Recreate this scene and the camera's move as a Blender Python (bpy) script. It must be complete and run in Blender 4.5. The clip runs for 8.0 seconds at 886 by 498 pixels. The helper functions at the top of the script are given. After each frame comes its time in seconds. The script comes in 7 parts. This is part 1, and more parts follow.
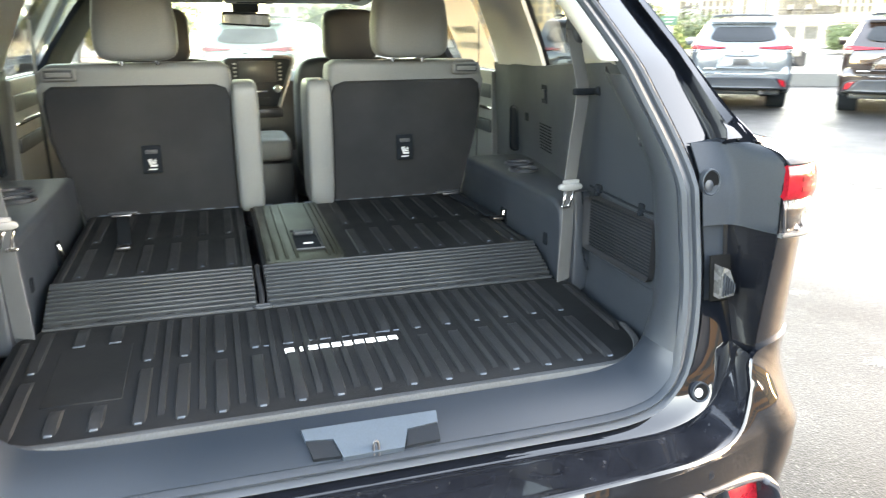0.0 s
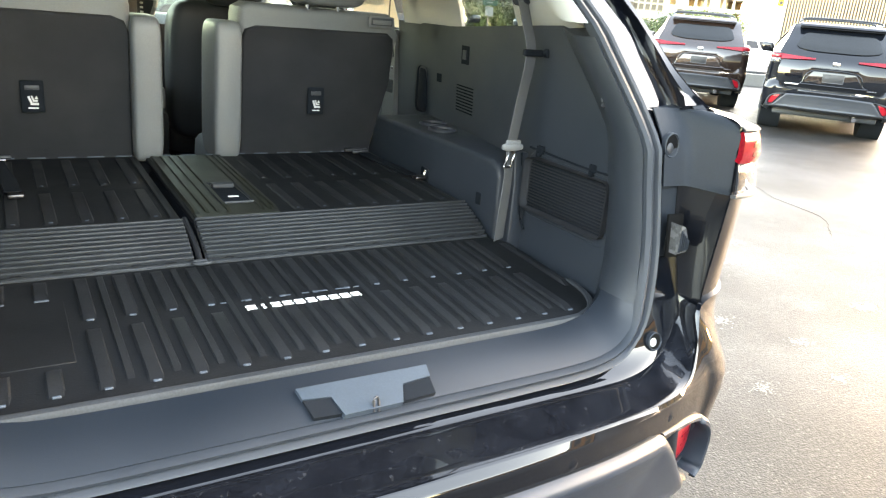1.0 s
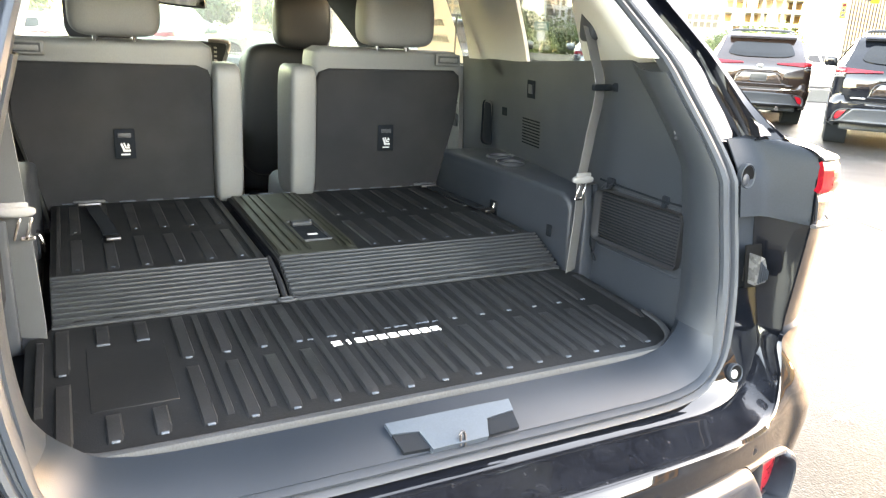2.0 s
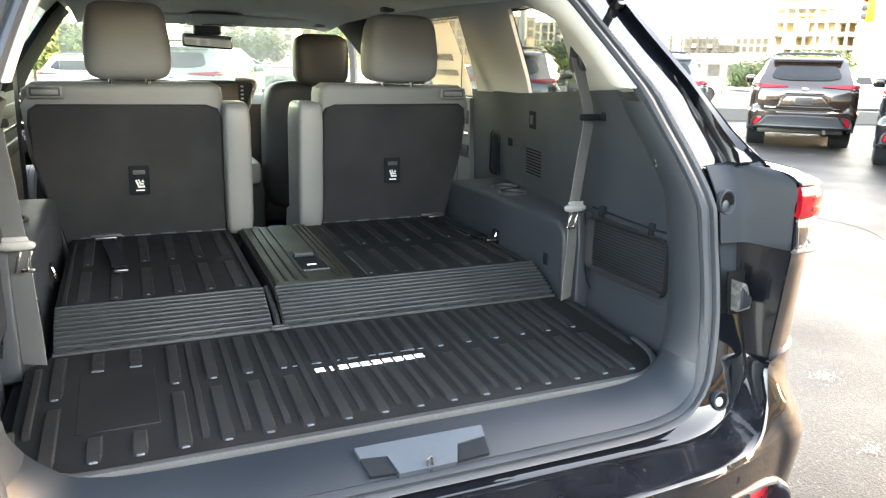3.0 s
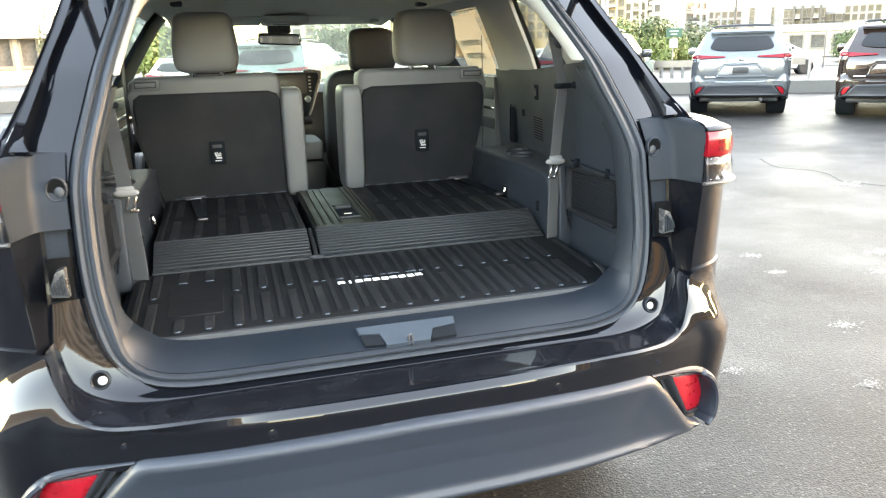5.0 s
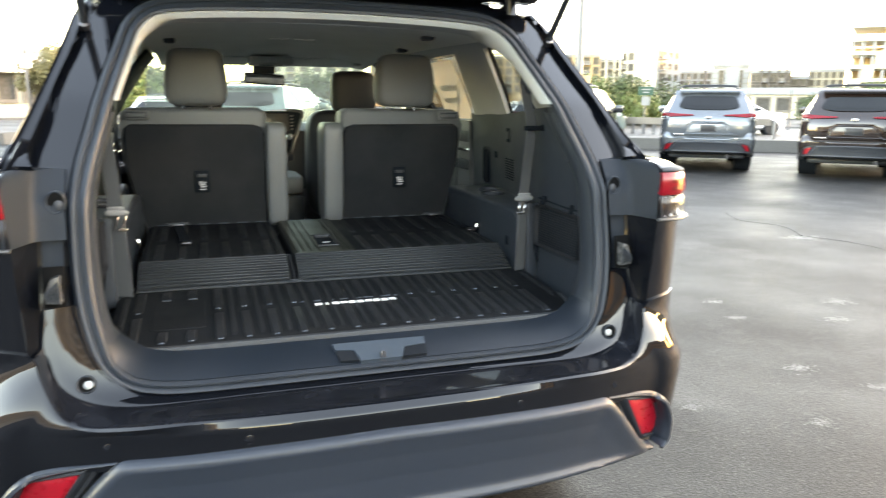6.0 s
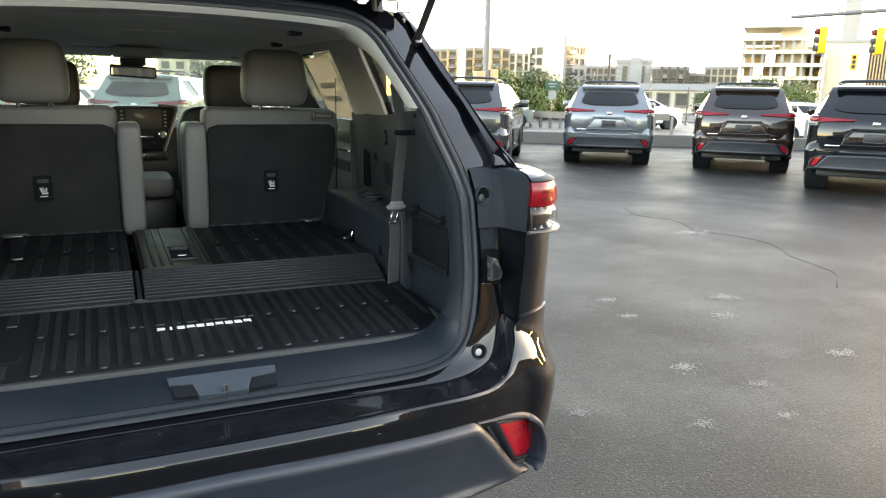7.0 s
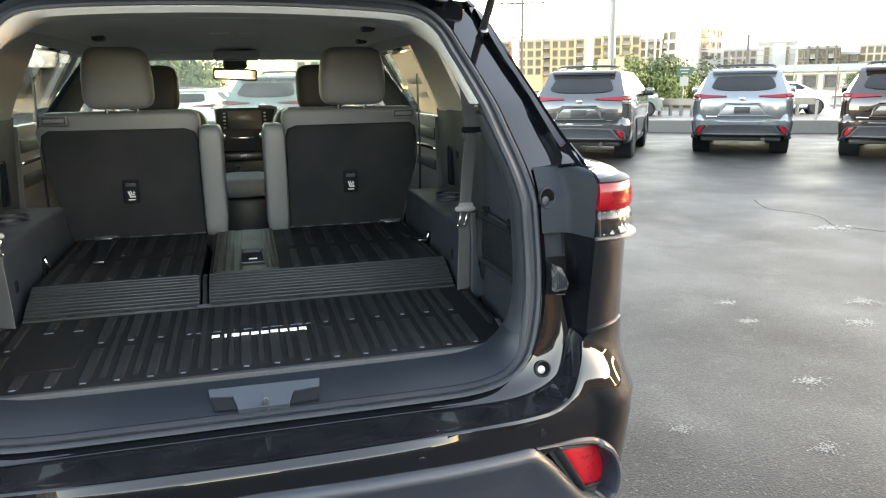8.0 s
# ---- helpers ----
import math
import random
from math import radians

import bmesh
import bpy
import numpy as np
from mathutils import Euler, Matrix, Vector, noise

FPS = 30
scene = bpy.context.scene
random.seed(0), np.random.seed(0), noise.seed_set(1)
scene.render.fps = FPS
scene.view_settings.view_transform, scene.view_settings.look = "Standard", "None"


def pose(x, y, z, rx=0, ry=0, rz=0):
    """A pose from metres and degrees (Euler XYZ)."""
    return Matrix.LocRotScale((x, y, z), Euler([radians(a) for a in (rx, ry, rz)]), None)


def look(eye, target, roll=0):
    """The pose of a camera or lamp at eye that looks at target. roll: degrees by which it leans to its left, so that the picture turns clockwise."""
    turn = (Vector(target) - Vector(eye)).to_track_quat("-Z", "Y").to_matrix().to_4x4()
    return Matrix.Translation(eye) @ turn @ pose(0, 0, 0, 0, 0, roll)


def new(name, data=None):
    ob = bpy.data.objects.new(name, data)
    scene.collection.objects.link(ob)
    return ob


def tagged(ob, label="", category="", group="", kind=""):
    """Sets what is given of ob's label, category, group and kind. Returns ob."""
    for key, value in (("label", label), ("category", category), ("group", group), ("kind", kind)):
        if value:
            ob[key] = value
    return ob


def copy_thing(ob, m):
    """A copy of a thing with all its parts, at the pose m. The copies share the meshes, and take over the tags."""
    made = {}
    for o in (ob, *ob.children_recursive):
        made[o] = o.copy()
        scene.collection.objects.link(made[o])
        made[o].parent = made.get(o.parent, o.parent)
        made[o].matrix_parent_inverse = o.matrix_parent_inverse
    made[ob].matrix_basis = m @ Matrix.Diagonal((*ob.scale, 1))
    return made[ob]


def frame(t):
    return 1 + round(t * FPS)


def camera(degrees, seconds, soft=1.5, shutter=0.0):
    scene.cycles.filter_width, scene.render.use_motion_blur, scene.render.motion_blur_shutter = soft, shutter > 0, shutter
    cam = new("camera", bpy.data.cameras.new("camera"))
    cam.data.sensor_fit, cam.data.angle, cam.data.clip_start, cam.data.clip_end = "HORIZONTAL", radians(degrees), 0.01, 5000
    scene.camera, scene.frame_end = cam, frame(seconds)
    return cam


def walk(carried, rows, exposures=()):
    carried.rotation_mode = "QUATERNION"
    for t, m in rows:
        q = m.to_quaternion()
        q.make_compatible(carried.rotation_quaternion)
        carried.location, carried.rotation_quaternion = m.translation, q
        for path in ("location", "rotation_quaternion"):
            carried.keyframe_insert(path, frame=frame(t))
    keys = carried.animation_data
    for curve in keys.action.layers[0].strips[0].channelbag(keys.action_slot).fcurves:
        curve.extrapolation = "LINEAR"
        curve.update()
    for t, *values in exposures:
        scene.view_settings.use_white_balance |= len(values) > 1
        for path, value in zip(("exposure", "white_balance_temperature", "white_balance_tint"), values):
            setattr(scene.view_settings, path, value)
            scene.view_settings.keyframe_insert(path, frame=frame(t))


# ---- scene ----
cam = camera(62.9, 8.0, soft=1.15, shutter=0.3)
PATH = [
    (0, (-0.198, -0.994, 1.447), (0.366, 0.838, 0.878), -0.2),
    (0.5, (-0.395, -0.888, 1.421), (0.512, 0.81, 0.88), 1.2),
    (1, (-0.48, -0.853, 1.393), (0.536, 0.753, 0.769), 5.2),
    (1.5, (-0.526, -0.842, 1.402), (0.415, 0.794, 0.74), 4.0),
    (2, (-0.536, -0.854, 1.422), (0.353, 0.845, 0.853), 2.8),
    (2.2, (-0.538, -0.864, 1.419), (0.347, 0.845, 0.875), 1.6),
    (3.3, (-0.304, -1.006, 1.437), (0.374, 0.819, 0.981), 3.6),
    (3.5, (-0.209, -1.055, 1.436), (0.386, 0.803, 0.998), 4.7),
    (4, (-0.144, -1.147, 1.46), (0.3, 0.743, 0.98), -4.7),
    (4.5, (-0.184, -1.282, 1.445), (0.292, 0.585, 0.91), -3.5),
    (4.7, (-0.262, -1.37, 1.436), (0.26, 0.484, 0.9), -2.8),
    (5.8, (-0.41, -1.62, 1.399), (0.104, 0.264, 0.968), 1.0),
    (6, (-0.392, -1.615, 1.396), (0.223, 0.246, 0.998), 0.5),
    (6.5, (-0.33, -1.562, 1.394), (0.521, 0.201, 0.988), 0.8),
    (7, (-0.203, -1.515, 1.43), (0.631, 0.255, 1.014), 1.2),
    (7.5, (-0.056, -1.461, 1.428), (0.508, 0.413, 1.014), 1.5),
    (8, (0.011, -1.438, 1.436), (0.518, 0.447, 0.999), -0.8),
]
walk(cam, [(t, look(eye, target, roll)) for t, eye, target, roll in PATH],
     ((0, 6.12, 13000, 21), (0.5, 6.1, 13000, 21), (1, 5.7, 13000, 20), (1.5, 5.85, 13400, 21), (2, 6.3, 14500, 24), (3.5, 5.7, 13000, 22), (4.5, 5.65, 12800, 21),
      (6, 4.98, 13000, 21), (7, 4.35, 12800, 21), (8, 4.86, 12800, 21.5)))
# ---- world, sun, exposure ----
SUN_AZ, SUN_EL = 93.0, 8.0
world = bpy.data.worlds.new("world")
scene.world = world
world.use_nodes = True
wn = world.node_tree.nodes
sky = wn.new("ShaderNodeTexSky")
sky.sky_type, sky.sun_disc = "NISHITA", False
sky.sun_elevation, sky.sun_rotation = radians(SUN_EL), radians(SUN_AZ)
sky.air_density, sky.dust_density, sky.ozone_density = 0.8, 0.6, 1.6
wn["Background"].inputs["Strength"].default_value = 0.15
world.node_tree.links.new(sky.outputs["Color"], wn["Background"].inputs["Color"])
sun = new("sun", bpy.data.lights.new("sun", "SUN"))
sun.data.energy, sun.data.angle, sun.data.color = 0.20, radians(0.6), (1.0, 0.955, 0.90)
_a, _e = radians(SUN_AZ), radians(SUN_EL)
sun.matrix_world = look((0, 0, 60), Vector((0, 0, 60)) - Vector((math.sin(_a) * math.cos(_e), math.cos(_a) * math.cos(_e), math.sin(_e))))


# ---- materials ----
def material(name, col, rough=0.5, metal=0.0, var=0.2, scale=3.0, fine=90.0, bump=0.0, rvar=0.12, coat=0.0, spec=0.5, random_tint=0.0, coat_ior=1.5):
    m = bpy.data.materials.new(name)
    m.use_nodes = True
    nt, n = m.node_tree, m.node_tree.nodes
    b = n["Principled BSDF"]
    tc = n.new("ShaderNodeTexCoord")
    n1, n2 = n.new("ShaderNodeTexNoise"), n.new("ShaderNodeTexNoise")
    n1.inputs["Scale"].default_value, n1.inputs["Detail"].default_value = scale, 5
    n2.inputs["Scale"].default_value, n2.inputs["Detail"].default_value = fine, 3
    mixn = n.new("ShaderNodeMath")
    mixn.operation = "MULTIPLY_ADD"
    mr = n.new("ShaderNodeMapRange")
    mr.inputs["From Min"].default_value, mr.inputs["From Max"].default_value = 0.55, 1.05
    mr.inputs["To Min"].default_value, mr.inputs["To Max"].default_value = 1 - var, 1 + var
    hs = n.new("ShaderNodeVectorMath")
    hs.operation = "SCALE"
    hs.inputs[0].default_value = col[:3]
    rr = n.new("ShaderNodeMapRange")
    rr.inputs["From Min"].default_value, rr.inputs["From Max"].default_value = 0.3, 0.7
    rr.inputs["To Min"].default_value, rr.inputs["To Max"].default_value = max(0.02, rough - rvar), min(1, rough + rvar)
    L = nt.links.new
    for t in (n1, n2):
        L(tc.outputs["Object"], t.inputs["Vector"])
    mixn.inputs[1].default_value = 0.6
    L(n1.outputs["Fac"], mixn.inputs[0])
    L(n2.outputs["Fac"], mixn.inputs[2])
    L(mixn.outputs[0], mr.inputs["Value"])
    if random_tint:
        oi = n.new("ShaderNodeObjectInfo")
        ad = n.new("ShaderNodeMath")
        ad.operation = "MULTIPLY_ADD"
        ad.inputs[1].default_value = random_tint
        L(oi.outputs["Random"], ad.inputs[0])
        L(mr.outputs[0], ad.inputs[2])
        L(ad.outputs[0], hs.inputs["Scale"])
    else:
        L(mr.outputs[0], hs.inputs["Scale"])
    L(hs.outputs[0], b.inputs["Base Color"])
    L(n1.outputs["Fac"], rr.inputs["Value"])
    L(rr.outputs[0], b.inputs["Roughness"])
    b.inputs["Metallic"].default_value = metal
    b.inputs["Coat Weight"].default_value = coat
    b.inputs["Coat Roughness"].default_value = 0.03
    b.inputs["Specular IOR Level"].default_value = spec
    b.inputs["Coat IOR"].default_value = coat_ior
    if bump:
        bp = n.new("ShaderNodeBump")
        bp.inputs["Strength"].default_value, bp.inputs["Distance"].default_value = bump, 0.002
        L(n2.outputs["Fac"], bp.inputs["Height"])
        L(bp.outputs[0], b.inputs["Normal"])
    return m


def specks(m, scale, lo, hi, col):
    """Scattered pale dusty specks on a material made by material()."""
    nt, n = m.node_tree, m.node_tree.nodes
    b = n["Principled BSDF"]
    src = b.inputs["Base Color"].links[0].from_socket
    tc, t, r, mx = n.new("ShaderNodeTexCoord"), n.new("ShaderNodeTexNoise"), n.new("ShaderNodeMapRange"), n.new("ShaderNodeMix")
    t.inputs["Scale"].default_value, t.inputs["Detail"].default_value, t.inputs["Roughness"].default_value = scale, 6, 0.75
    r.inputs["From Min"].default_value, r.inputs["From Max"].default_value = lo, hi
    mx.data_type = "RGBA"
    nt.links.new(tc.outputs["Object"], t.inputs["Vector"])
    nt.links.new(t.outputs["Fac"], r.inputs["Value"])
    nt.links.new(r.outputs[0], mx.inputs[0])
    nt.links.new(src, mx.inputs[6])
    mx.inputs[7].default_value = (*col, 1)
    nt.links.new(mx.outputs[2], b.inputs["Base Color"])


def glass(name, tint, gloss=1.0, haze=0.0):
    m = bpy.data.materials.new(name)
    m.use_nodes = True
    nt, n = m.node_tree, m.node_tree.nodes
    n.remove(n["Principled BSDF"])
    tr, gl, mx, fr = n.new("ShaderNodeBsdfTransparent"), n.new("ShaderNodeBsdfGlossy"), n.new("ShaderNodeMixShader"), n.new("ShaderNodeLayerWeight")
    pw, ml = n.new("ShaderNodeMath"), n.new("ShaderNodeMath")
    pw.operation, pw.inputs[1].default_value = "POWER", 5.0
    ml.operation, ml.inputs[1].default_value, ml.inputs[2].default_value = "MULTIPLY_ADD", 0.8, 0.03
    tr.inputs["Color"].default_value = (*tint, 1)
    gl.inputs["Roughness"].default_value = 0.02
    gl.inputs["Color"].default_value = (gloss, gloss, gloss, 1)
    fr.inputs["Blend"].default_value = 0.5
    nt.links.new(fr.outputs["Facing"], pw.inputs[0])
    nt.links.new(pw.outputs[0], ml.inputs[0])
    nt.links.new(ml.outputs[0], mx.inputs[0])
    nt.links.new(tr.outputs[0], mx.inputs[1])
    nt.links.new(gl.outputs[0], mx.inputs[2])
    last = mx.outputs[0]
    if haze:
        # reflected-light haze on the pane, put in as a thin uneven translucent film
        tc, t, r = n.new("ShaderNodeTexCoord"), n.new("ShaderNodeTexNoise"), n.new("ShaderNodeMapRange")
        tl, m2 = n.new("ShaderNodeBsdfTranslucent"), n.new("ShaderNodeMixShader")
        t.inputs["Scale"].default_value, t.inputs["Detail"].default_value = 5.0, 6
        r.inputs["From Min"].default_value, r.inputs["From Max"].default_value = 0.3, 0.75
        r.inputs["To Min"].default_value, r.inputs["To Max"].default_value = haze * 0.6, haze * 1.5
        tl.inputs["Color"].default_value = (0.86, 0.90, 0.88, 1)
        nt.links.new(tc.outputs["Object"], t.inputs["Vector"])
        nt.links.new(t.outputs["Fac"], r.inputs["Value"])
        nt.links.new(r.outputs[0], m2.inputs[0])
        nt.links.new(last, m2.inputs[1])
        nt.links.new(tl.outputs[0], m2.inputs[2])
        last = m2.outputs[0]
    nt.links.new(last, n["Material Output"].inputs["Surface"])
    return m


def lamp_glass(name, col):
    m = material(name, col, 0.16, 0, 0.25, 30, 200, 0.15, 0.05, 0.22, 0.3)
    return m


BLACK = material("black_paint", (0.003, 0.004, 0.006), 0.05, 0.0, 0.15, 4, 300, 0, 0.02, 1.0, 0.05, 0.0, 1.50)
DUSTY = material("dusty_black_paint", (0.0055, 0.0068, 0.0095), 0.2, 0.0, 0.6, 14, 160, 0.05, 0.10, 0.45, 0.12, 0.0, 1.55)
specks(DUSTY, 55, 0.60, 0.78, (0.045, 0.047, 0.052))
SATIN = material("satin_black_plastic", (0.024, 0.029, 0.036), 0.45, 0, 0.12, 5, 500, 0.12, 0.06)
GREYBUMP = material("grey_bumper_plastic", (0.0165, 0.0245, 0.0355), 0.42, 0, 0.06, 3, 600, 0.15, 0.03)
TRIM = material("black_trim_plastic", (0.0185, 0.0255, 0.0335), 0.5, 0, 0.18, 4, 700, 0.2, 0.08)
SILLP = material("sill_plastic", (0.0040, 0.0088, 0.0145), 0.42, 0, 0.06, 6, 600, 0.15, 0.03)
RUBBER = material("rubber_seal", (0.012, 0.019, 0.027), 0.58, 0, 0.12, 9, 300, 0.1, 0.05)
MATR = material("mat_rubber", (0.0056, 0.0070, 0.0086), 0.60, 0, 0.35, 7, 420, 0.35, 0.08, 0, 0.24)
# pale rubber for painted glints on rib ends and for the stitch dashes
MATG = material("pale_rubber", (0.060, 0.078, 0.098), 0.6, 0, 0.25, 30, 200, 0.1, 0.05, 0, 0.3)
# paler than the mat: light on ramp ribs and mat lip is in it
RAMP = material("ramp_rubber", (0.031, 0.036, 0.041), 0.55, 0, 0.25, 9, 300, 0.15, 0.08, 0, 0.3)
# mat rubber again, paler: the light on the rib tops is in the colour
RIBR = material("lit_rib_rubber", (0.0090, 0.0108, 0.0130), 0.52, 0, 0.3, 9, 420, 0.3, 0.06, 0, 0.4)
specks(MATR, 120, 0.62, 0.74, (0.045, 0.048, 0.052))
LETTER = material("white_lettering", (0.82, 0.82, 0.80), 0.45, 0, 0.08, 40, 300)
BEIGE = material("light_trim", (0.47, 0.50, 0.50), 0.65, 0, 0.06, 4, 500, 0.1)
LINER = material("headliner_cloth", (0.68, 0.72, 0.71), 0.9, 0, 0.08, 5, 900, 0.3)
LEATHER = material("grey_leather", (0.126, 0.136, 0.140), 0.42, 0, 0.08, 5, 350, 0.25, 0.06)
# the grey leather again, darkened for the shade on the front seats
SHADELEATHER = material("shaded_grey_leather", (0.030, 0.034, 0.038), 0.45, 0, 0.12, 5, 350, 0.25, 0.06)
BLACKLEATHER = material("black_leather", (0.015, 0.0165, 0.019), 0.4, 0, 0.15, 5, 350, 0.25, 0.06)
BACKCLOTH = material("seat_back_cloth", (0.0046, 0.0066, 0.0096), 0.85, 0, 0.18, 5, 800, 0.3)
CARPET = material("black_carpet", (0.0075, 0.0110, 0.0150), 0.95, 0, 0.3, 8, 900, 0.5, 0.12, 0, 0.12)
BELT = material("belt_webbing", (0.118, 0.123, 0.127), 0.8, 0, 0.1, 10, 900, 0.3, 0.05, 0, 0.2)
BELTPLASTIC = material("belt_plastic", (0.200, 0.207, 0.212), 0.5, 0, 0.06, 8, 200)
CHROME = material("chrome", (0.8, 0.8, 0.8), 0.12, 1.0, 0.05, 9, 100)
DARKMETAL = material("dark_metal", (0.10, 0.10, 0.11), 0.35, 1.0, 0.15, 9, 100)
TYRE = material("tyre_rubber", (0.018, 0.018, 0.018), 0.8, 0, 0.3, 9, 200, 0.3)
ALLOY = material("alloy_wheel", (0.16, 0.165, 0.17), 0.3, 0.8, 0.1, 6, 200)
HOUSING = material("lamp_housing_plastic", (0.0175, 0.0235, 0.0305), 0.5, 0, 0.1, 5, 400, 0.1, 0.04, 0, 0.14)
# near-black: stands in for shade inside cup and pocket; also grille slats
DEEPBLACK = material("deep_black", (0.004, 0.0042, 0.0045), 0.9, 0, 0.2, 20, 300, 0.1, 0.05, 0, 0.1)
RED = lamp_glass("red_lens", (0.20, 0.003, 0.009))
DARKRED = lamp_glass("dark_red_lens", (0.12, 0.004, 0.006))
REFLECT = material("red_reflector", (0.36, 0.005, 0.014), 0.30, 0, 0.2, 60, 400, 0.1, 0.05, 0.25)
CLEAR = material("clear_lens", (0.17, 0.175, 0.18), 0.16, 0.4, 0.5, 60, 160, 0.3, 0.08, 1.0)
TRANSLUCENT = material("translucent_plastic", (0.060, 0.062, 0.064), 0.25, 0.0, 0.35, 60, 200)
STOPPIN = material("pale_stop_pin", (0.36, 0.37, 0.37), 0.35, 0, 0.2, 60, 200)
WALLBLACK = material("dull_black_paint", (0.004, 0.005, 0.007), 0.22, 0, 0.2, 6, 200, 0.05, 0.06, 0.25, 0.15)
# lamp lip: its reflected highlight is put into a lighter grey
LIPSHINE = material("lamp_lip_shine", (0.075, 0.078, 0.082), 0.3, 0.2, 0.1, 9, 300, 0.05, 0.05)
LENSGLASS = glass("clear_lamp_lens", (0.84, 0.85, 0.86))
BOWL = material("lamp_bowl", (0.38, 0.39, 0.40), 0.42, 0.3, 0.5, 40, 160, 0.3, 0.08)
CARGLASS = glass("car_glass", (0.70, 0.78, 0.74), 1.0, 0.022)
PRIVACY = glass("privacy_glass", (0.55, 0.58, 0.57))
DARKGLASS = glass("dark_car_glass", (0.10, 0.11, 0.115))
TINTED = material("tinted_window", (0.014, 0.016, 0.018), 0.06, 0, 0.2, 2, 60, 0, 0.02, 0.0, 0.25)
SCREEN = material("screen_glass", (0.085, 0.09, 0.095), 0.35, 0, 0.05, 5, 50, 0, 0.02, 0.2)
GREYTEXT = material("grey_marking", (0.55, 0.55, 0.55), 0.5)
SILVERPAINT = material("silver_blue_paint", (0.150, 0.172, 0.190), 0.22, 0.6, 0.06, 3, 400, 0, 0.04, 1.0)
GREYPAINT = material("grey_paint", (0.056, 0.062, 0.067), 0.2, 0.6, 0.06, 3, 400, 0, 0.04, 1.0)
BROWNPAINT = material("dark_brown_paint", (0.020, 0.012, 0.010), 0.12, 0.2, 0.1, 3, 400, 0, 0.03, 1.0)
GREENGREY = material("green_grey_paint", (0.16, 0.21, 0.20), 0.25, 0.4, 0.06, 3, 400, 0, 0.04, 1.0)
WHITEPAINT = material("white_paint", (0.75, 0.76, 0.76), 0.25, 0, 0.05, 3, 300, 0, 0.04, 1.0)
PLATEM = material("plate_blank", (0.022, 0.024, 0.027), 0.4, 0, 0.1, 8, 100)
BARM = material("dark_bar", (0.06, 0.06, 0.065), 0.5)

# ---- mesh helpers ----
CACHE = {}


def part(name, bm, mat, parent, label="", sharp=40):
    """Links a bmesh as one mesh object under a thing or a part."""
    me = bpy.data.meshes.new(name)
    bmesh.ops.recalc_face_normals(bm, faces=bm.faces)
    bm.to_mesh(me)
    bm.free()
    me.materials.append(mat)
    me.polygons.foreach_set("use_smooth", [True] * len(me.polygons))
    me.set_sharp_from_angle(angle=radians(sharp))
    ob = new(name, me)
    if parent:
        ob.parent = parent
    if label:
        ob["label"] = label
    return ob


def box(bm, c, s, bev=0.004, seg=2, rot=None):
    """A bevelled box, centre c and size s, added to bm."""
    r = bmesh.ops.create_cube(bm, size=1.0)
    vs = r["verts"]
    bmesh.ops.scale(bm, vec=s, verts=vs)
    es = list({e for v in vs for e in v.link_edges})
    if bev:
        out = bmesh.ops.bevel(bm, geom=es + vs, offset=bev, segments=seg, affect="EDGES", profile=0.5)
        vs = list({v for f in out["faces"] for v in f.verts} | {v for v in vs if v.is_valid})
    m = Matrix.Translation(c) @ (rot if rot else Matrix.Identity(4))
    bmesh.ops.transform(bm, matrix=m, verts=vs)
    return vs


def bbox(c, s, bev=0.004, seg=2, rot=None):
    bm = bmesh.new()
    box(bm, c, s, bev, seg, rot)
    return bm


def slab(bm, outline, d0, d1, axis="y", bev=0.01, seg=3, m=None):
    """A polygon in the plane across axis, thick from d0 to d1, with rounded rims."""
    def put(a, b, d):
        return {"y": (a, d, b), "x": (d, a, b), "z": (a, b, d)}[axis]
    lo = [bm.verts.new(put(a, b, d0)) for a, b in outline]
    hi = [bm.verts.new(put(a, b, d1)) for a, b in outline]
    n = len(outline)
    fs = [bm.faces.new(lo), bm.faces.new(hi[::-1])]
    for i in range(n):
        fs.append(bm.faces.new((lo[i], hi[i], hi[(i + 1) % n], lo[(i + 1) % n])))
    vs = lo + hi
    if bev:
        es = [e for f in fs[:2] for e in f.edges]
        out = bmesh.ops.bevel(bm, geom=es, offset=bev, segments=seg, affect="EDGES", profile=0.5)
        vs = list({v for f in out["faces"] for v in f.verts} | {v for v in vs if v.is_valid})
    if m:
        bmesh.ops.transform(bm, matrix=m, verts=vs)
    return vs


def round_rect(x0, x1, z0, z1, r, n=5):
    """Outline with rounded corners; r a number or four radii from lower left, counter-clockwise."""
    rs = r if isinstance(r, (list, tuple)) else (r,) * 4
    pts = []
    for (cx, cz, a0), q in zip(((x0, z0, 180), (x1, z0, 270), (x1, z1, 0), (x0, z1, 90)), rs):
        ox = cx + q if cx == x0 else cx - q
        oz = cz + q if cz == z0 else cz - q
        for i in range(n + 1):
            a = radians(a0 + 90 * i / n)
            pts.append((ox + q * math.cos(a), oz + q * math.sin(a)))
    return pts


def spline(pts, n):
    """n points, evenly in parameter, along a Catmull-Rom curve."""
    P = [Vector(p) for p in pts]
    out = []
    for k in range(n):
        f = k / (n - 1) * (len(P) - 1)
        i = min(int(f), len(P) - 2)
        t = f - i
        a, b, c, d = P[max(i - 1, 0)], P[i], P[i + 1], P[min(i + 2, len(P) - 1)]
        out.append(0.5 * ((2 * b) + (c - a) * t + (2 * a - 5 * b + 4 * c - d) * t * t + (3 * b - a - 3 * c + d) * t ** 3))
    return out


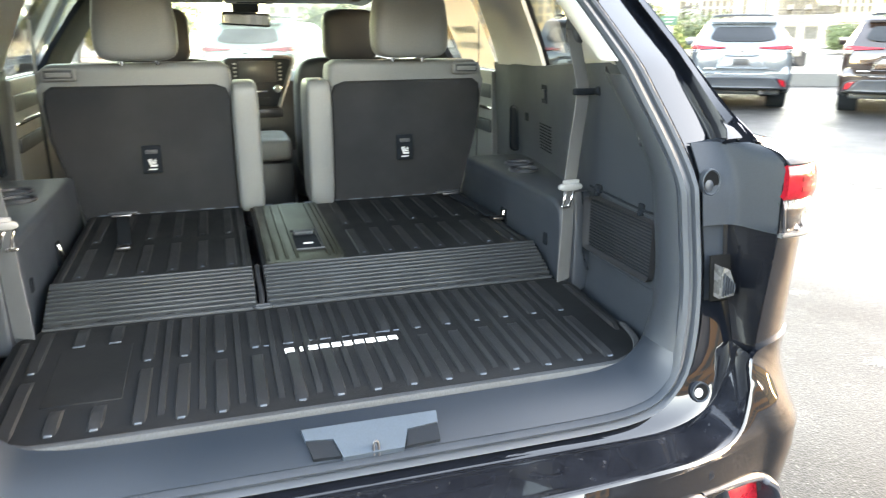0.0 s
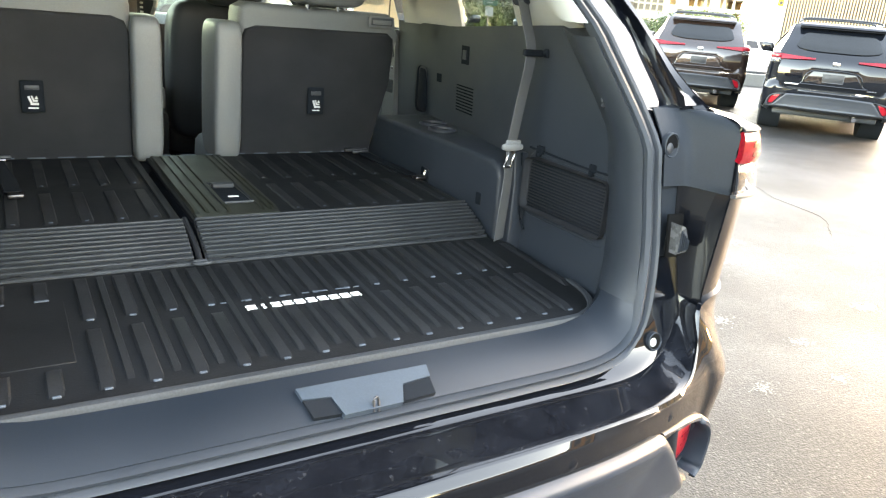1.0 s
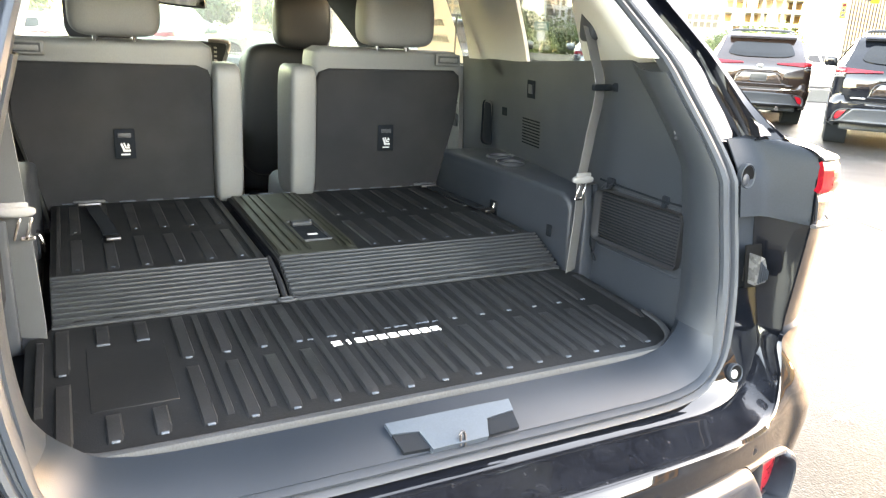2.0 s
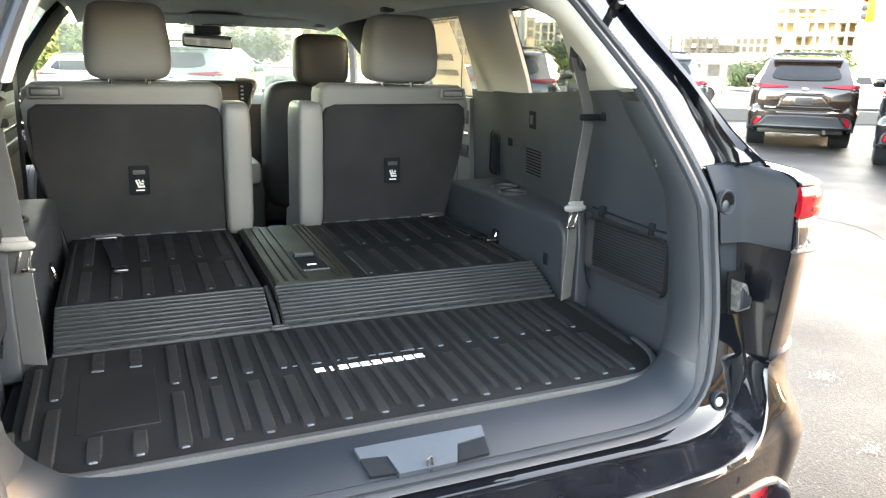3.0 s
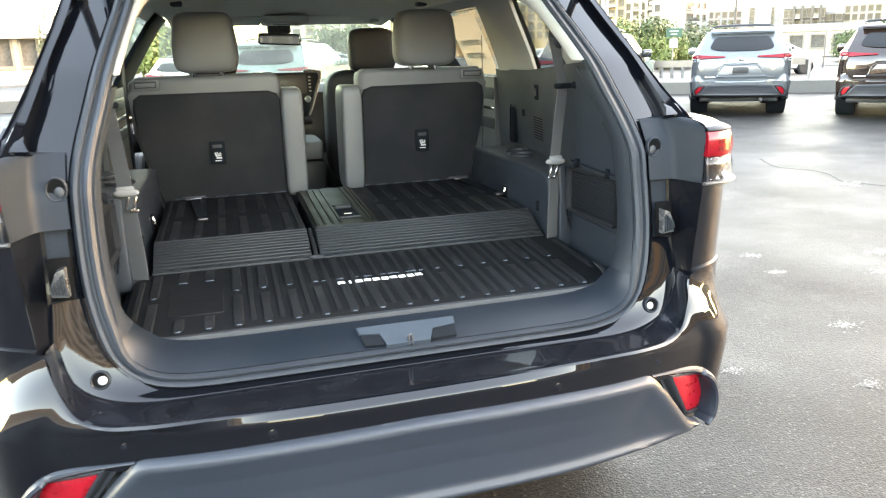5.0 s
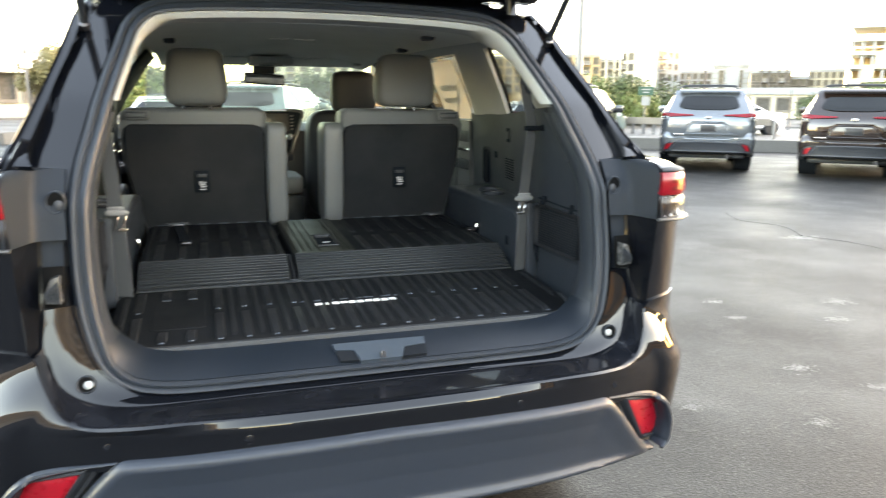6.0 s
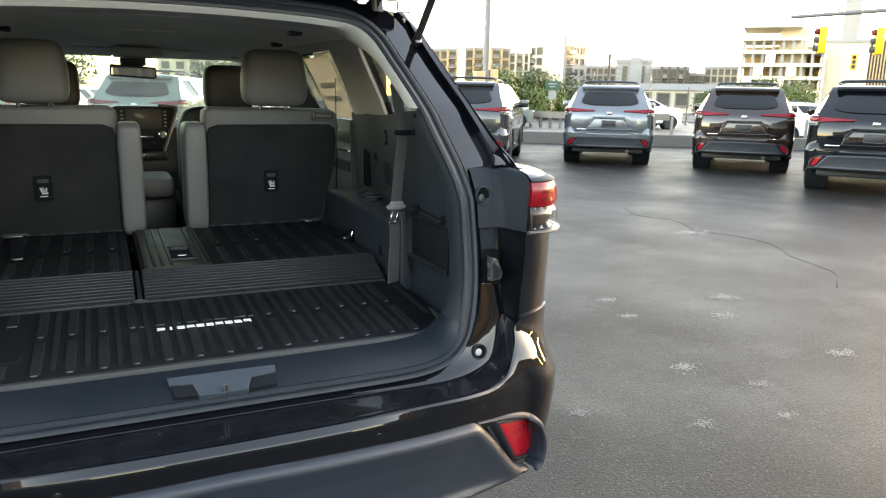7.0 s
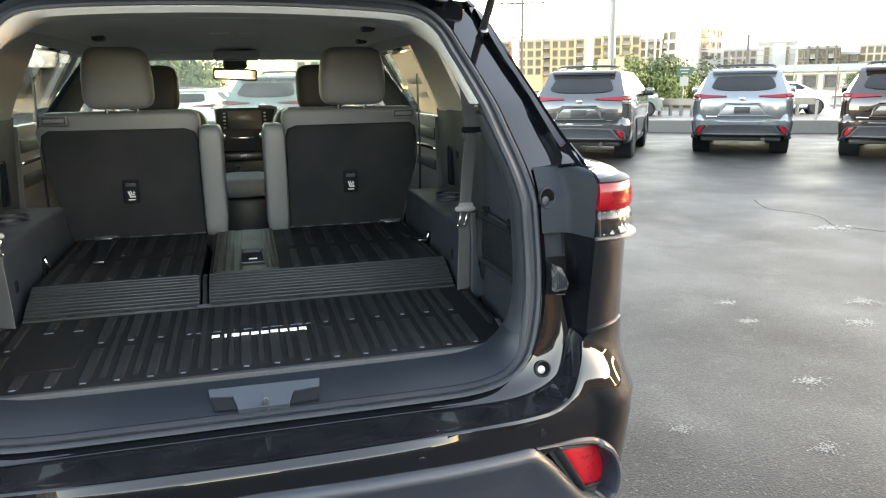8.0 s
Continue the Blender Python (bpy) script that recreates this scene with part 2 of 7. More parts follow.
def tube(bm, pts, r, n=8, flat=None):
    """A tube along pts; r a number or one per point; flat=(w, h, side) makes a strap w wide along side."""
    P = [Vector(p) for p in pts]
    rings = []
    for i, p in enumerate(P):
        d = (P[min(i + 1, len(P) - 1)] - P[max(i - 1, 0)]).normalized()
        if flat:
            side = Vector(flat[2]) - d * d.dot(Vector(flat[2]))
            side.normalize()
        else:
            side = d.cross(Vector((0, 0, 1)) if abs(d.z) < 0.95 else Vector((0, 1, 0))).normalized()
        up = side.cross(d)
        rad = r[i] if isinstance(r, (list, tuple)) else r
        ring = []
        if flat:
            w, h = flat[0] / 2, flat[1] / 2
            cs = ((-w, -h), (w, -h), (w, h), (-w, h))
            for a, b in cs:
                ring.append(bm.verts.new(p + side * a + up * b))
        else:
            for k in range(n):
                a = 2 * math.pi * k / n
                ring.append(bm.verts.new(p + side * rad * math.cos(a) + up * rad * math.sin(a)))
        rings.append(ring)
    m = len(rings[0])
    for a, b in zip(rings, rings[1:]):
        for k in range(m):
            bm.faces.new((a[k], a[(k + 1) % m], b[(k + 1) % m], b[k]))
    bm.faces.new(rings[0][::-1])
    bm.faces.new(rings[-1])


def lathe(bm, prof, n=24, m=None):
    """Turns (radius, height) points round the z axis."""
    rings = [[bm.verts.new((r * math.cos(2 * math.pi * k / n), r * math.sin(2 * math.pi * k / n), h)) for k in range(n)] for r, h in prof]
    for a, b in zip(rings, rings[1:]):
        for k in range(n):
            bm.faces.new((a[k], a[(k + 1) % n], b[(k + 1) % n], b[k]))
    bm.faces.new(rings[0][::-1])
    bm.faces.new(rings[-1])
    vs = [v for r in rings for v in r]
    if m:
        bmesh.ops.transform(bm, matrix=m, verts=vs)
    return vs


def cushion(bm, c, s, e=0.35, nu=28, nv=16, m=None):
    """A soft rounded block: a superellipsoid of size s round c."""
    def p(v, k):
        return math.copysign(abs(v) ** k, v)
    rows = []
    for j in range(nv + 1):
        f = -math.pi / 2 + math.pi * j / nv
        rows.append([bm.verts.new((c[0] + s[0] / 2 * p(math.cos(f), e) * p(math.cos(2 * math.pi * i / nu), e),
                                   c[1] + s[1] / 2 * p(math.cos(f), e) * p(math.sin(2 * math.pi * i / nu), e),
                                   c[2] + s[2] / 2 * p(math.sin(f), e))) for i in range(nu)])
    for a, b in zip(rows, rows[1:]):
        for k in range(nu):
            bm.faces.new((a[k], a[(k + 1) % nu], b[(k + 1) % nu], b[k]))
    vs = [v for r in rows for v in r]
    bmesh.ops.remove_doubles(bm, verts=vs, dist=0.0004)
    if m:
        bmesh.ops.transform(bm, matrix=m, verts=[v for v in vs if v.is_valid])


def sheet(bm, rows, thick=0.0, closed=False, skip=None):
    """A surface through rows of points; thick gives it a second skin behind, along its normals."""
    R, C = len(rows), len(rows[0])
    P = np.array([[tuple(p) for p in row] for row in rows], float)
    A = [[bm.verts.new(P[i, j]) for j in range(C)] for i in range(R)]
    cols = range(C) if closed else range(C - 1)
    cells = [(i, j) for i in range(R - 1) for j in cols if not (skip and skip(i, j))]
    for i, j in cells:
        k = (j + 1) % C
        bm.faces.new((A[i][j], A[i][k], A[i + 1][k], A[i + 1][j]))
    if thick:
        if closed:
            du = np.roll(P, -1, 1) - np.roll(P, 1, 1)
        else:
            du = np.gradient(P, axis=1)
        dv = np.gradient(P, axis=0)
        N = np.cross(du, dv)
        N /= np.maximum(np.linalg.norm(N, axis=2, keepdims=True), 1e-9)
        Q = P + N * thick
        B = [[bm.verts.new(Q[i, j]) for j in range(C)] for i in range(R)]
        has = set(cells)
        for i, j in cells:
            k = (j + 1) % C
            bm.faces.new((B[i][j], B[i + 1][j], B[i + 1][k], B[i][k]))
            for (di, dj), (a, b) in (((-1, 0), ((i, j), (i, k))), ((1, 0), ((i + 1, k), (i + 1, j))), ((0, -1), ((i + 1, j), (i, j))), ((0, 1), ((i, k), (i + 1, k)))):
                nb = (i + di, (j + dj) % C if closed else j + dj)
                if nb not in has:
                    bm.faces.new((A[a[0]][a[1]], B[a[0]][a[1]], B[b[0]][b[1]], A[b[0]][b[1]]))
        loose = [v for v in bm.verts if not v.link_faces]
        bmesh.ops.delete(bm, geom=loose, context="VERTS")
    else:
        loose = [v for v in bm.verts if not v.link_faces]
        bmesh.ops.delete(bm, geom=loose, context="VERTS")


def lerp(x, xs, ys):
    return float(np.interp(x, xs, ys))


def mirrored(rows):
    return [[(-p[0], p[1], p[2]) for p in row] for row in rows]


def empty(name, **tags):
    return tagged(new(name), **tags)


# ---- the shape of the car body ----
ZT = [0.60, 0.73, 0.83, 1.09, 1.22, 1.228, 1.233, 1.2355, 1.311, 1.41, 1.50, 1.61, 1.68]
XS = [0.80, 0.79, 0.775, 0.785, 0.797, 0.799, 0.804, 0.815, 0.785, 0.745, 0.717, 0.69, 0.66]
YS = [0.035, 0.05, 0.088, 0.072, 0.09, 0.105, 0.14, 0.20, 0.285, 0.368, 0.465, 0.586, 0.68]
WT = [0.945, 0.955, 0.95, 0.945, 0.93, 0.928, 0.926, 0.925, 0.900, 0.848, 0.795, 0.728, 0.665]
LOW_Z, LOW_W = [0.28, 0.36, 0.50, 0.75, 0.95, 1.09, 1.22, 1.24], [0.89, 0.915, 0.935, 0.958, 0.955, 0.945, 0.93, 0.925]
OPEN_Z, OPEN_Y = [0.66, 0.722, 0.765, 1.08, 1.165, 1.386, 1.578, 1.72], [0.07, 0.085, 0.10, 0.175, 0.19, 0.345, 0.555, 0.70]
LOOP = [(0, 0.722), (0.3, 0.722), (0.46, 0.724), (0.54, 0.733), (0.591, 0.752), (0.639, 0.797), (0.666, 0.861), (0.684, 0.965), (0.688, 1.10),
        (0.680, 1.22), (0.648, 1.35), (0.625, 1.44), (0.598, 1.53), (0.570, 1.61), (0.51, 1.663), (0.40, 1.682), (0.2, 1.692), (0, 1.695)]
STATIONS = [(0.85, -0.3), (1.33, -0.45), (1.58, -0.5), (2.46, -0.1), (2.54, -0.1), (3.50, -1.75), (3.62, -1.75)]
INNER = [(0.88, -0.3), (1.22, -0.45), (1.62, -0.5), (2.42, -0.1), (2.52, -0.1), (3.50, -1.75)]
GREEN_Z = [1.235, 1.27, 1.30, 1.36, 1.45, 1.54, 1.60, 1.64, 1.68]


def open_y(z):
    return lerp(z, OPEN_Z, OPEN_Y)


def half_width(y, z):
    if z < 1.235:
        w = lerp(z, LOW_Z, LOW_W)
        return w - 0.10 * max(0, y - 3.9) ** 2 - 0.012 * max(0, 1.2 - y)
    xs, ys, w = lerp(z, ZT, XS), lerp(z, ZT, YS), lerp(z, ZT, WT)
    u = min(1.0, max(0.0, (y - ys) / 1.0))
    return xs + (w - xs) * (1 - (1 - u) ** 2)


def corner(z, n=9, grow=0.0, upto=90, sq=1.0):
    xs, ys, w = lerp(z, ZT, XS), lerp(z, ZT, YS), lerp(z, ZT, WT) - 0.012
    b = 0.19
    out = []
    for i in range(n):
        a = radians(upto * i / (n - 1))
        if z < 1.235:
            out.append((xs + (w - xs + grow) * math.sin(a) ** sq, ys + b - (b + grow) * math.cos(a) ** sq, z))
        else:
            y = ys + max(0.02, min(0.12, STATIONS[0][0] + STATIONS[0][1] * (z - 1.30) - 0.03 - ys)) * i / (n - 1)
            out.append((half_width(y, z), y, z))
    return out


def both(fn):
    """Runs fn for the right and the left side."""
    for side in (1, -1):
        fn(side)


def flip(rows, side):
    return rows if side > 0 else mirrored(rows)


def face_y(x):
    return -0.07 + 0.115 * (abs(x) / 0.795) ** 3


def through_keys(keys, pts, s):
    """A smooth curve through points at given key lengths (cubic Hermite)."""
    n = len(keys)
    i = min(max(int(np.searchsorted(keys, s, side="right")) - 1, 0), n - 2)
    P = [Vector(p) for p in pts]

    def slope(k):
        if k in (0, n - 1):
            a, b = (0, 1) if k == 0 else (n - 2, n - 1)
        else:
            a, b = k - 1, k + 1
        return (P[b] - P[a]) / (keys[b] - keys[a])
    h = keys[i + 1] - keys[i]
    u = min(1.0, max(0.0, (s - keys[i]) / h))
    return P[i] * (2 * u ** 3 - 3 * u * u + 1) + slope(i) * h * (u ** 3 - 2 * u * u + u) + P[i + 1] * (3 * u * u - 2 * u ** 3) + slope(i + 1) * h * (u ** 3 - u * u)


def bumper_plan():
    """Plan line of the bumper from the middle to the wheel arch: (length, x, y, normal x, normal y)."""
    pts = [(0.795 * i / 40, face_y(0.795 * i / 40)) for i in range(40)]
    pts += [(p[0], p[1]) for p in corner(0.66, 24)]
    pts += [(0.9435, 0.27), (0.946, 0.34), (0.951, 0.5), (0.953, 0.63)]
    out, s = [], 0.0
    for i, (x, y) in enumerate(pts):
        a, b = pts[max(i - 1, 0)], pts[min(i + 1, len(pts) - 1)]
        d = Vector((b[0] - a[0], b[1] - a[1])).normalized()
        if i:
            s += math.hypot(x - pts[i - 1][0], y - pts[i - 1][1])
        out.append((s, x, y, d.y, -d.x))
    return out


PLAN = bumper_plan()
# upper edge of the bumper face, rising round the corner to the lamp panel
EDGE_S = [0.0, 0.30, 0.545, 0.615, 0.665, 0.71, 0.76, 0.81, 0.86, 0.91, 0.95, 0.99, 1.04, 1.10, 1.18, 1.60]
EDGE = [(0.0, -0.058, 0.701), (0.3, -0.0545, 0.702), (0.54, -0.041, 0.703), (0.609, -0.028, 0.702), (0.655, -0.012, 0.701), (0.691, 0.0058, 0.7071), (0.717, 0.0206, 0.7241), (0.7363, 0.0363, 0.7542), (0.749, 0.0498, 0.785),
        (0.7579, 0.0636, 0.8136), (0.7655, 0.073, 0.8387), (0.7876, 0.0774, 0.8521), (0.8304, 0.0881, 0.8588), (0.885, 0.125, 0.862), (0.922, 0.2, 0.866), (0.943, 0.63, 0.868)]
# ridge between the step and the panel round the opening
RIDGE_S = [0.0, 0.30, 0.545, 0.615, 0.665, 0.71, 0.76, 0.81, 0.86, 0.91, 0.95]
RIDGE = [(0.0, 0.06, 0.711), (0.3, 0.06, 0.711), (0.535, 0.061, 0.711), (0.603, 0.067, 0.715), (0.6517, 0.0774, 0.7236), (0.6912, 0.0884, 0.7386), (0.7207, 0.1004, 0.7616), (0.7404, 0.1118, 0.7882), (0.7502, 0.1195, 0.8095), (0.7542, 0.1255, 0.8305), (0.7562, 0.1315, 0.8505)]
LOW_S, LOW_E = [0.0, 0.64, 0.70, 0.76, 0.81, 0.86, 0.91, 0.96, 1.02, 1.08, 1.6], [0.600, 0.600, 0.602, 0.592, 0.571, 0.540, 0.498, 0.445, 0.400, 0.385, 0.375]
BULGE_S, BULGE = [0.0, 0.64, 0.72, 0.80, 0.88, 1.0, 1.10, 1.25, 1.6], [0.0, 0.0, 0.002, 0.006, 0.009, 0.010, 0.007, 0.003, 0.0]


def plan_at(s):
    q = [lerp(s, [p[0] for p in PLAN], [p[k] for p in PLAN]) for k in (1, 2, 3, 4)]
    return Vector((q[0], q[1], 0)), Vector((q[2], q[3], 0)).normalized()


def lower_edge(s):
    p, n = plan_at(s)
    z = lerp(s, LOW_S, LOW_E)
    return p - n * 0.10 * max(0, 0.60 - z) ** 1.3 + Vector((0, 0, z)), n


def bumper_rows():
    """Rows from the lower lip up the rear face and the chamfer to its upper edge."""
    rows = []
    for s, x, y, nx, ny in PLAN:
        n = Vector((nx, ny, 0))
        p = Vector((x, y, 0))
        e = through_keys(EDGE_S, EDGE, s)
        low, _ = lower_edge(s)
        z2 = lerp(s, [0, 0.60, 0.76, 0.90, 1.2], [0.687, 0.686, 0.680, 0.684, 0.70])
        p = p + n * lerp(s, [0.60, 0.72, 0.80, 0.88, 1.0, 1.10, 1.25, 1.4], [0.0, 0.002, 0.008, 0.013, 0.015, 0.011, 0.004, 0.0])
        b = lerp(s, BULGE_S, BULGE)
        row = [low - n * 0.03 - Vector((0, 0, 0.012)), low - n * 0.008 - Vector((0, 0, 0.002)), low + Vector((0, 0, 0.004)), low.lerp(p + Vector((0, 0, 0.64)), 0.5), p + Vector((0, 0, 0.64)), p + Vector((0, 0, z2 - 0.012)), p + Vector((0, 0, z2 - 0.004)) + n * 0.001]
        c2 = p + Vector((0, 0, z2))
        up = Vector((0, 0, 0.5))
        for u in (0.06, 0.14, 0.26, 0.40, 0.55, 0.70, 0.82, 0.91, 0.965):
            row.append(c2.lerp(e, u) + (n + up) * b * math.sin(math.pi * u))
        row += [e, e + Vector((-n.x * 0.002, 0.003, -0.001)), e + Vector((-n.x * 0.006, 0.006, -0.012))]
        rows.append(row)
    return rows


def step_rows():
    """The step on top of the bumper, between its upper edge and the ridge."""
    rows = []
    for k in range(73):
        s = 0.95 * k / 72
        a, b = through_keys(EDGE_S, EDGE, s), through_keys(RIDGE_S, RIDGE, s)
        f = smooth_step((s - 0.62) / 0.2)
        dip = Vector((0.004 * f, 0.004 * f, -0.003))
        rows.append([a + Vector((0, 0.002, -0.002))] + [a.lerp(b, t) + dip * math.sin(math.pi * t) for t in (0.06, 0.2, 0.4, 0.6, 0.8, 0.93)] + [b + Vector((0, 0, -0.003)), b + Vector((0, 0.004, 0.0))])
    return rows


def smooth_step(v):
    v = min(1.0, max(0.0, v))
    return v * v * (3 - 2 * v)


def face_point(x, z, out=0.0):
    """A point on the lower rear face at width x and height z."""
    ax = abs(x)
    if ax < 0.795:
        y, n = face_y(ax), Vector((0.16 * (ax / 0.8) ** 2, -1)).normalized()
    else:
        f = min(1.0, (ax - 0.80) / 0.145)
        y = 0.225 - 0.19 * math.sqrt(max(0, 1 - f * f))
        n = Vector((f, -math.sqrt(max(0.02, 1 - f * f)))).normalized()
    inn = 0.10 * max(0, 0.60 - z) ** 1.3 - out
    return (math.copysign(ax - n.x * inn, x) if ax > 1e-6 else 0.0, y - n.y * inn, z)


def patch(outline, out0, out1, n=14, bev=0.006):
    """A raised plate on the rear face: outline in (x, z), filled in strips, from out0 to out1."""
    zs = sorted({round(z, 4) for _, z in outline})
    z0, z1 = zs[0], zs[-1]
    rows = []
    for k in range(n + 1):
        z = z0 + (z1 - z0) * (0.002 + 0.996 * (0.012 if k == 1 else 0.988 if k == n - 1 else k / n))
        xs = []
        for (xa, za), (xb, zb) in zip(outline, outline[1:] + outline[:1]):
            if (za - z) * (zb - z) < 0:
                xs.append(xa + (xb - xa) * (z - za) / (zb - za))
        lo, hi = min(xs), max(xs)
        rows.append([(lo + (hi - lo) * (0.006 if j == 1 else 0.994 if j == 17 else j / 18), z) for j in range(19)])
    bm = bmesh.new()
    R, C = len(rows), 19
    A = [[bm.verts.new(face_point(x, z, out1 - (bev if i in (0, R - 1) or j in (0, C - 1) else bev * 0.25 if i in (1, R - 2) or j in (1, C - 2) else 0))) for j, (x, z) in enumerate(r)] for i, r in enumerate(rows)]
    B = [[bm.verts.new(face_point(x, z, out0)) for x, z in r] for r in rows]
    for i in range(R - 1):
        for j in range(C - 1):
            bm.faces.new((A[i][j], A[i][j + 1], A[i + 1][j + 1], A[i + 1][j]))
            bm.faces.new((B[i][j], B[i + 1][j], B[i + 1][j + 1], B[i][j + 1]))
    ring = [(0, j) for j in range(C)] + [(i, C - 1) for i in range(1, R)] + [(R - 1, j) for j in range(C - 2, -1, -1)] + [(i, 0) for i in range(R - 2, 0, -1)]
    for a, b in zip(ring, ring[1:] + ring[:1]):
        bm.faces.new((A[a[0]][a[1]], B[a[0]][a[1]], B[b[0]][b[1]], A[b[0]][b[1]]))
    return bm


def loop_points(n=150):
    half = LOOP
    full = [Vector((x, z, 0)) for x, z in half] + [Vector((-x, z, 0)) for x, z in half[-2::-1]]
    fine = spline(full, 900)
    seg = [0.0]
    for a, b in zip(fine, fine[1:]):
        seg.append(seg[-1] + (b - a).length)
    out = []
    for k in range(n):
        s = seg[-1] * k / n
        i = int(np.searchsorted(seg, s, side="right")) - 1
        f = (s - seg[i]) / max(1e-9, seg[i + 1] - seg[i])
        out.append(fine[i].lerp(fine[i + 1], f))
    res = []
    for k in range(n):
        d = (out[(k + 1) % n] - out[k - 1]).normalized()
        res.append((out[k].x, out[k].y, -d.y, d.x))
    return res


RING = loop_points()


def ring_rows(section, pick=None):
    """Sweeps a section of (inward, forward) steps along the rim of the opening; section is a function of x, z."""
    rows = []
    for x, z, nx, nz in RING:
        if pick and not pick(x, z):
            continue
        rows.append([(x + nx * d, open_y(z + nz * d) + dy, z + nz * d) for d, dy in section(x, z)])
    return rows if pick else rows + rows[:1]


def wheel(parent, c, side):
    R, w = 0.372, 0.235
    m = Matrix.Translation(c) @ Euler((0, radians(90), 0)).to_matrix().to_4x4()
    bm = bmesh.new()
    lathe(bm, [(0.255, -w / 2 + 0.01), (0.30, -w / 2), (R - 0.03, -w / 2 + 0.006), (R - 0.006, -w / 2 + 0.03), (R, -w / 2 + 0.06), (R - 0.002, -0.05), (R - 0.008, -0.045), (R, -0.04),
               (R, 0.0), (R - 0.008, 0.005), (R, 0.01), (R, w / 2 - 0.06), (R - 0.006, w / 2 - 0.03), (R - 0.03, w / 2 - 0.006), (0.30, w / 2), (0.255, w / 2 - 0.01)], 36, m)
    hub = empty("wheel")
    hub.parent = parent
    part("tyre", bm, TYRE, hub)
    bm = bmesh.new()
    f = side
    lathe(bm, [(0.255, -0.10), (0.262, 0.09 * f), (0.24, 0.10 * f), (0.235, 0.04 * f), (0.03, 0.03 * f)] if f > 0 else [(0.03, -0.03), (0.235, -0.04), (0.24, -0.10), (0.262, -0.09), (0.255, 0.10)], 30, m)
    part("rim_barrel", bm, CARPET, hub)
    bm = bmesh.new()
    for k in range(10):
        a = 2 * math.pi * k / 10
        ca, sa = math.cos(a), math.sin(a)
        tube(bm, [(c[0] + 0.085 * f, c[1] + 0.03 * ca, c[2] + 0.03 * sa), (c[0] + 0.092 * f, c[1] + 0.14 * ca, c[2] + 0.14 * sa), (c[0] + 0.085 * f, c[1] + 0.25 * ca, c[2] + 0.25 * sa)], [0.02, 0.016, 0.02], 6)
    lathe(bm, [(0.05, 0.07 * f - 0.02), (0.05, 0.07 * f + 0.02), (0.03, 0.07 * f + 0.03)], 16, m)
    part("rim", bm, ALLOY, hub)
    return hub


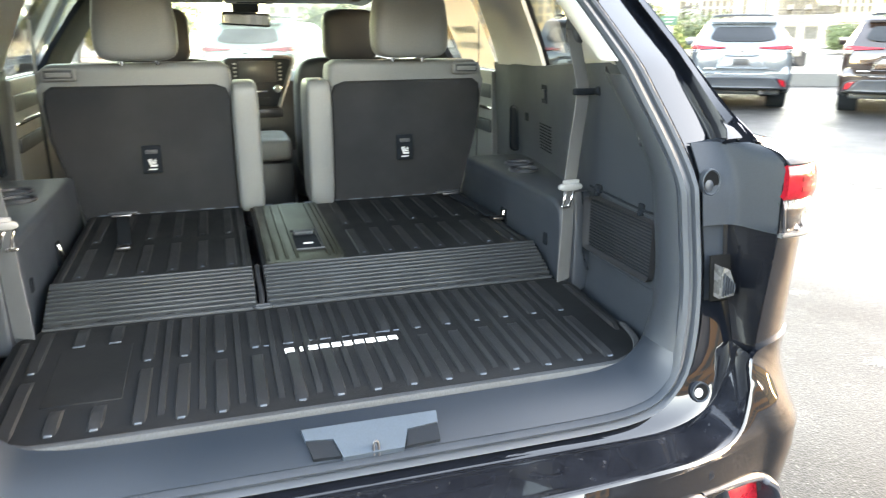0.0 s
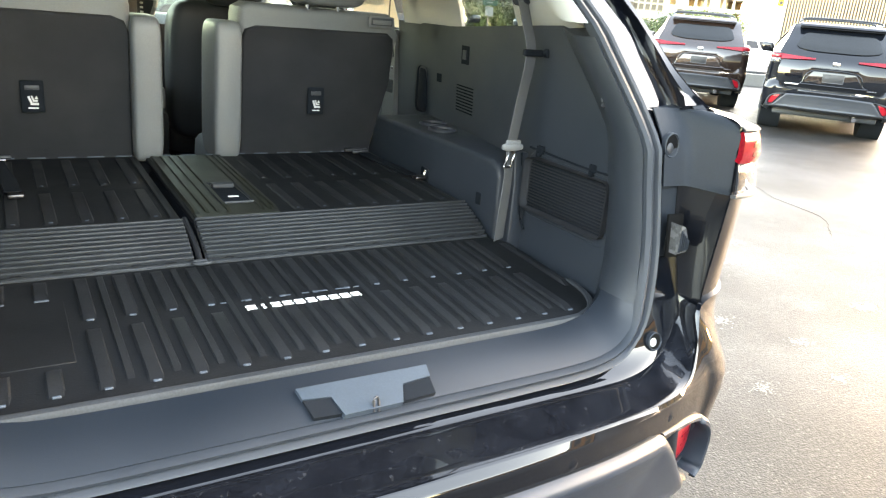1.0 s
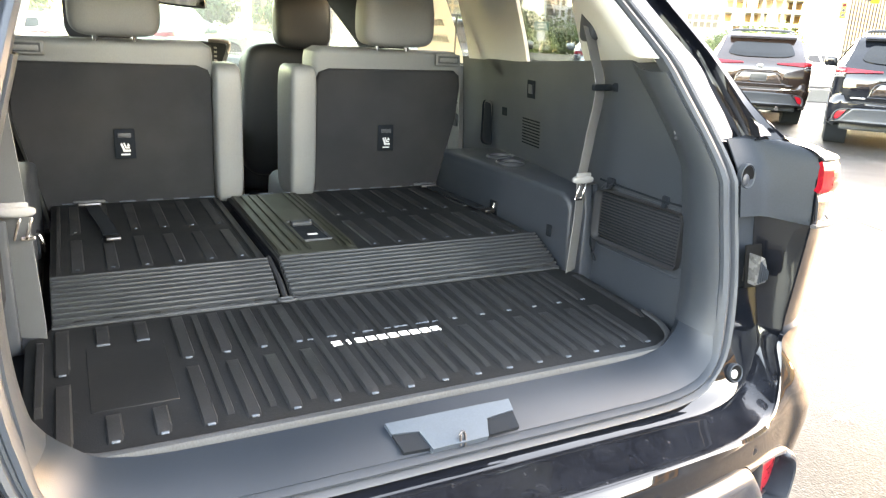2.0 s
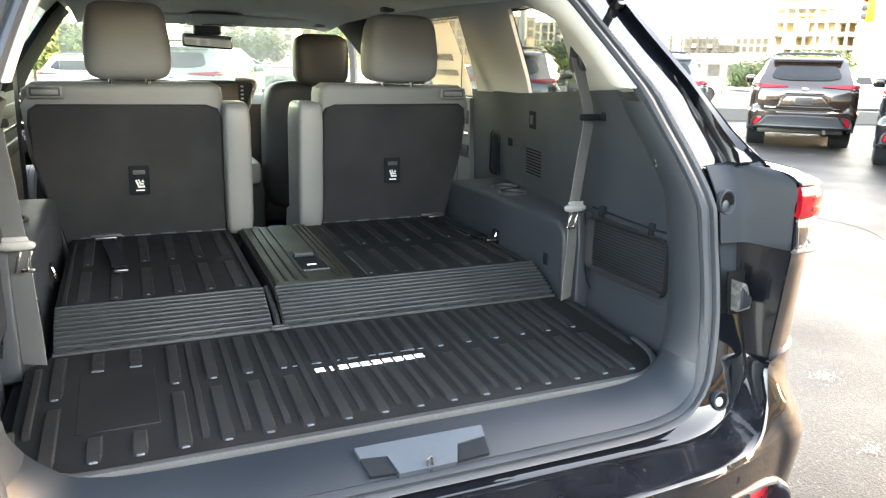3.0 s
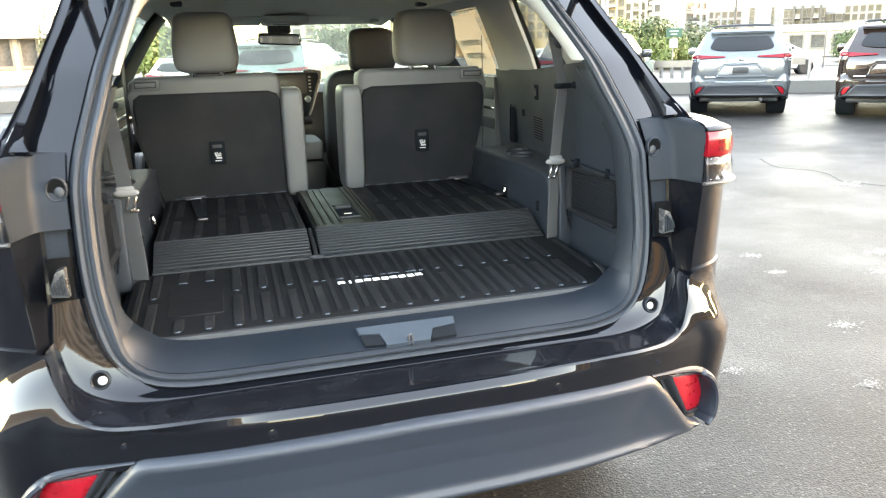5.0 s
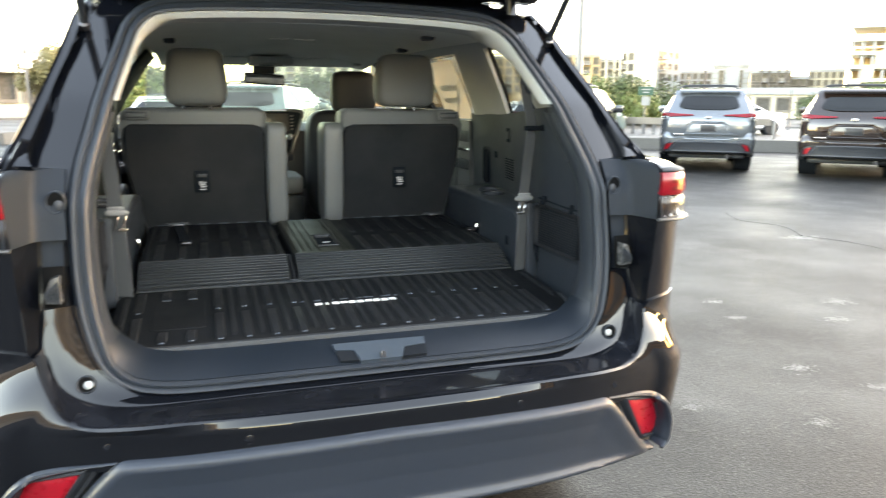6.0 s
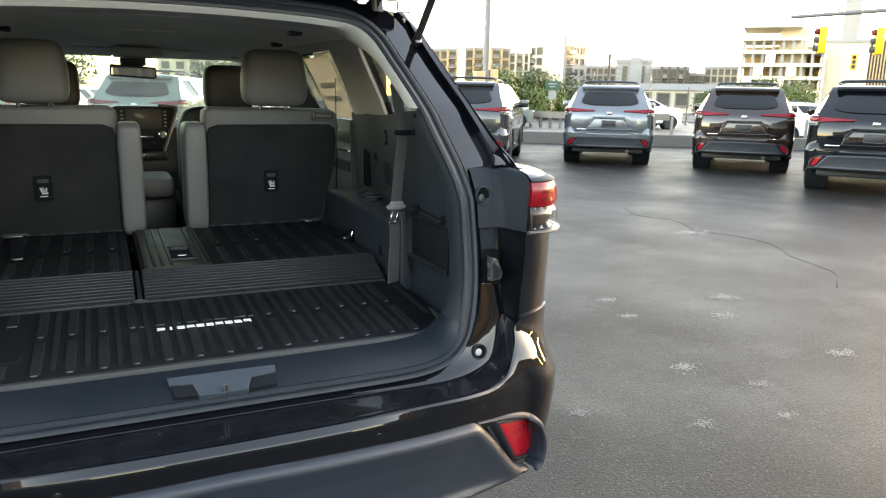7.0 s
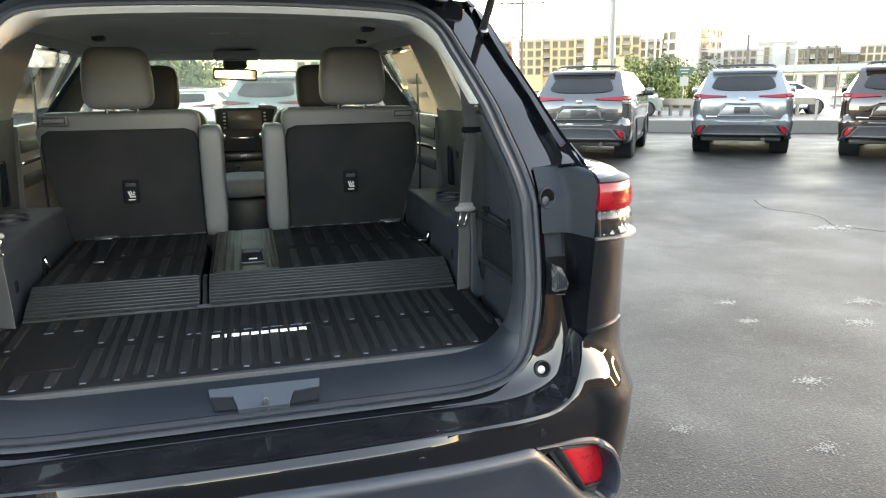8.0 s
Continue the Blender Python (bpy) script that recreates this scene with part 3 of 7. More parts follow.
def suv_shell(root, paint, gl_front, gl_rear):
    """All outer parts that the opened and the closed cars share."""
    # rear corner panels with their shoulder
    def quarter(side):
        rows = []
        for z in (0.825, 0.88, 0.94, 1.0, 1.05, 1.09, 1.14, 1.19, 1.22, 1.225, 1.229, 1.232, 1.2345):
            rows.append(corner(z, 14) + [(half_width(y, z), y, z) for y in (0.42, 0.52, 0.66)])
        bm = bmesh.new()
        sheet(bm, flip(rows, side), 0.004 * side)
        part("quarter_panel", bm, paint, root)
        rows = []
        ys = [0.66 + (4.45 - 0.66) * i / 76 for i in range(77)]
        for k in range(13):
            row = []
            for y in ys:
                zl = 0.30
                for cy in (1.06, 3.91):
                    if abs(y - cy) < 0.42:
                        zl = max(zl, 0.36 + math.sqrt(0.42 ** 2 - (y - cy) ** 2))
                z = zl + (1.235 - zl) * k / 12
                crease = 0.012 * math.exp(-((z - 0.98) / 0.05) ** 2) - 0.014 * math.exp(-((z - 0.62) / 0.12) ** 2)
                row.append((half_width(y, z) + crease * min(1, max(0, (y - 0.66) * 3)), y, z))
            rows.append(row)
        bm = bmesh.new()
        sheet(bm, flip(rows, side), 0.004 * side)
        part("side_panel", bm, paint, root)
        for cy in (1.06, 3.91):
            bm = bmesh.new()
            tube(bm, [(side * (half_width(cy, 0.7) - 0.012), cy + 0.43 * math.cos(radians(a)), 0.36 + 0.43 * math.sin(radians(a))) for a in range(-8, 189, 14)], 0.026, 6)
            part("arch_cladding", bm, TRIM, root)
            bm = bmesh.new()
            lathe(bm, [(0.41, -0.16), (0.425, 0.16)], 24, Matrix.Translation((side * 0.76, cy, 0.37)) @ Euler((0, radians(90), 0)).to_matrix().to_4x4())
            part("arch_liner", bm, CARPET, root)
            wheel(root, (side * 0.83, cy, 0.372), side)
        bm = bmesh.new()
        box(bm, (side * 0.87, 2.48, 0.33), (0.10, 2.05, 0.13), 0.03, 3)
        part("sill_cladding", bm, TRIM, root)
        # greenhouse with its windows
        rows = []
        for z in GREEN_Z:
            row = corner(z, 8)
            for u, s in STATIONS:
                y = u + s * (z - 1.30)
                row.append((half_width(y, z), y, z))
            rows.append(row)
        win = {8: "quarter_window", 10: "rear_door_window", 12: "front_door_window"}

        def glazed(i, j):
            return j in win and 2 <= i <= 5
        bm = bmesh.new()
        sheet(bm, flip(rows, side), 0.010 * side, skip=glazed)
        part("window_frame", bm, paint, root)
        for j, nm in win.items():
            bm = bmesh.new()
            sub = [[(x - 0.006, y, z) for x, y, z in r[j:j + 2]] for r in rows[2:7]]
            sheet(bm, flip(sub, side), 0.004 * side)
            ob = part(nm, bm, gl_front if j == 12 else gl_rear, root)
            ob.visible_shadow = False
        # roof rail, door mirror
        bm = bmesh.new()
        tube(bm, spline([(side * 0.575, 0.86, 1.705), (side * 0.58, 0.95, 1.745), (side * 0.585, 1.8, 1.765), (side * 0.575, 2.55, 1.75), (side * 0.565, 2.68, 1.715)], 20), 0.014, 8)
        part("roof_rail", bm, SATIN, root)
        bm = bmesh.new()
        cushion(bm, (side * 1.03, 3.22, 1.27), (0.22, 0.11, 0.17), 0.5, 18, 10)
        box(bm, (side * 0.93, 3.24, 1.20), (0.08, 0.05, 0.04), 0.012)
        part("door_mirror", bm, paint, root)
        # tail lamp round the corner: lens, reversing lens with upright flutes, lower lip
        def lens(z0, z1, g, up, n=14, flute=0.0):
            rows = []
            for k in range(7):
                f = k / 6
                ring = corner(z0 + (z1 - z0) * f, n, g - (0.007 if k in (0, 6) else 0.0015 if k in (1, 5) else 0), up, 0.80)
                rows.append([(p[0], p[1] + (flute if i % 2 else 0), p[2]) for i, p in enumerate(ring)])
            bm = bmesh.new()
            sheet(bm, flip(rows, side), -0.012 * side)
            return bm
        lamp = part("tail_lamp", lens(1.150, 1.2145, 0.016, 84), RED, root, "red tail lamp lens")
        for zz, a, b in ((1.187, 2, 6), (1.169, 2, 7)):
            rows = [corner(zz + dz, 14, 0.0166, 60, 0.80)[a:b] for dz in (-0.0045, 0.0045)]
            bm = bmesh.new()
            sheet(bm, flip(rows, side), -0.004 * side)
            part("light_bar", bm, DARKRED, lamp)
        rev = part("reversing_lamp", lens(1.0875, 1.1495, 0.0125, 80, 26, 0.0016), LENSGLASS, root, "clear reversing lamp lens")
        # two upright bowls and a fluted strip behind the clear lens
        for i0, i1, depth in ((1, 4, 0.0), (5, 8, 0.0), (9, 12, -0.004)):
            ring = []
            for k in range(7):
                f = k / 6
                row = corner(1.092 + 0.052 * f, 14, 0.004 + depth - 0.012 * math.sin(math.pi * f), 66, 0.80)[i0:i1]
                ring.append([(p[0], p[1] + 0.006 * math.sin(math.pi * j / max(1, len(row) - 1)), p[2]) for j, p in enumerate(row)])
            bm = bmesh.new()
            sheet(bm, flip(ring, side), -0.004 * side)
            part("reflector_bowl", bm, BOWL, rev)
        rows = [corner(z, 14, g, 84, q) for z, g, q in ((1.213, 0.012, 0.80), (1.216, 0.0135, 0.80), (1.2195, 0.0115, 0.82), (1.2235, 0.007, 0.88), (1.2275, 0.0025, 0.95))]
        bm = bmesh.new()
        sheet(bm, flip(rows, side), -0.004 * side)
        part("lamp_brow", bm, HOUSING, root)
        # lower lip, coloured lighter for the highlight along it
        rows = [corner(z, 14, g, 84, 0.80) for z, g in ((1.0795, 0.002), (1.0800, 0.013), (1.0835, 0.0165), (1.0868, 0.0155), (1.0875, 0.004))]
        bm = bmesh.new()
        sheet(bm, flip(rows, side), -0.006 * side)
        part("lamp_lip", bm, LIPSHINE, root)
        # reflector pod
        q = [Vector((side * x, y, z)) for x, y, z in ((0.640, 0.004, 0.606), (0.835, 0.090, 0.560), (0.893, 0.146, 0.396), (0.785, 0.085, 0.402))]
        rows = [[q[0].lerp(q[1], u / 6).lerp(q[3].lerp(q[2], u / 6), v / 6) for u in range(7)] for v in range(7)]
        bm = bmesh.new()
        sheet(bm, rows, 0.01 * side)
        pod = part("reflector_pod", bm, SATIN, root, "dark plastic surround of the reflector")
        q = [Vector((side * x, y, z)) for x, y, z in ((0.681, 0.004, 0.596), (0.802, 0.054, 0.567), (0.876, 0.112, 0.430), (0.775, 0.064, 0.450))]
        rows = []
        for j in range(15):
            v = j / 14
            row = []
            for i in range(15):
                u = i / 14
                a, b = 2 * u - 1, 2 * v - 1
                a2, b2 = a * (1 - 0.07 * b ** 8), b * (1 - 0.07 * a ** 8)
                uu, vv = 0.5 + 0.49 * a2, 0.5 + 0.49 * b2
                p = q[0].lerp(q[1], uu).lerp(q[3].lerp(q[2], uu), vv)
                e = (1 - abs(a) ** 8) * (1 - abs(b) ** 8)
                row.append(p + Vector((side * 0.45, -0.89, 0.1)) * (0.005 * e - 0.003))
            rows.append(row)
        bm = bmesh.new()
        sheet(bm, rows, 0.012 * side)
        part("reflector", bm, REFLECT, pod, "red rectangular reflector")
        # raised frame round the reflector
        mid = (q[0] + q[1] + q[2] + q[3]) / 4
        loop = [q[k].lerp(q[(k + 1) % 4], f / 8) for k in range(4) for f in range(8)]
        fwd = Vector((side * 0.45, -0.89, 0.1))
        rows = [[mid + (p - mid) * g + fwd * d for p in loop + loop[:1]] for g, d in ((0.97, -0.010), (0.985, 0.004), (1.02, 0.006), (1.10, 0.005), (1.22, -0.002), (1.30, -0.020))]
        bm = bmesh.new()
        sheet(bm, rows, -0.003 * side)
        part("reflector_frame", bm, SATIN, pod)
        path = spline([(0.606, 0.6235, 0), (0.68, 0.615, 0), (0.735, 0.606, 0), (0.785, 0.590, 0), (0.825, 0.562, 0), (0.852, 0.522, 0), (0.866, 0.485, 0), (0.868, 0.452, 0), (0.860, 0.424, 0), (0.838, 0.409, 0)], 46)
        rows = []
        for k, p in enumerate(path):
            d = (path[min(k + 1, 45)] - path[max(k - 1, 0)]).normalized()
            o = Vector((-d.y, d.x, 0))
            w = 0.25 + 0.75 * smooth_step(k / 15)
            w *= 1 - 0.55 * smooth_step((k - 37) / 8)
            e = w * (1 + 0.35 * smooth_step((k - 20) / 14))
            row = []
            for a, out in ((0.008, -0.006), (0.0065, 0.006), (0.001, 0.014), (-0.006, 0.0155), (-0.010, 0.012), (-0.0125, 0.002), (-0.014, -0.018), (-0.016, -0.055)):
                q = p + o * a * e
                row.append(face_point(side * q.x, q.y, out * (0.5 + 0.5 * w)))
            rows.append(row)
        bm = bmesh.new()
        sheet(bm, rows, -0.003 * side)
        part("pod_rim", bm, GREYBUMP if paint is BLACK else SATIN, pod, "rounded grey plastic rim")
        # dark skirt below the painted side
        rows = []
        for k in range(12):
            s = 0.93 + 0.49 * k / 11
            e, n = lower_edge(s)
            rows.append([e - n * 0.016 + Vector((0, 0, 0.03)), e - n * 0.02, e - n * 0.03 - Vector((0, 0, 0.03)), e - n * 0.10 - Vector((0, 0, 0.06))])
        bm = bmesh.new()
        sheet(bm, flip(rows, side), -0.004 * side)
        part("side_skirt", bm, TRIM, root)

        # shoulder between the body side and the foot of the windows
        ring = corner(1.2345, 12) + [(half_width(y, 1.2345), y, 1.2345) for y in (0.45, 0.6, 0.8, 1.0, 1.2)]
        rows = [[(x - 0.001, y, z), (x - 0.006, y, z + 0.003), ((x + half_width(y, 1.237)) / 2, y, z + 0.0055), (half_width(y, 1.237) - 0.004, y, z + 0.0065)] for x, y, z in ring]
        bm = bmesh.new()
        sheet(bm, flip(rows, side), -0.003 * side)
        part("shoulder", bm, paint, root)

    both(quarter)
    # bumper
    half = bumper_rows()
    rows = mirrored(half[:0:-1]) + half
    bm = bmesh.new()
    sheet(bm, rows, -0.004)
    part("rear_bumper", bm, paint, root, "glossy painted bumper")
    half = step_rows()
    bm = bmesh.new()
    sheet(bm, mirrored(half[:0:-1]) + half, -0.004)
    part("bumper_step", bm, DUSTY if paint is BLACK else paint, root, "dusty step on top of the bumper")
    backing = [(-0.70, 0.40), (-0.63, 0.60), (0.63, 0.60), (0.70, 0.40)]
    part("bumper_backing", patch(backing, -0.06, -0.016), TRIM, root)
    # shaped lower bumper: bright chamfer along its edge, hollow face, lip below
    vk = [0.0, 0.04, 0.10, 0.30, 0.72, 0.80, 0.86, 0.93, 1.0]
    vx, vz = [0.588, 0.606, 0.620, 0.661, 0.738, 0.766, 0.800, 0.822, 0.824], [0.630, 0.624, 0.612, 0.568, 0.474, 0.446, 0.431, 0.418, 0.402]
    rim = [Vector((0, 0.646, 0)), Vector((0.30, 0.641, 0))] + [Vector((a, b, 0)) for a, b in zip(vx, vz)]

    def from_edge(x, z):
        best = 9.0
        for a, b in zip(rim, rim[1:]):
            t = min(1, max(0, (Vector((x, z, 0)) - a).dot(b - a) / (b - a).length_squared))
            best = min(best, (Vector((x, z, 0)) - a.lerp(b, t)).length)
        return best
    rows = []
    for k in range(45):
        v = k / 42 if k < 43 else 1.0
        v = v ** 1.25 if k < 43 else 1.0
        xr, zr = lerp(v, vk, vx), lerp(v, vk, vz)
        z0 = 0.646 - 0.246 * v
        row = []
        for j in range(61):
            t = abs(j - 30) / 30
            t = 1 - (1 - t) ** 1.6
            x, z = xr * t, z0 + (zr - z0) * t ** 2
            d = from_edge(x, z)
            out = lerp(d, [0, 0.003, 0.012, 0.024, 0.034, 0.07, 0.13, 0.19], [-0.004, 0.010, 0.022, 0.0245, 0.021, 0.012, 0.004, 0.002])
            out += 0.013 * math.exp(-((v - 0.885) / 0.05) ** 2) * (1 - smooth_step((t - 0.75) / 0.2)) - 0.02 * smooth_step((v - 0.92) / 0.08)
            out -= 0.016 * smooth_step((x - 0.75) / 0.08)
            if k > 42:
                out, z = (-0.035, -0.085)[k - 43], z - (0.012, 0.02)[k - 43]
            row.append(face_point(x if j >= 30 else -x, z, out))
        rows.append(row)
    bm = bmesh.new()
    sheet(bm, rows, 0.004)
    part("lower_bumper", bm, GREYBUMP if paint is BLACK else SATIN, root, "matte grey plastic lower bumper", 60)
    for x in (-0.62, -0.327, 0.327, 0.62):
        bm = bmesh.new()
        p = face_point(x, 0.657)
        lathe(bm, [(0.0115, -0.004), (0.0115, 0.003), (0.009, 0.004)], 16, Matrix.Translation((p[0], p[1] - 0.001, p[2])) @ Euler((radians(90), 0, 0)).to_matrix().to_4x4())
        part("parking_sensor", bm, DUSTY, root)
    # underbody, roof, bonnet, front
    bm = bmesh.new()
    box(bm, (0, 2.45, 0.33), (1.5, 4.5, 0.10), 0.03)
    part("underbody", bm, TRIM, root)
    rows = []
    for i in range(24):
        y = 0.70 + (2.92 - 0.70) * i / 23
        e = 0.665
        zt = 1.705 + 0.03 * math.sin(math.pi * (y - 0.4) / 2.8)
        rows.append([(e * t, y, 1.678 + (zt - 1.678) * (1 - abs(t) ** 2.6)) for t in np.linspace(-1, 1, 21)])
    bm = bmesh.new()
    sheet(bm, rows, -0.02)
    part("roof", bm, paint, root)
    rows = []
    for i in range(9):
        f = i / 8
        y, z = 2.90 + 0.86 * f, 1.69 - 0.50 * f - 0.03 * f * (1 - f)
        w = 0.66 + 0.10 * f
        rows.append([(w * t, y + 0.12 * (1 - t * t) * f + 0.03 * (1 - t * t), z) for t in np.linspace(-1, 1, 13)])
    bm = bmesh.new()
    sheet(bm, rows, -0.005)
    ws = part("windscreen", bm, gl_front, root)
    ws.visible_shadow = False
    rows = []
    for i in range(12):
        f = i / 11
        y = 3.72 + 1.05 * f
        rows.append([((0.88 - 0.10 * f * f) * t, y + 0.10 * (1 - t * t), 1.19 - 0.05 * f - 0.20 * f ** 3 - 0.03 * t * t) for t in np.linspace(-1, 1, 15)])
    bm = bmesh.new()
    sheet(bm, rows, -0.01)
    part("bonnet", bm, paint, root)
    rows = []
    for z in (0.28, 0.36, 0.5, 0.65, 0.8, 0.93, 0.97):
        row = []
        for k in range(17):
            a = radians(-90 + 180 * k / 16)
            row.append((0.925 * math.copysign(abs(math.sin(a)) ** 0.5, a), 4.40 + 0.48 * abs(math.cos(a)) ** 0.7 - 0.05 * abs(z - 0.55), z))
        rows.append(row)
    bm = bmesh.new()
    sheet(bm, rows, 0.01)
    fr = part("front_bumper", bm, paint, root)
    bm = bmesh.new()
    box(bm, (0, 4.87, 0.66), (1.1, 0.05, 0.30), 0.02)
    part("grille", bm, TRIM, fr)
    for s in (1, -1):
        bm = bmesh.new()
        cushion(bm, (s * 0.72, 4.66, 0.86), (0.34, 0.28, 0.12), 0.6, 16, 8, None)
        part("headlamp", bm, CLEAR, fr)


def exhaust(root, side):
    bm = bmesh.new()
    tube(bm, [(side * 0.42, 0.02, 0.33), (side * 0.42, 0.25, 0.33)], 0.035, 12)
    part("exhaust_pipe", bm, DARKMETAL, root)


# ---- the opened car ----
suv = empty("suv", label="glossy black three-row suv with its tailgate open", category="car")
suv_shell(suv, BLACK, CARGLASS, PRIVACY)

# rim of the opening: painted flange, rubber seal, inner trim
bm = bmesh.new()
sheet(bm, ring_rows(lambda x, z: [(-0.016 - 0.064 * smooth_step((z - 1.12) / 0.08) * (1 - smooth_step((z - 1.63) / 0.05)), 0.006), (-0.011 - 0.03 * smooth_step((z - 1.12) / 0.08), 0.002), (-0.006, 0.0), (0.0, 0.01), (0.006, 0.05)]), 0.003, False)
part("opening_flange", bm, BLACK, suv)
bm = bmesh.new()
sheet(bm, ring_rows(lambda x, z: [(d * (1 - 0.40 * smooth_step((0.86 - z) / 0.11)), e) for d, e in [(-0.004, 0.010), (0.0, -0.006), (0.007, -0.014), (0.014, -0.012), (0.018, -0.003), (0.022, -0.002), (0.026, -0.010), (0.034, -0.013), (0.041, -0.006), (0.043, 0.02)]]), 0.002)
part("door_seal", bm, RUBBER, suv, "black ribbed rubber door seal")


def trim_section(x, z):
    b = smooth_step((0.90 - z) / 0.14)
    t = smooth_step((z - 1.52) / 0.12)
    side = [(0.040, 0.004), (0.046, 0.002), (0.050, 0.02), (0.050, 0.06), (0.036, 0.10), (0.004, 0.15)]
    bot = [(0.023, 0.006), (0.027, 0.000), (0.045, 0.021), (0.060, 0.050), (0.071, 0.078), (0.058, 0.095)]
    top = [(0.040, 0.004), (0.046, 0.002), (0.060, 0.03), (0.066, 0.10), (0.058, 0.17), (0.040, 0.24)]
    return [(s[0] + (q[0] - s[0]) * b + (p[0] - s[0]) * t, s[1] + (q[1] - s[1]) * b + (p[1] - s[1]) * t) for s, q, p in zip(side, bot, top)]


low = ring_rows(trim_section, lambda x, z: z <= 1.395)
cut = next(i for i in range(len(low) - 1) if Vector(low[i][0]).x > 0 and Vector(low[i + 1][0]).x < 0 and low[i][0][2] > 1.2)
low = low[cut + 1:] + low[:cut + 1]
lowest = [i for i, r in enumerate(low) if r[0][2] < 0.85]
a, b = lowest[0], lowest[-1]
bm = bmesh.new()
sheet(bm, low[a:b + 1], 0.003)
part("sill_trim", bm, SILLP, suv, "dark plastic load sill trim")
for run in (low[:a + 1], low[b:]):
    bm = bmesh.new()
    sheet(bm, run, 0.003)
    part("edge_trim", bm, TRIM, suv)
bm = bmesh.new()
sheet(bm, ring_rows(trim_section, lambda x, z: z >= 1.38), 0.003)
part("header_trim", bm, BEIGE, suv, "light beige plastic header trim")


def rear_corner(side):
    # panel between the flange and the lamp, down to the bumper
    flange = [(x, z, nx, nz) for x, z, nx, nz in RING if x > 0.5]
    def outer(zq):
        best = min(flange, key=lambda q: abs(q[1] - q[3] * 0.078 - zq) + (0 if q[0] > 0.58 else 1))
        return best[0] - best[2] * 0.078
    # smooth panel from the seal out to the ridge
    keys = RIDGE_S + [1.02, 1.10, 1.18]
    line = RIDGE + [(0.752, 0.152, 0.93), (0.750, 0.168, 1.01), (0.748, 0.176, 1.086)]
    fine = [through_keys(keys, line, 1.18 * k / 300) for k in range(301)]
    rows = []
    k0 = 0
    for x, z, nx, nz in RING:
        if x < 0 or z > 1.09:
            continue
        w = 0.012 + 0.055 * smooth_step((x - 0.40) / 0.2)
        k0 = max(k0, min(range(k0, 301), key=lambda k: (fine[k].x - x + nx * w) ** 2 + (fine[k].z - z + nz * w) ** 2))
        a, b = Vector((x + nx * 0.002, open_y(z) + 0.004, z)), fine[k0]
        rows.append([a] + [a.lerp(b, t) + Vector((0, 0.003 * math.sin(math.pi * t), 0)) for t in (0.25, 0.5, 0.75, 0.93)] + [b + Vector((0.002, 0.001, 0)), b + Vector((0.003, 0.005, -0.004))])
    a, b = Vector((0.688, open_y(1.086) + 0.004, 1.086)), fine[300]
    rows.append([a] + [a.lerp(b, t) for t in (0.25, 0.5, 0.75, 0.93)] + [b + Vector((0.002, 0.001, 0)), b + Vector((0.003, 0.005, 0))])
    cutrow = next(k for k, r in enumerate(rows) if r[0].z > 0.912)
    bm = bmesh.new()
    sheet(bm, flip(rows[:cutrow + 1], side), 0.003 * side)
    part("opening_panel", bm, BLACK, suv)
    bm = bmesh.new()
    sheet(bm, flip([[p + Vector((0, 0.004, 0)) for p in r] for r in rows[cutrow:]], side), 0.003 * side)
    part("inner_panel", bm, HOUSING, suv, "dull dark panel under the lamp cover")
    # wall from that panel back to the body corner
    rows = []
    for k in range(16):
        s = 0.90 + 0.28 * k / 15
        b = through_keys(keys, line, s)
        z = 0.815 + 0.271 * k / 15
        zt = max(z, 0.826)
        c = Vector((lerp(zt, ZT, XS) + 0.012, lerp(zt, ZT, YS) + 0.004, z))
        rows.append([b + Vector((0.000, 0.003, 0)), b.lerp(c, 0.10) + Vector((0.004, 0.009, 0)), b.lerp(c, 0.35) + Vector((0.005, 0.010, 0)), b.lerp(c, 0.75) + Vector((0.003, 0.004, 0)), c])
    bm = bmesh.new()
    sheet(bm, flip(rows, side), 0.003 * side)
    part("pillar_panel", bm, WALLBLACK, suv)
    # cover plate beside the lamp, bending round into the wall of the lamp
    rows = []
    for z in (1.084, 1.086, 1.10, 1.13, 1.16, 1.19, 1.205, 1.216, 1.226, 1.233, 1.2365):
        ty = lerp(min(z, 1.225), ZT, YS) - 0.006
        yo = open_y(z)
        rd = lerp(z, [1.084, 1.086, 1.19, 1.205, 1.216, 1.226, 1.233, 1.2365], [0.004, 0.0, 0.0, 0.003, 0.010, 0.024, 0.046, 0.07])
        row = [(0.694, yo - 0.004, z), (0.72, yo - 0.006, z), (0.746, yo - 0.008, z), (0.756, yo - 0.012, z), (0.764, yo - 0.020, z), (0.769, yo - 0.032, z)]
        for f in (0.25, 0.5, 0.75, 0.92, 1.0):
            row.append((0.769 + 0.030 * f, yo - 0.032 + (ty + rd - yo + 0.032) * f, z))
        rows.append(row)
    bm = bmesh.new()
    sheet(bm, flip(rows, side), 0.004 * side)
    part("lamp_cover", bm, HOUSING, suv, "satin dark grey plastic cover beside the lamp", 60)
    # rounded top of the lamp, meeting the wall
    rows = []
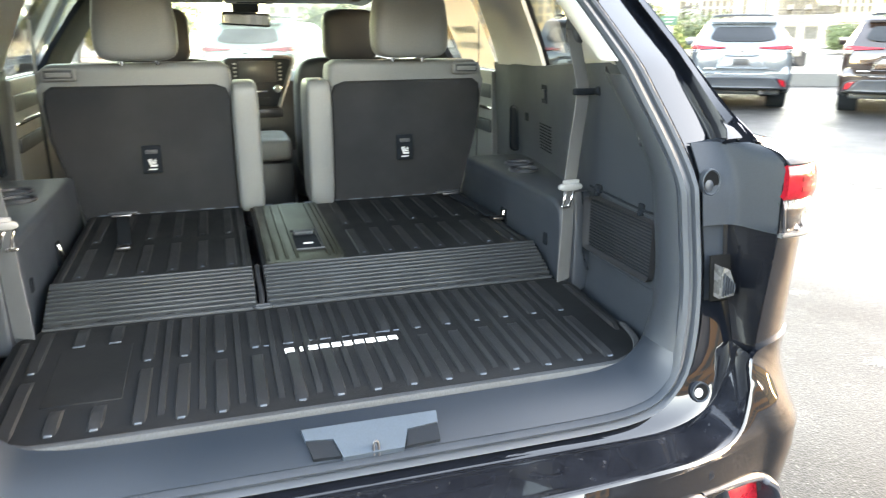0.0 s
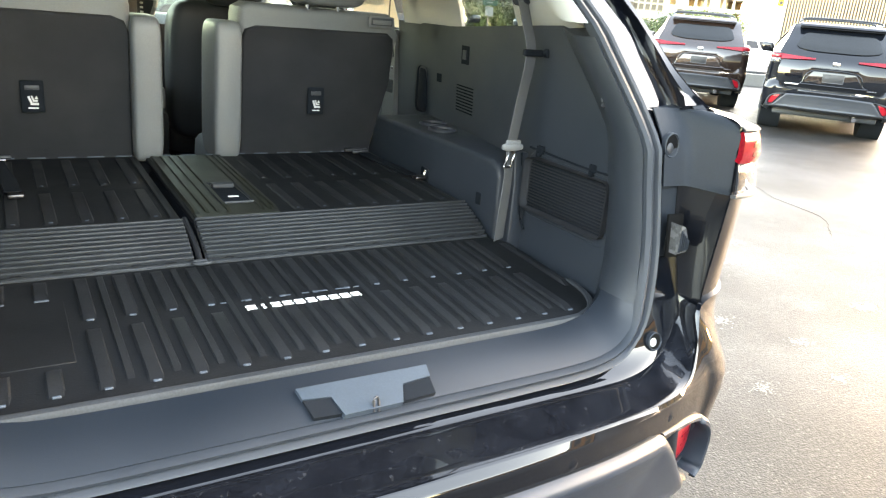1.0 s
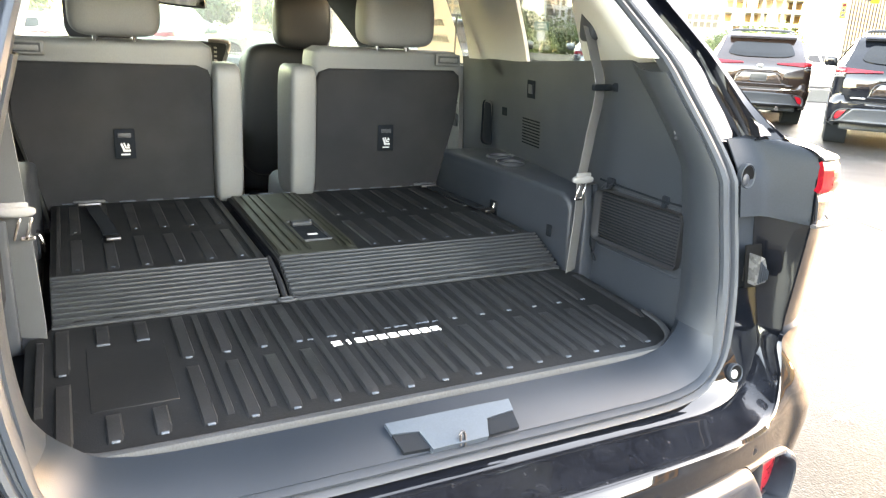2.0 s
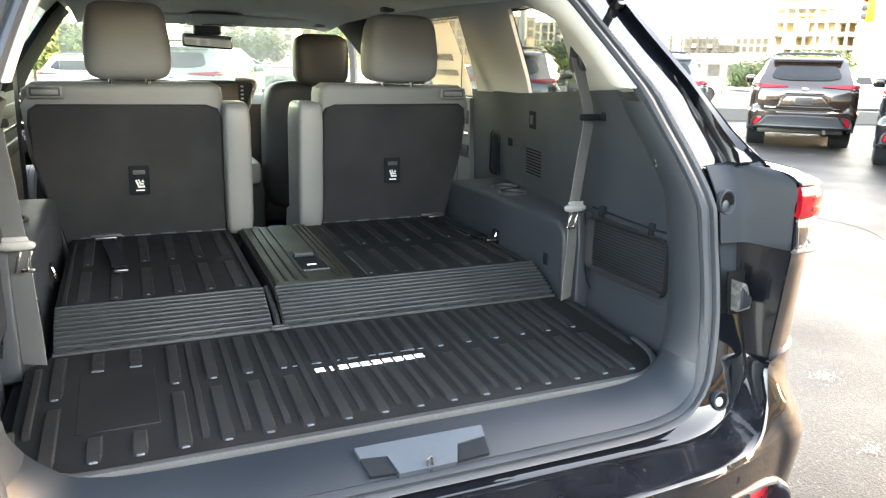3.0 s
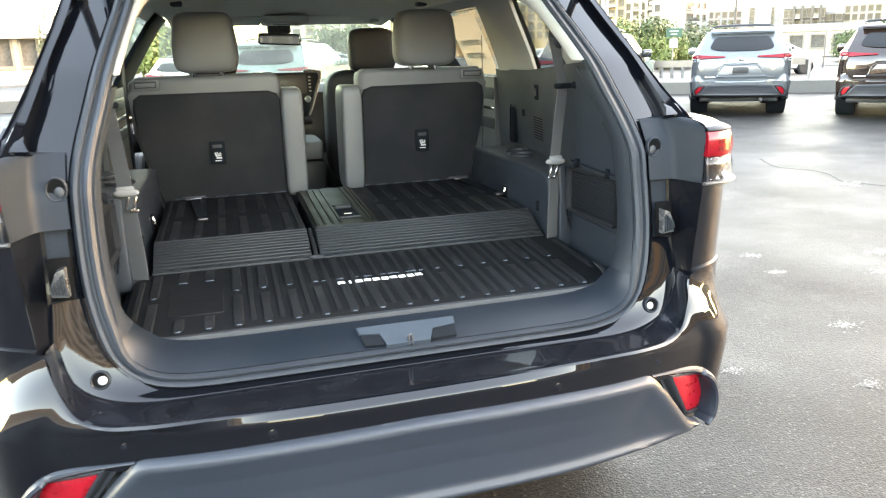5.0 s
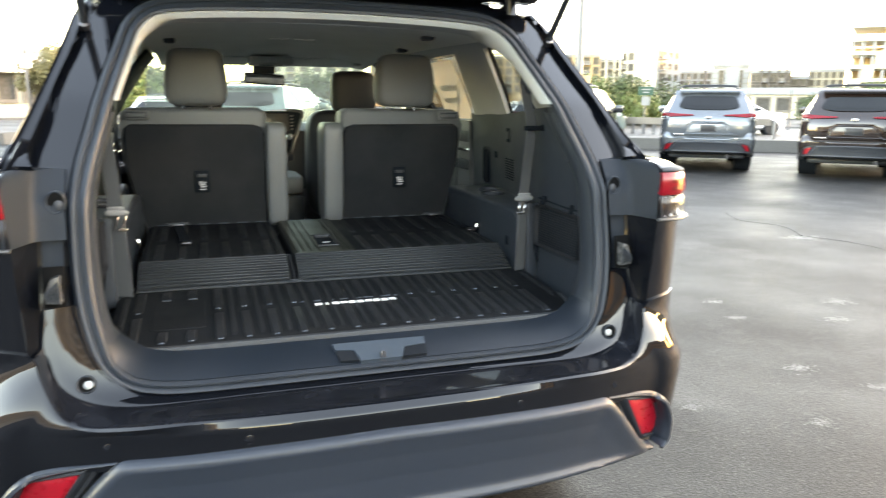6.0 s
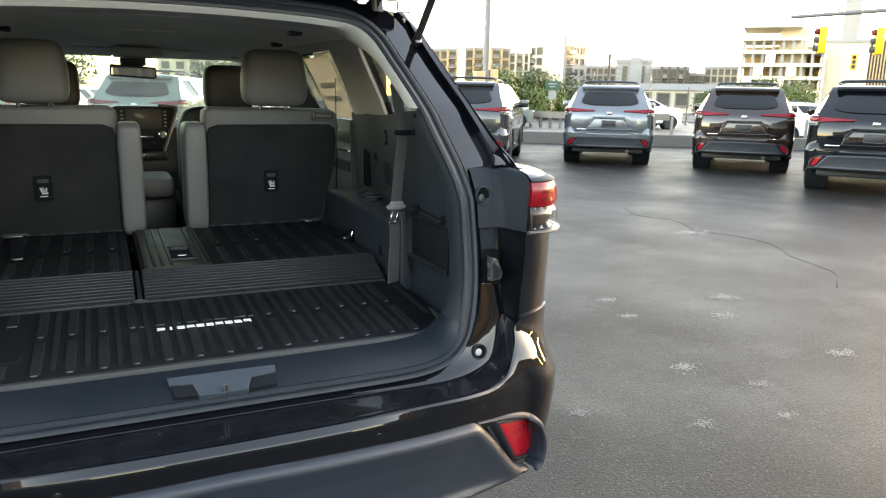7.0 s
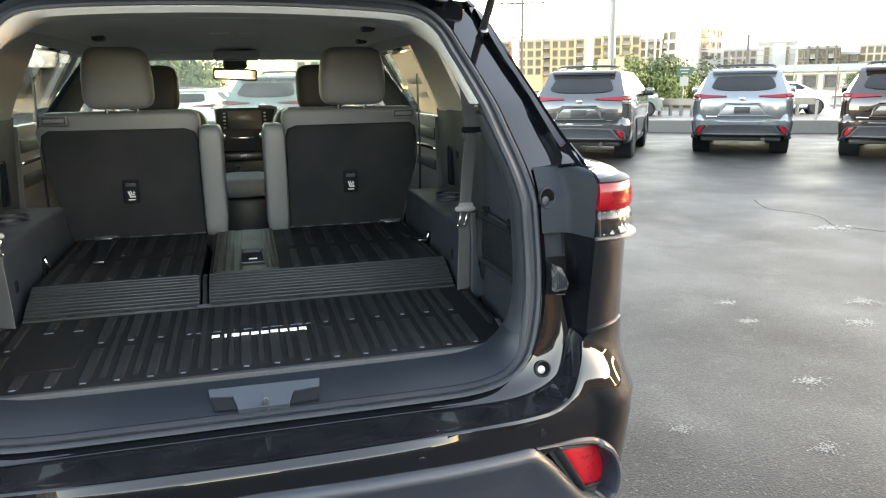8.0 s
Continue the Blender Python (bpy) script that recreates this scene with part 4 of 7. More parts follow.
    for z in (1.214, 1.2165, 1.222, 1.227, 1.231, 1.234, 1.2365, 1.246):
        ty = lerp(min(z, 1.225), ZT, YS) - 0.006
        y = ty + lerp(z, [1.19, 1.205, 1.216, 1.226, 1.233, 1.2365, 1.246], [0.0, 0.003, 0.010, 0.024, 0.046, 0.07, 0.16])
        xo, yo = lerp(z, ZT, XS) + 0.014, lerp(z, ZT, YS) + 0.002
        rows.append([(0.7985 - 0.02 * smooth_step((z - 1.235) / 0.01), y, z), (0.803, (y + yo) / 2 - 0.002, z + 0.0015), (xo, yo, z)])
    bm = bmesh.new()
    sheet(bm, flip(rows, side), -0.004 * side)
    part("lamp_cap", bm, HOUSING, suv, "", 60)
    bm = bmesh.new()
    sheet(bm, flip([[(0.690, open_y(1.236), 1.2365), (0.752, open_y(1.236) - 0.01, 1.2365), (0.79, 0.16, 1.2365)], [(0.690, 0.27, 1.246), (0.752, 0.265, 1.246), (0.80, 0.26, 1.246)]], side), -0.004 * side)
    part("lamp_shelf", bm, HOUSING, suv)
    # gloss pillar between flange and outer edge
    rows = []
    for z in (1.238, 1.27, 1.311, 1.36, 1.41, 1.46, 1.50, 1.55, 1.61, 1.655):
        tx, ty = lerp(z, ZT, XS), lerp(z, ZT, YS)
        xf = outer(z)
        yo = open_y(z)
        rows.append([(xf - 0.006, yo + 0.006, z), (xf + 0.012, yo + 0.012, z), (xf + 0.016, yo + 0.004, z), (xf + (tx - xf) * 0.55, (yo + ty) / 2 - 0.018, z), (xf + (tx - xf) * 0.85, ty - 0.015, z), (tx + 0.002, ty + 0.002, z)])
    bm = bmesh.new()
    sheet(bm, flip(rows, side), 0.003 * side)
    part("rear_pillar", bm, BLACK, suv)
    bm = bmesh.new()
    sheet(bm, flip([[(0.752, 0.214, 1.239), (0.79, 0.214, 1.2405), (0.826, 0.222, 1.245)], [(0.756, 0.206, 1.246), (0.79, 0.207, 1.247), (0.824, 0.216, 1.251)], [(0.766, 0.222, 1.262), (0.79, 0.226, 1.264), (0.818, 0.236, 1.268)], [(0.772, 0.262, 1.285), (0.79, 0.268, 1.287), (0.812, 0.276, 1.290)]], side), 0.003 * side)
    part("pillar_wedge", bm, BLACK, suv, "glossy wedge at the foot of the pillar")
    # bump stops with a pin; cup and pocket shade painted as near-black faces; ribbed bracket
    for cx, cz, mt, r in ((0.670, 0.765, STOPPIN, 0.0195), (0.711, 1.168, SATIN, 0.0205)):
        y = 0.0945 if cz < 1 else open_y(cz) - 0.0105
        t = Matrix.Translation((side * cx, y, cz)) @ Euler((radians(90 - (13 if cz < 1 else 5)), 0, 0)).to_matrix().to_4x4() @ Matrix.Diagonal((1, 1.25 if cz > 1 else 1.0, 1, 1))
        bm = bmesh.new()
        lathe(bm, [(r + 0.001, -0.008), (r + 0.0005, 0.003), (r - 0.001, 0.0042), (r - 0.003, 0.002), (r - 0.0035, -0.006)], 32, t)
        stop = part("bump_stop", bm, RUBBER, suv)
        # flat near-black disc instead of a hollow: the shade inside the cup
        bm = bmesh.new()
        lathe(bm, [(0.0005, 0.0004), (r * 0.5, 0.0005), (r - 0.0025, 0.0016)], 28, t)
        part("stop_shade_disc", bm, DEEPBLACK, stop)
        bm = bmesh.new()
        lathe(bm, [(0.0098, -0.006), (0.0096, 0.0022), (0.0075, 0.0036), (0.0005, 0.0040)], 22, t @ Matrix.Translation((-0.0050 * side, -0.0055 if cz > 1 else -0.001, 0)))
        part("stop_pin", bm, mt, stop)
    part("pocket_shade_plate", bbox((side * 0.7225, 0.140, 0.984), (0.046, 0.006, 0.092), 0.002, 2, Euler((radians(-8), 0, 0)).to_matrix().to_4x4()), DEEPBLACK, suv)
    bm = bmesh.new()
    slab(bm, [(side * a, b) for a, b in ((0.706, 0.950), (0.738, 0.953), (0.742, 0.970), (0.724, 1.008), (0.708, 1.014))], 0.112, 0.150, "y", 0.003, 2)
    br = part("lamp_bracket", bm, TRANSLUCENT, suv, "grey translucent ribbed plastic bracket")
    for k in range(5):
        bm = bmesh.new()
        box(bm, (side * (0.711 + 0.0058 * k), 0.1105, 0.979 - 0.002 * k), (0.0022, 0.005, 0.048 - 0.007 * k), 0.0006, 1)
        part("rib", bm, HOUSING, br)
    # gas strut
    bm = bmesh.new()
    tube(bm, [(side * 0.668, 0.56, 1.575), (side * 0.664, 0.35, 1.77)], 0.011, 10)
    st = part("gas_strut", bm, TRIM, suv)
    bm = bmesh.new()
    tube(bm, [(side * 0.664, 0.36, 1.76), (side * 0.66, 0.10, 2.0)], 0.006, 10)
    part("strut_rod", bm, CHROME, st)


both(rear_corner)


def gate_fittings(side):
    bm = bmesh.new()
    slab(bm, [(0.60, 1.668), (0.70, 1.648), (0.74, 1.70), (0.69, 1.745), (0.62, 1.738)], side * 0.545, side * 0.585, "x", 0.006, 2)
    hg = part("gate_hinge", bm, BLACK, suv)
    for y, z in ((0.645, 1.685), (0.685, 1.682)):
        bm = bmesh.new()
        lathe(bm, [(0.009, -0.004), (0.009, 0.006), (0.005, 0.008), (0.0005, 0.008)], 8, Matrix.Translation((side * 0.586, y, z)) @ Euler((0, radians(90 * side), 0)).to_matrix().to_4x4())
        part("bolt", bm, DARKMETAL, hg)
    bm = bmesh.new()
    lathe(bm, [(0.012, -0.012), (0.015, 0.0), (0.012, 0.012), (0.006, 0.016)], 14, Matrix.Translation((side * 0.668, 0.548, 1.583)) @ Euler((radians(60), 0, 0)).to_matrix().to_4x4())
    part("strut_ball", bm, DARKMETAL, suv)
    part("strut_plate", bbox((side * 0.664, 0.562, 1.565), (0.034, 0.012, 0.060), 0.004, 2, Euler((radians(-42), 0, 0)).to_matrix().to_4x4()), BLACK, suv)
    part("trim_clip", bbox((side * 0.657, 0.505, 1.515), (0.012, 0.008, 0.022), 0.002), LETTER, suv)


both(gate_fittings)
# latch plate in the sill, its paler grey painting the light on its upward face
PLATEG = material("latch_plate_plastic", (0.034, 0.050, 0.066), 0.4, 0, 0.1, 9, 300, 0.1, 0.05)
def on_sill(x, f, up=0.0):
    z, y = 0.757 + 0.037 * f, 0.099 + 0.076 * f
    return (x, y - 0.42 * up, z + 0.9 * up)


plate = [(-0.106, 0.67), (0.138, 0.65), (0.135, 0.36), (0.078, 0.30), (0.064, -0.12), (-0.043, -0.12), (-0.054, 0.34), (-0.102, 0.40)]
bm = bmesh.new()
a = [bm.verts.new(on_sill(x, f, 0.0065)) for x, f in plate]
b = [bm.verts.new(on_sill(x, f, -0.01)) for x, f in plate]
bm.faces.new(a)
for i in range(8):
    bm.faces.new((a[i], b[i], b[(i + 1) % 8], a[(i + 1) % 8]))
lp = part("latch_plate", bm, PLATEG, suv, "plastic latch plate in the sill, coloured paler for the light on it")
# socket depth painted as flat dark faces
for q in ([(-0.101, 0.395), (-0.055, 0.335), (-0.046, -0.06), (-0.093, -0.03)], [(0.079, 0.295), (0.134, 0.355), (0.131, -0.05), (0.068, -0.08)]):
    bm = bmesh.new()
    vs = [bm.verts.new(on_sill(x, f, 0.0040)) for x, f in q]
    ws_ = [bm.verts.new(on_sill(x, f, -0.012)) for x, f in q]
    bm.faces.new(vs)
    for i in range(4):
        bm.faces.new((vs[i], ws_[i], ws_[(i + 1) % 4], vs[(i + 1) % 4]))
    part("socket_shade", bm, CARPET, lp)
bm = bmesh.new()
tube(bm, spline([(0.010, 0.090, 0.750), (0.010, 0.092, 0.768), (0.0125, 0.093, 0.775), (0.0165, 0.093, 0.775), (0.019, 0.092, 0.766), (0.019, 0.090, 0.748)], 18), 0.0024, 8)
part("striker", bm, DARKMETAL, lp, "steel latch striker")

# opened tailgate above
G0, GD = Vector((0, 0.64, 1.745)), Vector((0, -0.91, 0.415))
GN = Vector((0, 0.415, 0.91))
rows = []
for i in range(15):
    f = i / 14
    c = G0 + GD * 1.12 * f
    w = 0.655 + 0.16 * smooth_step((f - 0.35) / 0.4) - 0.05 * smooth_step((f - 0.85) / 0.15)
    rows.append([c + Vector((w * t, 0, 0)) + GN * (0.10 * (1 - abs(t) ** 4) - 0.05 * f * f) for t in np.linspace(-1, 1, 17)])
bm = bmesh.new()
sheet(bm, rows, 0.03)
gate = part("tailgate", bm, BLACK, suv, "black tailgate swung up")
bm = bmesh.new()
rows2 = [[p + GN * -0.055 * (1 - abs(t) ** 6) for p, t in zip(r, np.linspace(-1, 1, 17))] for r in rows[1:]]
sheet(bm, rows2, 0.01)
part("gate_trim", bm, SATIN, gate)
bm = bmesh.new()
box(bm, (0, 0.66, 1.735), (1.34, 0.10, 0.05), 0.02, 3)
part("gate_hinge_rail", bm, BLACK, gate)

# ---- inside: walls, ceiling, floor ----
WALL_Y, WALL_X = [0.12, 0.17, 0.22, 0.30, 0.45, 0.60, 0.75, 1.0, 1.25, 1.6], [0.652, 0.664, 0.678, 0.692, 0.700, 0.704, 0.735, 0.785, 0.828, 0.85]


def trim_line(y):
    """Height at which the black side trim meets the pale pillar trim."""
    return 1.34 + 0.053 * max(0, 1.24 - y)


def wall_x(y, z):
    """Half-distance between the side walls of the load bay."""
    return lerp(y, WALL_Y, WALL_X) - (0.02 * (z - 1.0) / 0.35 if z > 1.0 else 0.015 * (1.0 - z) / 0.2)


def wall_patch(side, y0, y1, z0, z1, proud, edge=0.004):
    """A plate that follows the side wall, with turned-down edges."""
    rows = []
    for v in (0, 0.0, 0.12, 0.5, 0.88, 1.0, 1):
        row = []
        for u in (0, 0.0, 0.12, 0.5, 0.88, 1.0, 1):
            y, z = y0 + (y1 - y0) * u, z0 + (z1 - z0) * v
            row.append(Vector((wall_x(y, z) - proud, y, z)))
        rows.append(row)
    for i, row in enumerate(rows):
        for j, p in enumerate(row):
            if i in (0, 6) or j in (0, 6):
                p.x += proud + edge
    bm = bmesh.new()
    sheet(bm, flip([[tuple(p) for p in row] for row in rows], side))
    return bm


def inner_side(side):
    rows = []
    for z in (0.78, 0.82, 0.90, 1.0, 1.1, 1.2, 1.3, 1.335, 1.352, 1.39):
        y0 = max(0.165, open_y(z) + 0.045)
        ys = [y0 + (1.66 - y0) * i / 22 for i in range(23)]
        lean = 0.02 * (z - 1.0) / 0.35 if z > 1.0 else 0.015 * (1.0 - z) / 0.2
        zz = [z if z < 1.3 else 1.3 + (z - 1.3) / 0.09 * (trim_line(y) + 0.006 - 1.3) for y in ys]
        rows.append([(lerp(y, WALL_Y, WALL_X) - lean, y, q) for y, q in zip(ys, zz)])
    bm = bmesh.new()
    sheet(bm, flip(rows, side), -0.004 * side)
    wall = part("side_trim", bm, TRIM, suv, "black plastic side trim of the load bay")
    # upper pale trim with the window openings
    rows = []
    zs = [1.345, 1.40, 1.45, 1.50, 1.55, 1.60, 1.635, 1.655]
    for z in zs:
        y0 = open_y(z) + 0.10
        xa = lerp(z, [1.345, 1.45, 1.60, 1.655], [0.640, 0.600, 0.540, 0.49])
        row = [(xa, y0, z), (xa + 0.03, y0 + 0.08, z)]
        for f in (0.35, 0.7):
            u, s = INNER[0]
            yq = u + 0.01 + s * (z - 1.30)
            xq = half_width(yq, z) - 0.065
            row.append((xa + 0.03 + (xq - xa - 0.03) * f, y0 + 0.08 + (yq - y0 - 0.08) * f, z))
        for k, (u, s) in enumerate(INNER):
            y = u + s * (z - 1.30)
            row.append((half_width(y, z) - 0.065, y, z))
        if z == 1.345:
            row = [(p[0], p[1], trim_line(p[1])) for p in row]
        rows.append(row)

    def hole(i, j):
        return j in (4, 6, 8) and i < 5
    bm = bmesh.new()
    sheet(bm, flip(rows, side), 0.012 * side, skip=hole)
    part("pillar_trim", bm, BEIGE, suv, "light beige pillar trim")
    # rear door inside
    rows = [[(0.86 - 0.03 * (z - 0.5), y, z) for y in (1.66, 1.8, 2.1, 2.4)] for z in (0.45, 0.8, 1.05, 1.10, 1.2, 1.29, 1.31)]
    bm = bmesh.new()
    sheet(bm, flip(rows, side), -0.02 * side)
    dr = part("door_trim", bm, LEATHER, suv)
    for zc, h, mt, nm in ((1.235, 0.055, TRIM, "dark_insert"), (1.17, 0.016, CHROME, "bright_strip"), (1.10, 0.05, TRIM, "arm_rest")):
        bm = bmesh.new()
        box(bm, (side * 0.828, 2.03, zc), (0.03, 0.72, h), 0.006)
        part(nm, bm, mt, dr)
    # wheelhouse box with cup holders
    bm = bmesh.new()
    o = [(0.655, 0.78), (0.655, 0.99), (0.668, 1.015), (0.70, 1.03), (1.40, 1.035), (1.45, 1.01), (1.47, 0.78)]
    slab(bm, o, side * 0.628, side * 0.85, "x", 0.014, 3)
    hb = part("wheelhouse_trim", bm, TRIM, suv, "black plastic wheel housing with cup holders")
    for cy, cx, r in ((1.10, 0.715, 0.042), (1.21, 0.745, 0.042)):
        bm = bmesh.new()
        lathe(bm, [(r, -0.05), (r + 0.006, 0.004), (r + 0.003, 0.008), (r - 0.002, 0.006), (r - 0.006, -0.045)], 24, Matrix.Translation((side * cx, cy, 1.034)))
        part("cup_holder", bm, SATIN, hb)
    bm = bmesh.new()
    box(bm, (side * 0.626, 1.04, 0.90), (0.006, 0.042, 0.062), 0.003)
    hk = part("cargo_hook", bm, CARPET, hb)
    bm = bmesh.new()
    tube(bm, spline([(side * 0.622, 1.03, 0.925), (side * 0.614, 1.03, 0.90), (side * 0.614, 1.05, 0.878), (side * 0.622, 1.05, 0.90)], 12), 0.0032, 6)
    part("hook_loop", bm, CHROME, hk)
    bm = bmesh.new()
    box(bm, (side * 0.627, 0.74, 0.912), (0.006, 0.022, 0.034), 0.003)
    part("hook_cover", bm, CARPET, hb)
    # net pocket
    pk = part("net_pocket", bbox((side * 0.684, 0.455, 0.99), (0.006, 0.31, 0.135), 0.02, 3), BACKCLOTH, wall, "black net pocket")
    for k in range(16):
        bm = bmesh.new()
        box(bm, (side * 0.680, 0.455, 0.932 + 0.0077 * k), (0.003, 0.275, 0.0035), 0.001, 1)
        part("net_strand", bm, CARPET, pk)
    bm = bmesh.new()
    for p in (spline([(side * 0.682, 0.30, 1.075), (side * 0.684, 0.40, 1.072), (side * 0.690, 0.62, 1.078)], 8),):
        tube(bm, p, 0.0025, 6)
    part("net_cord", bm, CARPET, pk)
    for cy, cz in ((0.575, 1.079), (0.375, 1.075)):
        bm = bmesh.new()
        box(bm, (side * 0.688, cy, cz), (0.012, 0.022, 0.020), 0.003)
        box(bm, (side * 0.684, cy, cz - 0.012), (0.012, 0.012, 0.012), 0.002)
        part("net_clip", bm, CARPET, pk)
    bm = bmesh.new()
    tube(bm, spline([(side * 0.676, 0.635, 1.06), (side * 0.678, 0.63, 0.97), (side * 0.68, 0.62, 0.90), (side * 0.684, 0.60, 0.86)], 10), 0.003, 6)
    part("trim_seam", bm, CARPET, wall)
    # small fittings on the wall
    hook = part("bag_hook", wall_patch(side, 0.305, 0.362, 1.222, 1.284, 0.006), CARPET, wall, "black folding bag hook")
    bm = bmesh.new()
    tube(bm, spline([(side * 0.668, 0.335, 1.280), (side * 0.640, 0.325, 1.262), (side * 0.640, 0.320, 1.228), (side * 0.664, 0.330, 1.236)], 12), 0.008, 8)
    part("hook_arm", bm, SATIN, hook)
    part("hook_pin", bbox((side * 0.664, 0.322, 1.226), (0.016, 0.034, 0.016), 0.004), SATIN, hook)
    bm = bmesh.new()
    tube(bm, spline([(side * (wall_x(y, z) - 0.001), y, z) for y, z in ((0.44, 1.287), (0.405, 1.272), (0.372, 1.238), (0.335, 1.196), (0.305, 1.172), (0.245, 1.166))], 22), 0.0022, 6)
    part("panel_seam", bm, CARPET, wall)
    bt = part("button_plate", wall_patch(side, 1.090, 1.150, 1.238, 1.294, 0.005), CARPET, wall)
    part("button", wall_patch(side, 1.106, 1.134, 1.252, 1.280, 0.009), SATIN, bt)
    part("trim_plug", wall_patch(side, 1.305, 1.340, 1.160, 1.188, 0.005), CARPET, wall)
    gr = part("speaker_grille", wall_patch(side, 1.036, 1.190, 1.082, 1.178, 0.004), CARPET, wall, "square black speaker grille")
    for k in range(9):
        part("slat", wall_patch(side, 1.046, 1.180, 1.0885 + 0.0098 * k, 1.0925 + 0.0098 * k, 0.0055, 0.001), DEEPBLACK, gr)
    # raised border round the net pocket
    bm = bmesh.new()
    tube(bm, [Vector((side * (wall_x(y, z) - 0.002), y, z)) for y, z in round_rect(0.285, 0.628, 0.905, 1.066, 0.03)] + [Vector((side * (wall_x(0.285, 0.95) - 0.002), 0.285, 0.95))], 0.004, 8)
    part("pocket_border", bm, TRIM, wall)
    part("pull_pocket", bbox((side * 0.832, 1.45, 1.12), (0.02, 0.07, 0.16), 0.02, 3), CARPET, wall)
    # seat belt
    sb = empty("seat_belt")
    sb.parent = suv
    w = (0, 1, 0.0)
    bm = bmesh.new()
    tube(bm, spline([(side * 0.656, 0.69, 1.455), (side * 0.654, 0.650, 1.385), (side * 0.652, 0.614, 1.31), (side * 0.645, 0.622, 1.20), (side * 0.639, 0.634, 1.082)], 16), 0, flat=(0.042, 0.0018, (1, 0.35 * side, 0)))
    part("upper_strap", bm, BELT, sb, "light grey belt webbing")
    bm = bmesh.new()
    tube(bm, spline([(side * 0.640, 0.634, 1.07), (side * 0.636, 0.628, 0.98), (side * 0.633, 0.630, 0.90), (side * 0.632, 0.634, 0.826)], 12), 0, flat=(0.050, 0.002, (1, 0.5 * side, 0)))
    part("lower_strap", bm, BELT, sb)
    bm = bmesh.new()
    cushion(bm, (side * 0.637, 0.626, 1.077), (0.066, 0.018, 0.020), 0.7, 18, 10)
    box(bm, (side * 0.639, 0.627, 1.088), (0.046, 0.009, 0.014), 0.004)
    bk = part("buckle", bm, BELTPLASTIC, sb, "pale plastic belt tongue grip")
    bm = bmesh.new()
    for dx in (-0.0095, 0.0095):
        box(bm, (side * (0.628 + dx), 0.618, 1.046), (0.006, 0.004, 0.044), 0.0015, 1, Matrix.Rotation(radians(16), 4, "Y"))
    box(bm, (side * 0.622, 0.618, 1.028), (0.024, 0.004, 0.008), 0.0015, 1)
    part("tongue", bm, CHROME, bk)
    bm = bmesh.new()
    box(bm, (side * 0.652, 0.606, 1.313), (0.060, 0.012, 0.016), 0.004)
    lathe(bm, [(0.011, -0.006), (0.011, 0.006), (0.006, 0.009)], 14, Matrix.Translation((side * 0.684, 0.590, 1.315)) @ Euler((radians(90), 0, 0)).to_matrix().to_4x4())
    part("belt_guide", bm, CARPET, sb)
    bm = bmesh.new()
    cushion(bm, (side * 0.668, 0.70, 1.462), (0.03, 0.06, 0.085), 0.5, 16, 10)
    part("belt_anchor", bm, TRIM, sb)
    bm = bmesh.new()
    slab(bm, [(0.62, 0.80), (0.665, 0.80), (0.662, 1.0), (0.650, 1.06), (0.635, 1.06), (0.625, 0.98)], side * 0.655, side * 0.70, "x", 0.006, 2)
    part("belt_cover", bm, TRIM, sb)
    rows = [[(half_width(y, z) - 0.062, y, z) for y in (a, a + 0.2, a + 0.4, a + 0.58)] for z, a in ((1.29, 2.09), (1.40, 2.17), (1.52, 2.26), (1.60, 2.33), (1.645, 2.37))]
    bm = bmesh.new()
    sheet(bm, flip(rows, side), -0.02 * side)
    part("door_pillar", bm, CARPET, suv, "black inner trim of the middle pillar")
    # front belt strap by the door pillar
    bm = bmesh.new()
    tube(bm, [(side * 0.70, 1.49, 1.49), (side * 0.715, 1.53, 1.2), (side * 0.72, 1.56, 0.99)], 0, flat=(0.040, 0.002, (0.4 * side, 1, 0)))
    part("second_row_belt", bm, TRIM, suv)


both(inner_side)

# ceiling of the cabin
rows = []
for i in range(20):
    y = 0.86 + (3.05 - 0.86) * i / 19
    z0 = 1.648 + 0.022 * math.sin(math.pi * (y - 0.7) / 2.5) - 0.02 * smooth_step((y - 2.6) / 0.4)
    rows.append([(0.60 * t, y, z0 - 0.03 * abs(t) ** 4) for t in np.linspace(-1, 1, 15)])
bm = bmesh.new()
sheet(bm, rows, -0.012)
lin = part("headliner", bm, LINER, suv, "pale grey cloth headliner")
for x in (-0.055, 0.055):
    part("roof_slot", bbox((x, 1.685, 1.660), (0.082, 0.05, 0.012), 0.003), LETTER, lin)
for x, y in ((-0.50, 1.68), (0.53, 1.82), (0.443, 1.12)):
    part("coat_hook", bbox((x, y, 1.635), (0.045, 0.06, 0.022), 0.008), TRIM, lin)
ov = part("overhead_console", bbox((0.0, 2.76, 1.615), (0.24, 0.28, 0.045), 0.014, 3), BEIGE, lin)
part("console_buttons", bbox((0.0, 2.70, 1.592), (0.13, 0.06, 0.008), 0.003), TRIM, ov)
for x in (-0.32, 0.32):
    part("sun_visor", bbox((x, 2.84, 1.622), (0.40, 0.17, 0.018), 0.008, 3, Euler((radians(-12), 0, 0)).to_matrix().to_4x4()), LINER, lin)
    part("grab_handle", bbox((x * 1.62, 2.86, 1.612), (0.05, 0.10, 0.02), 0.008), BEIGE, lin)

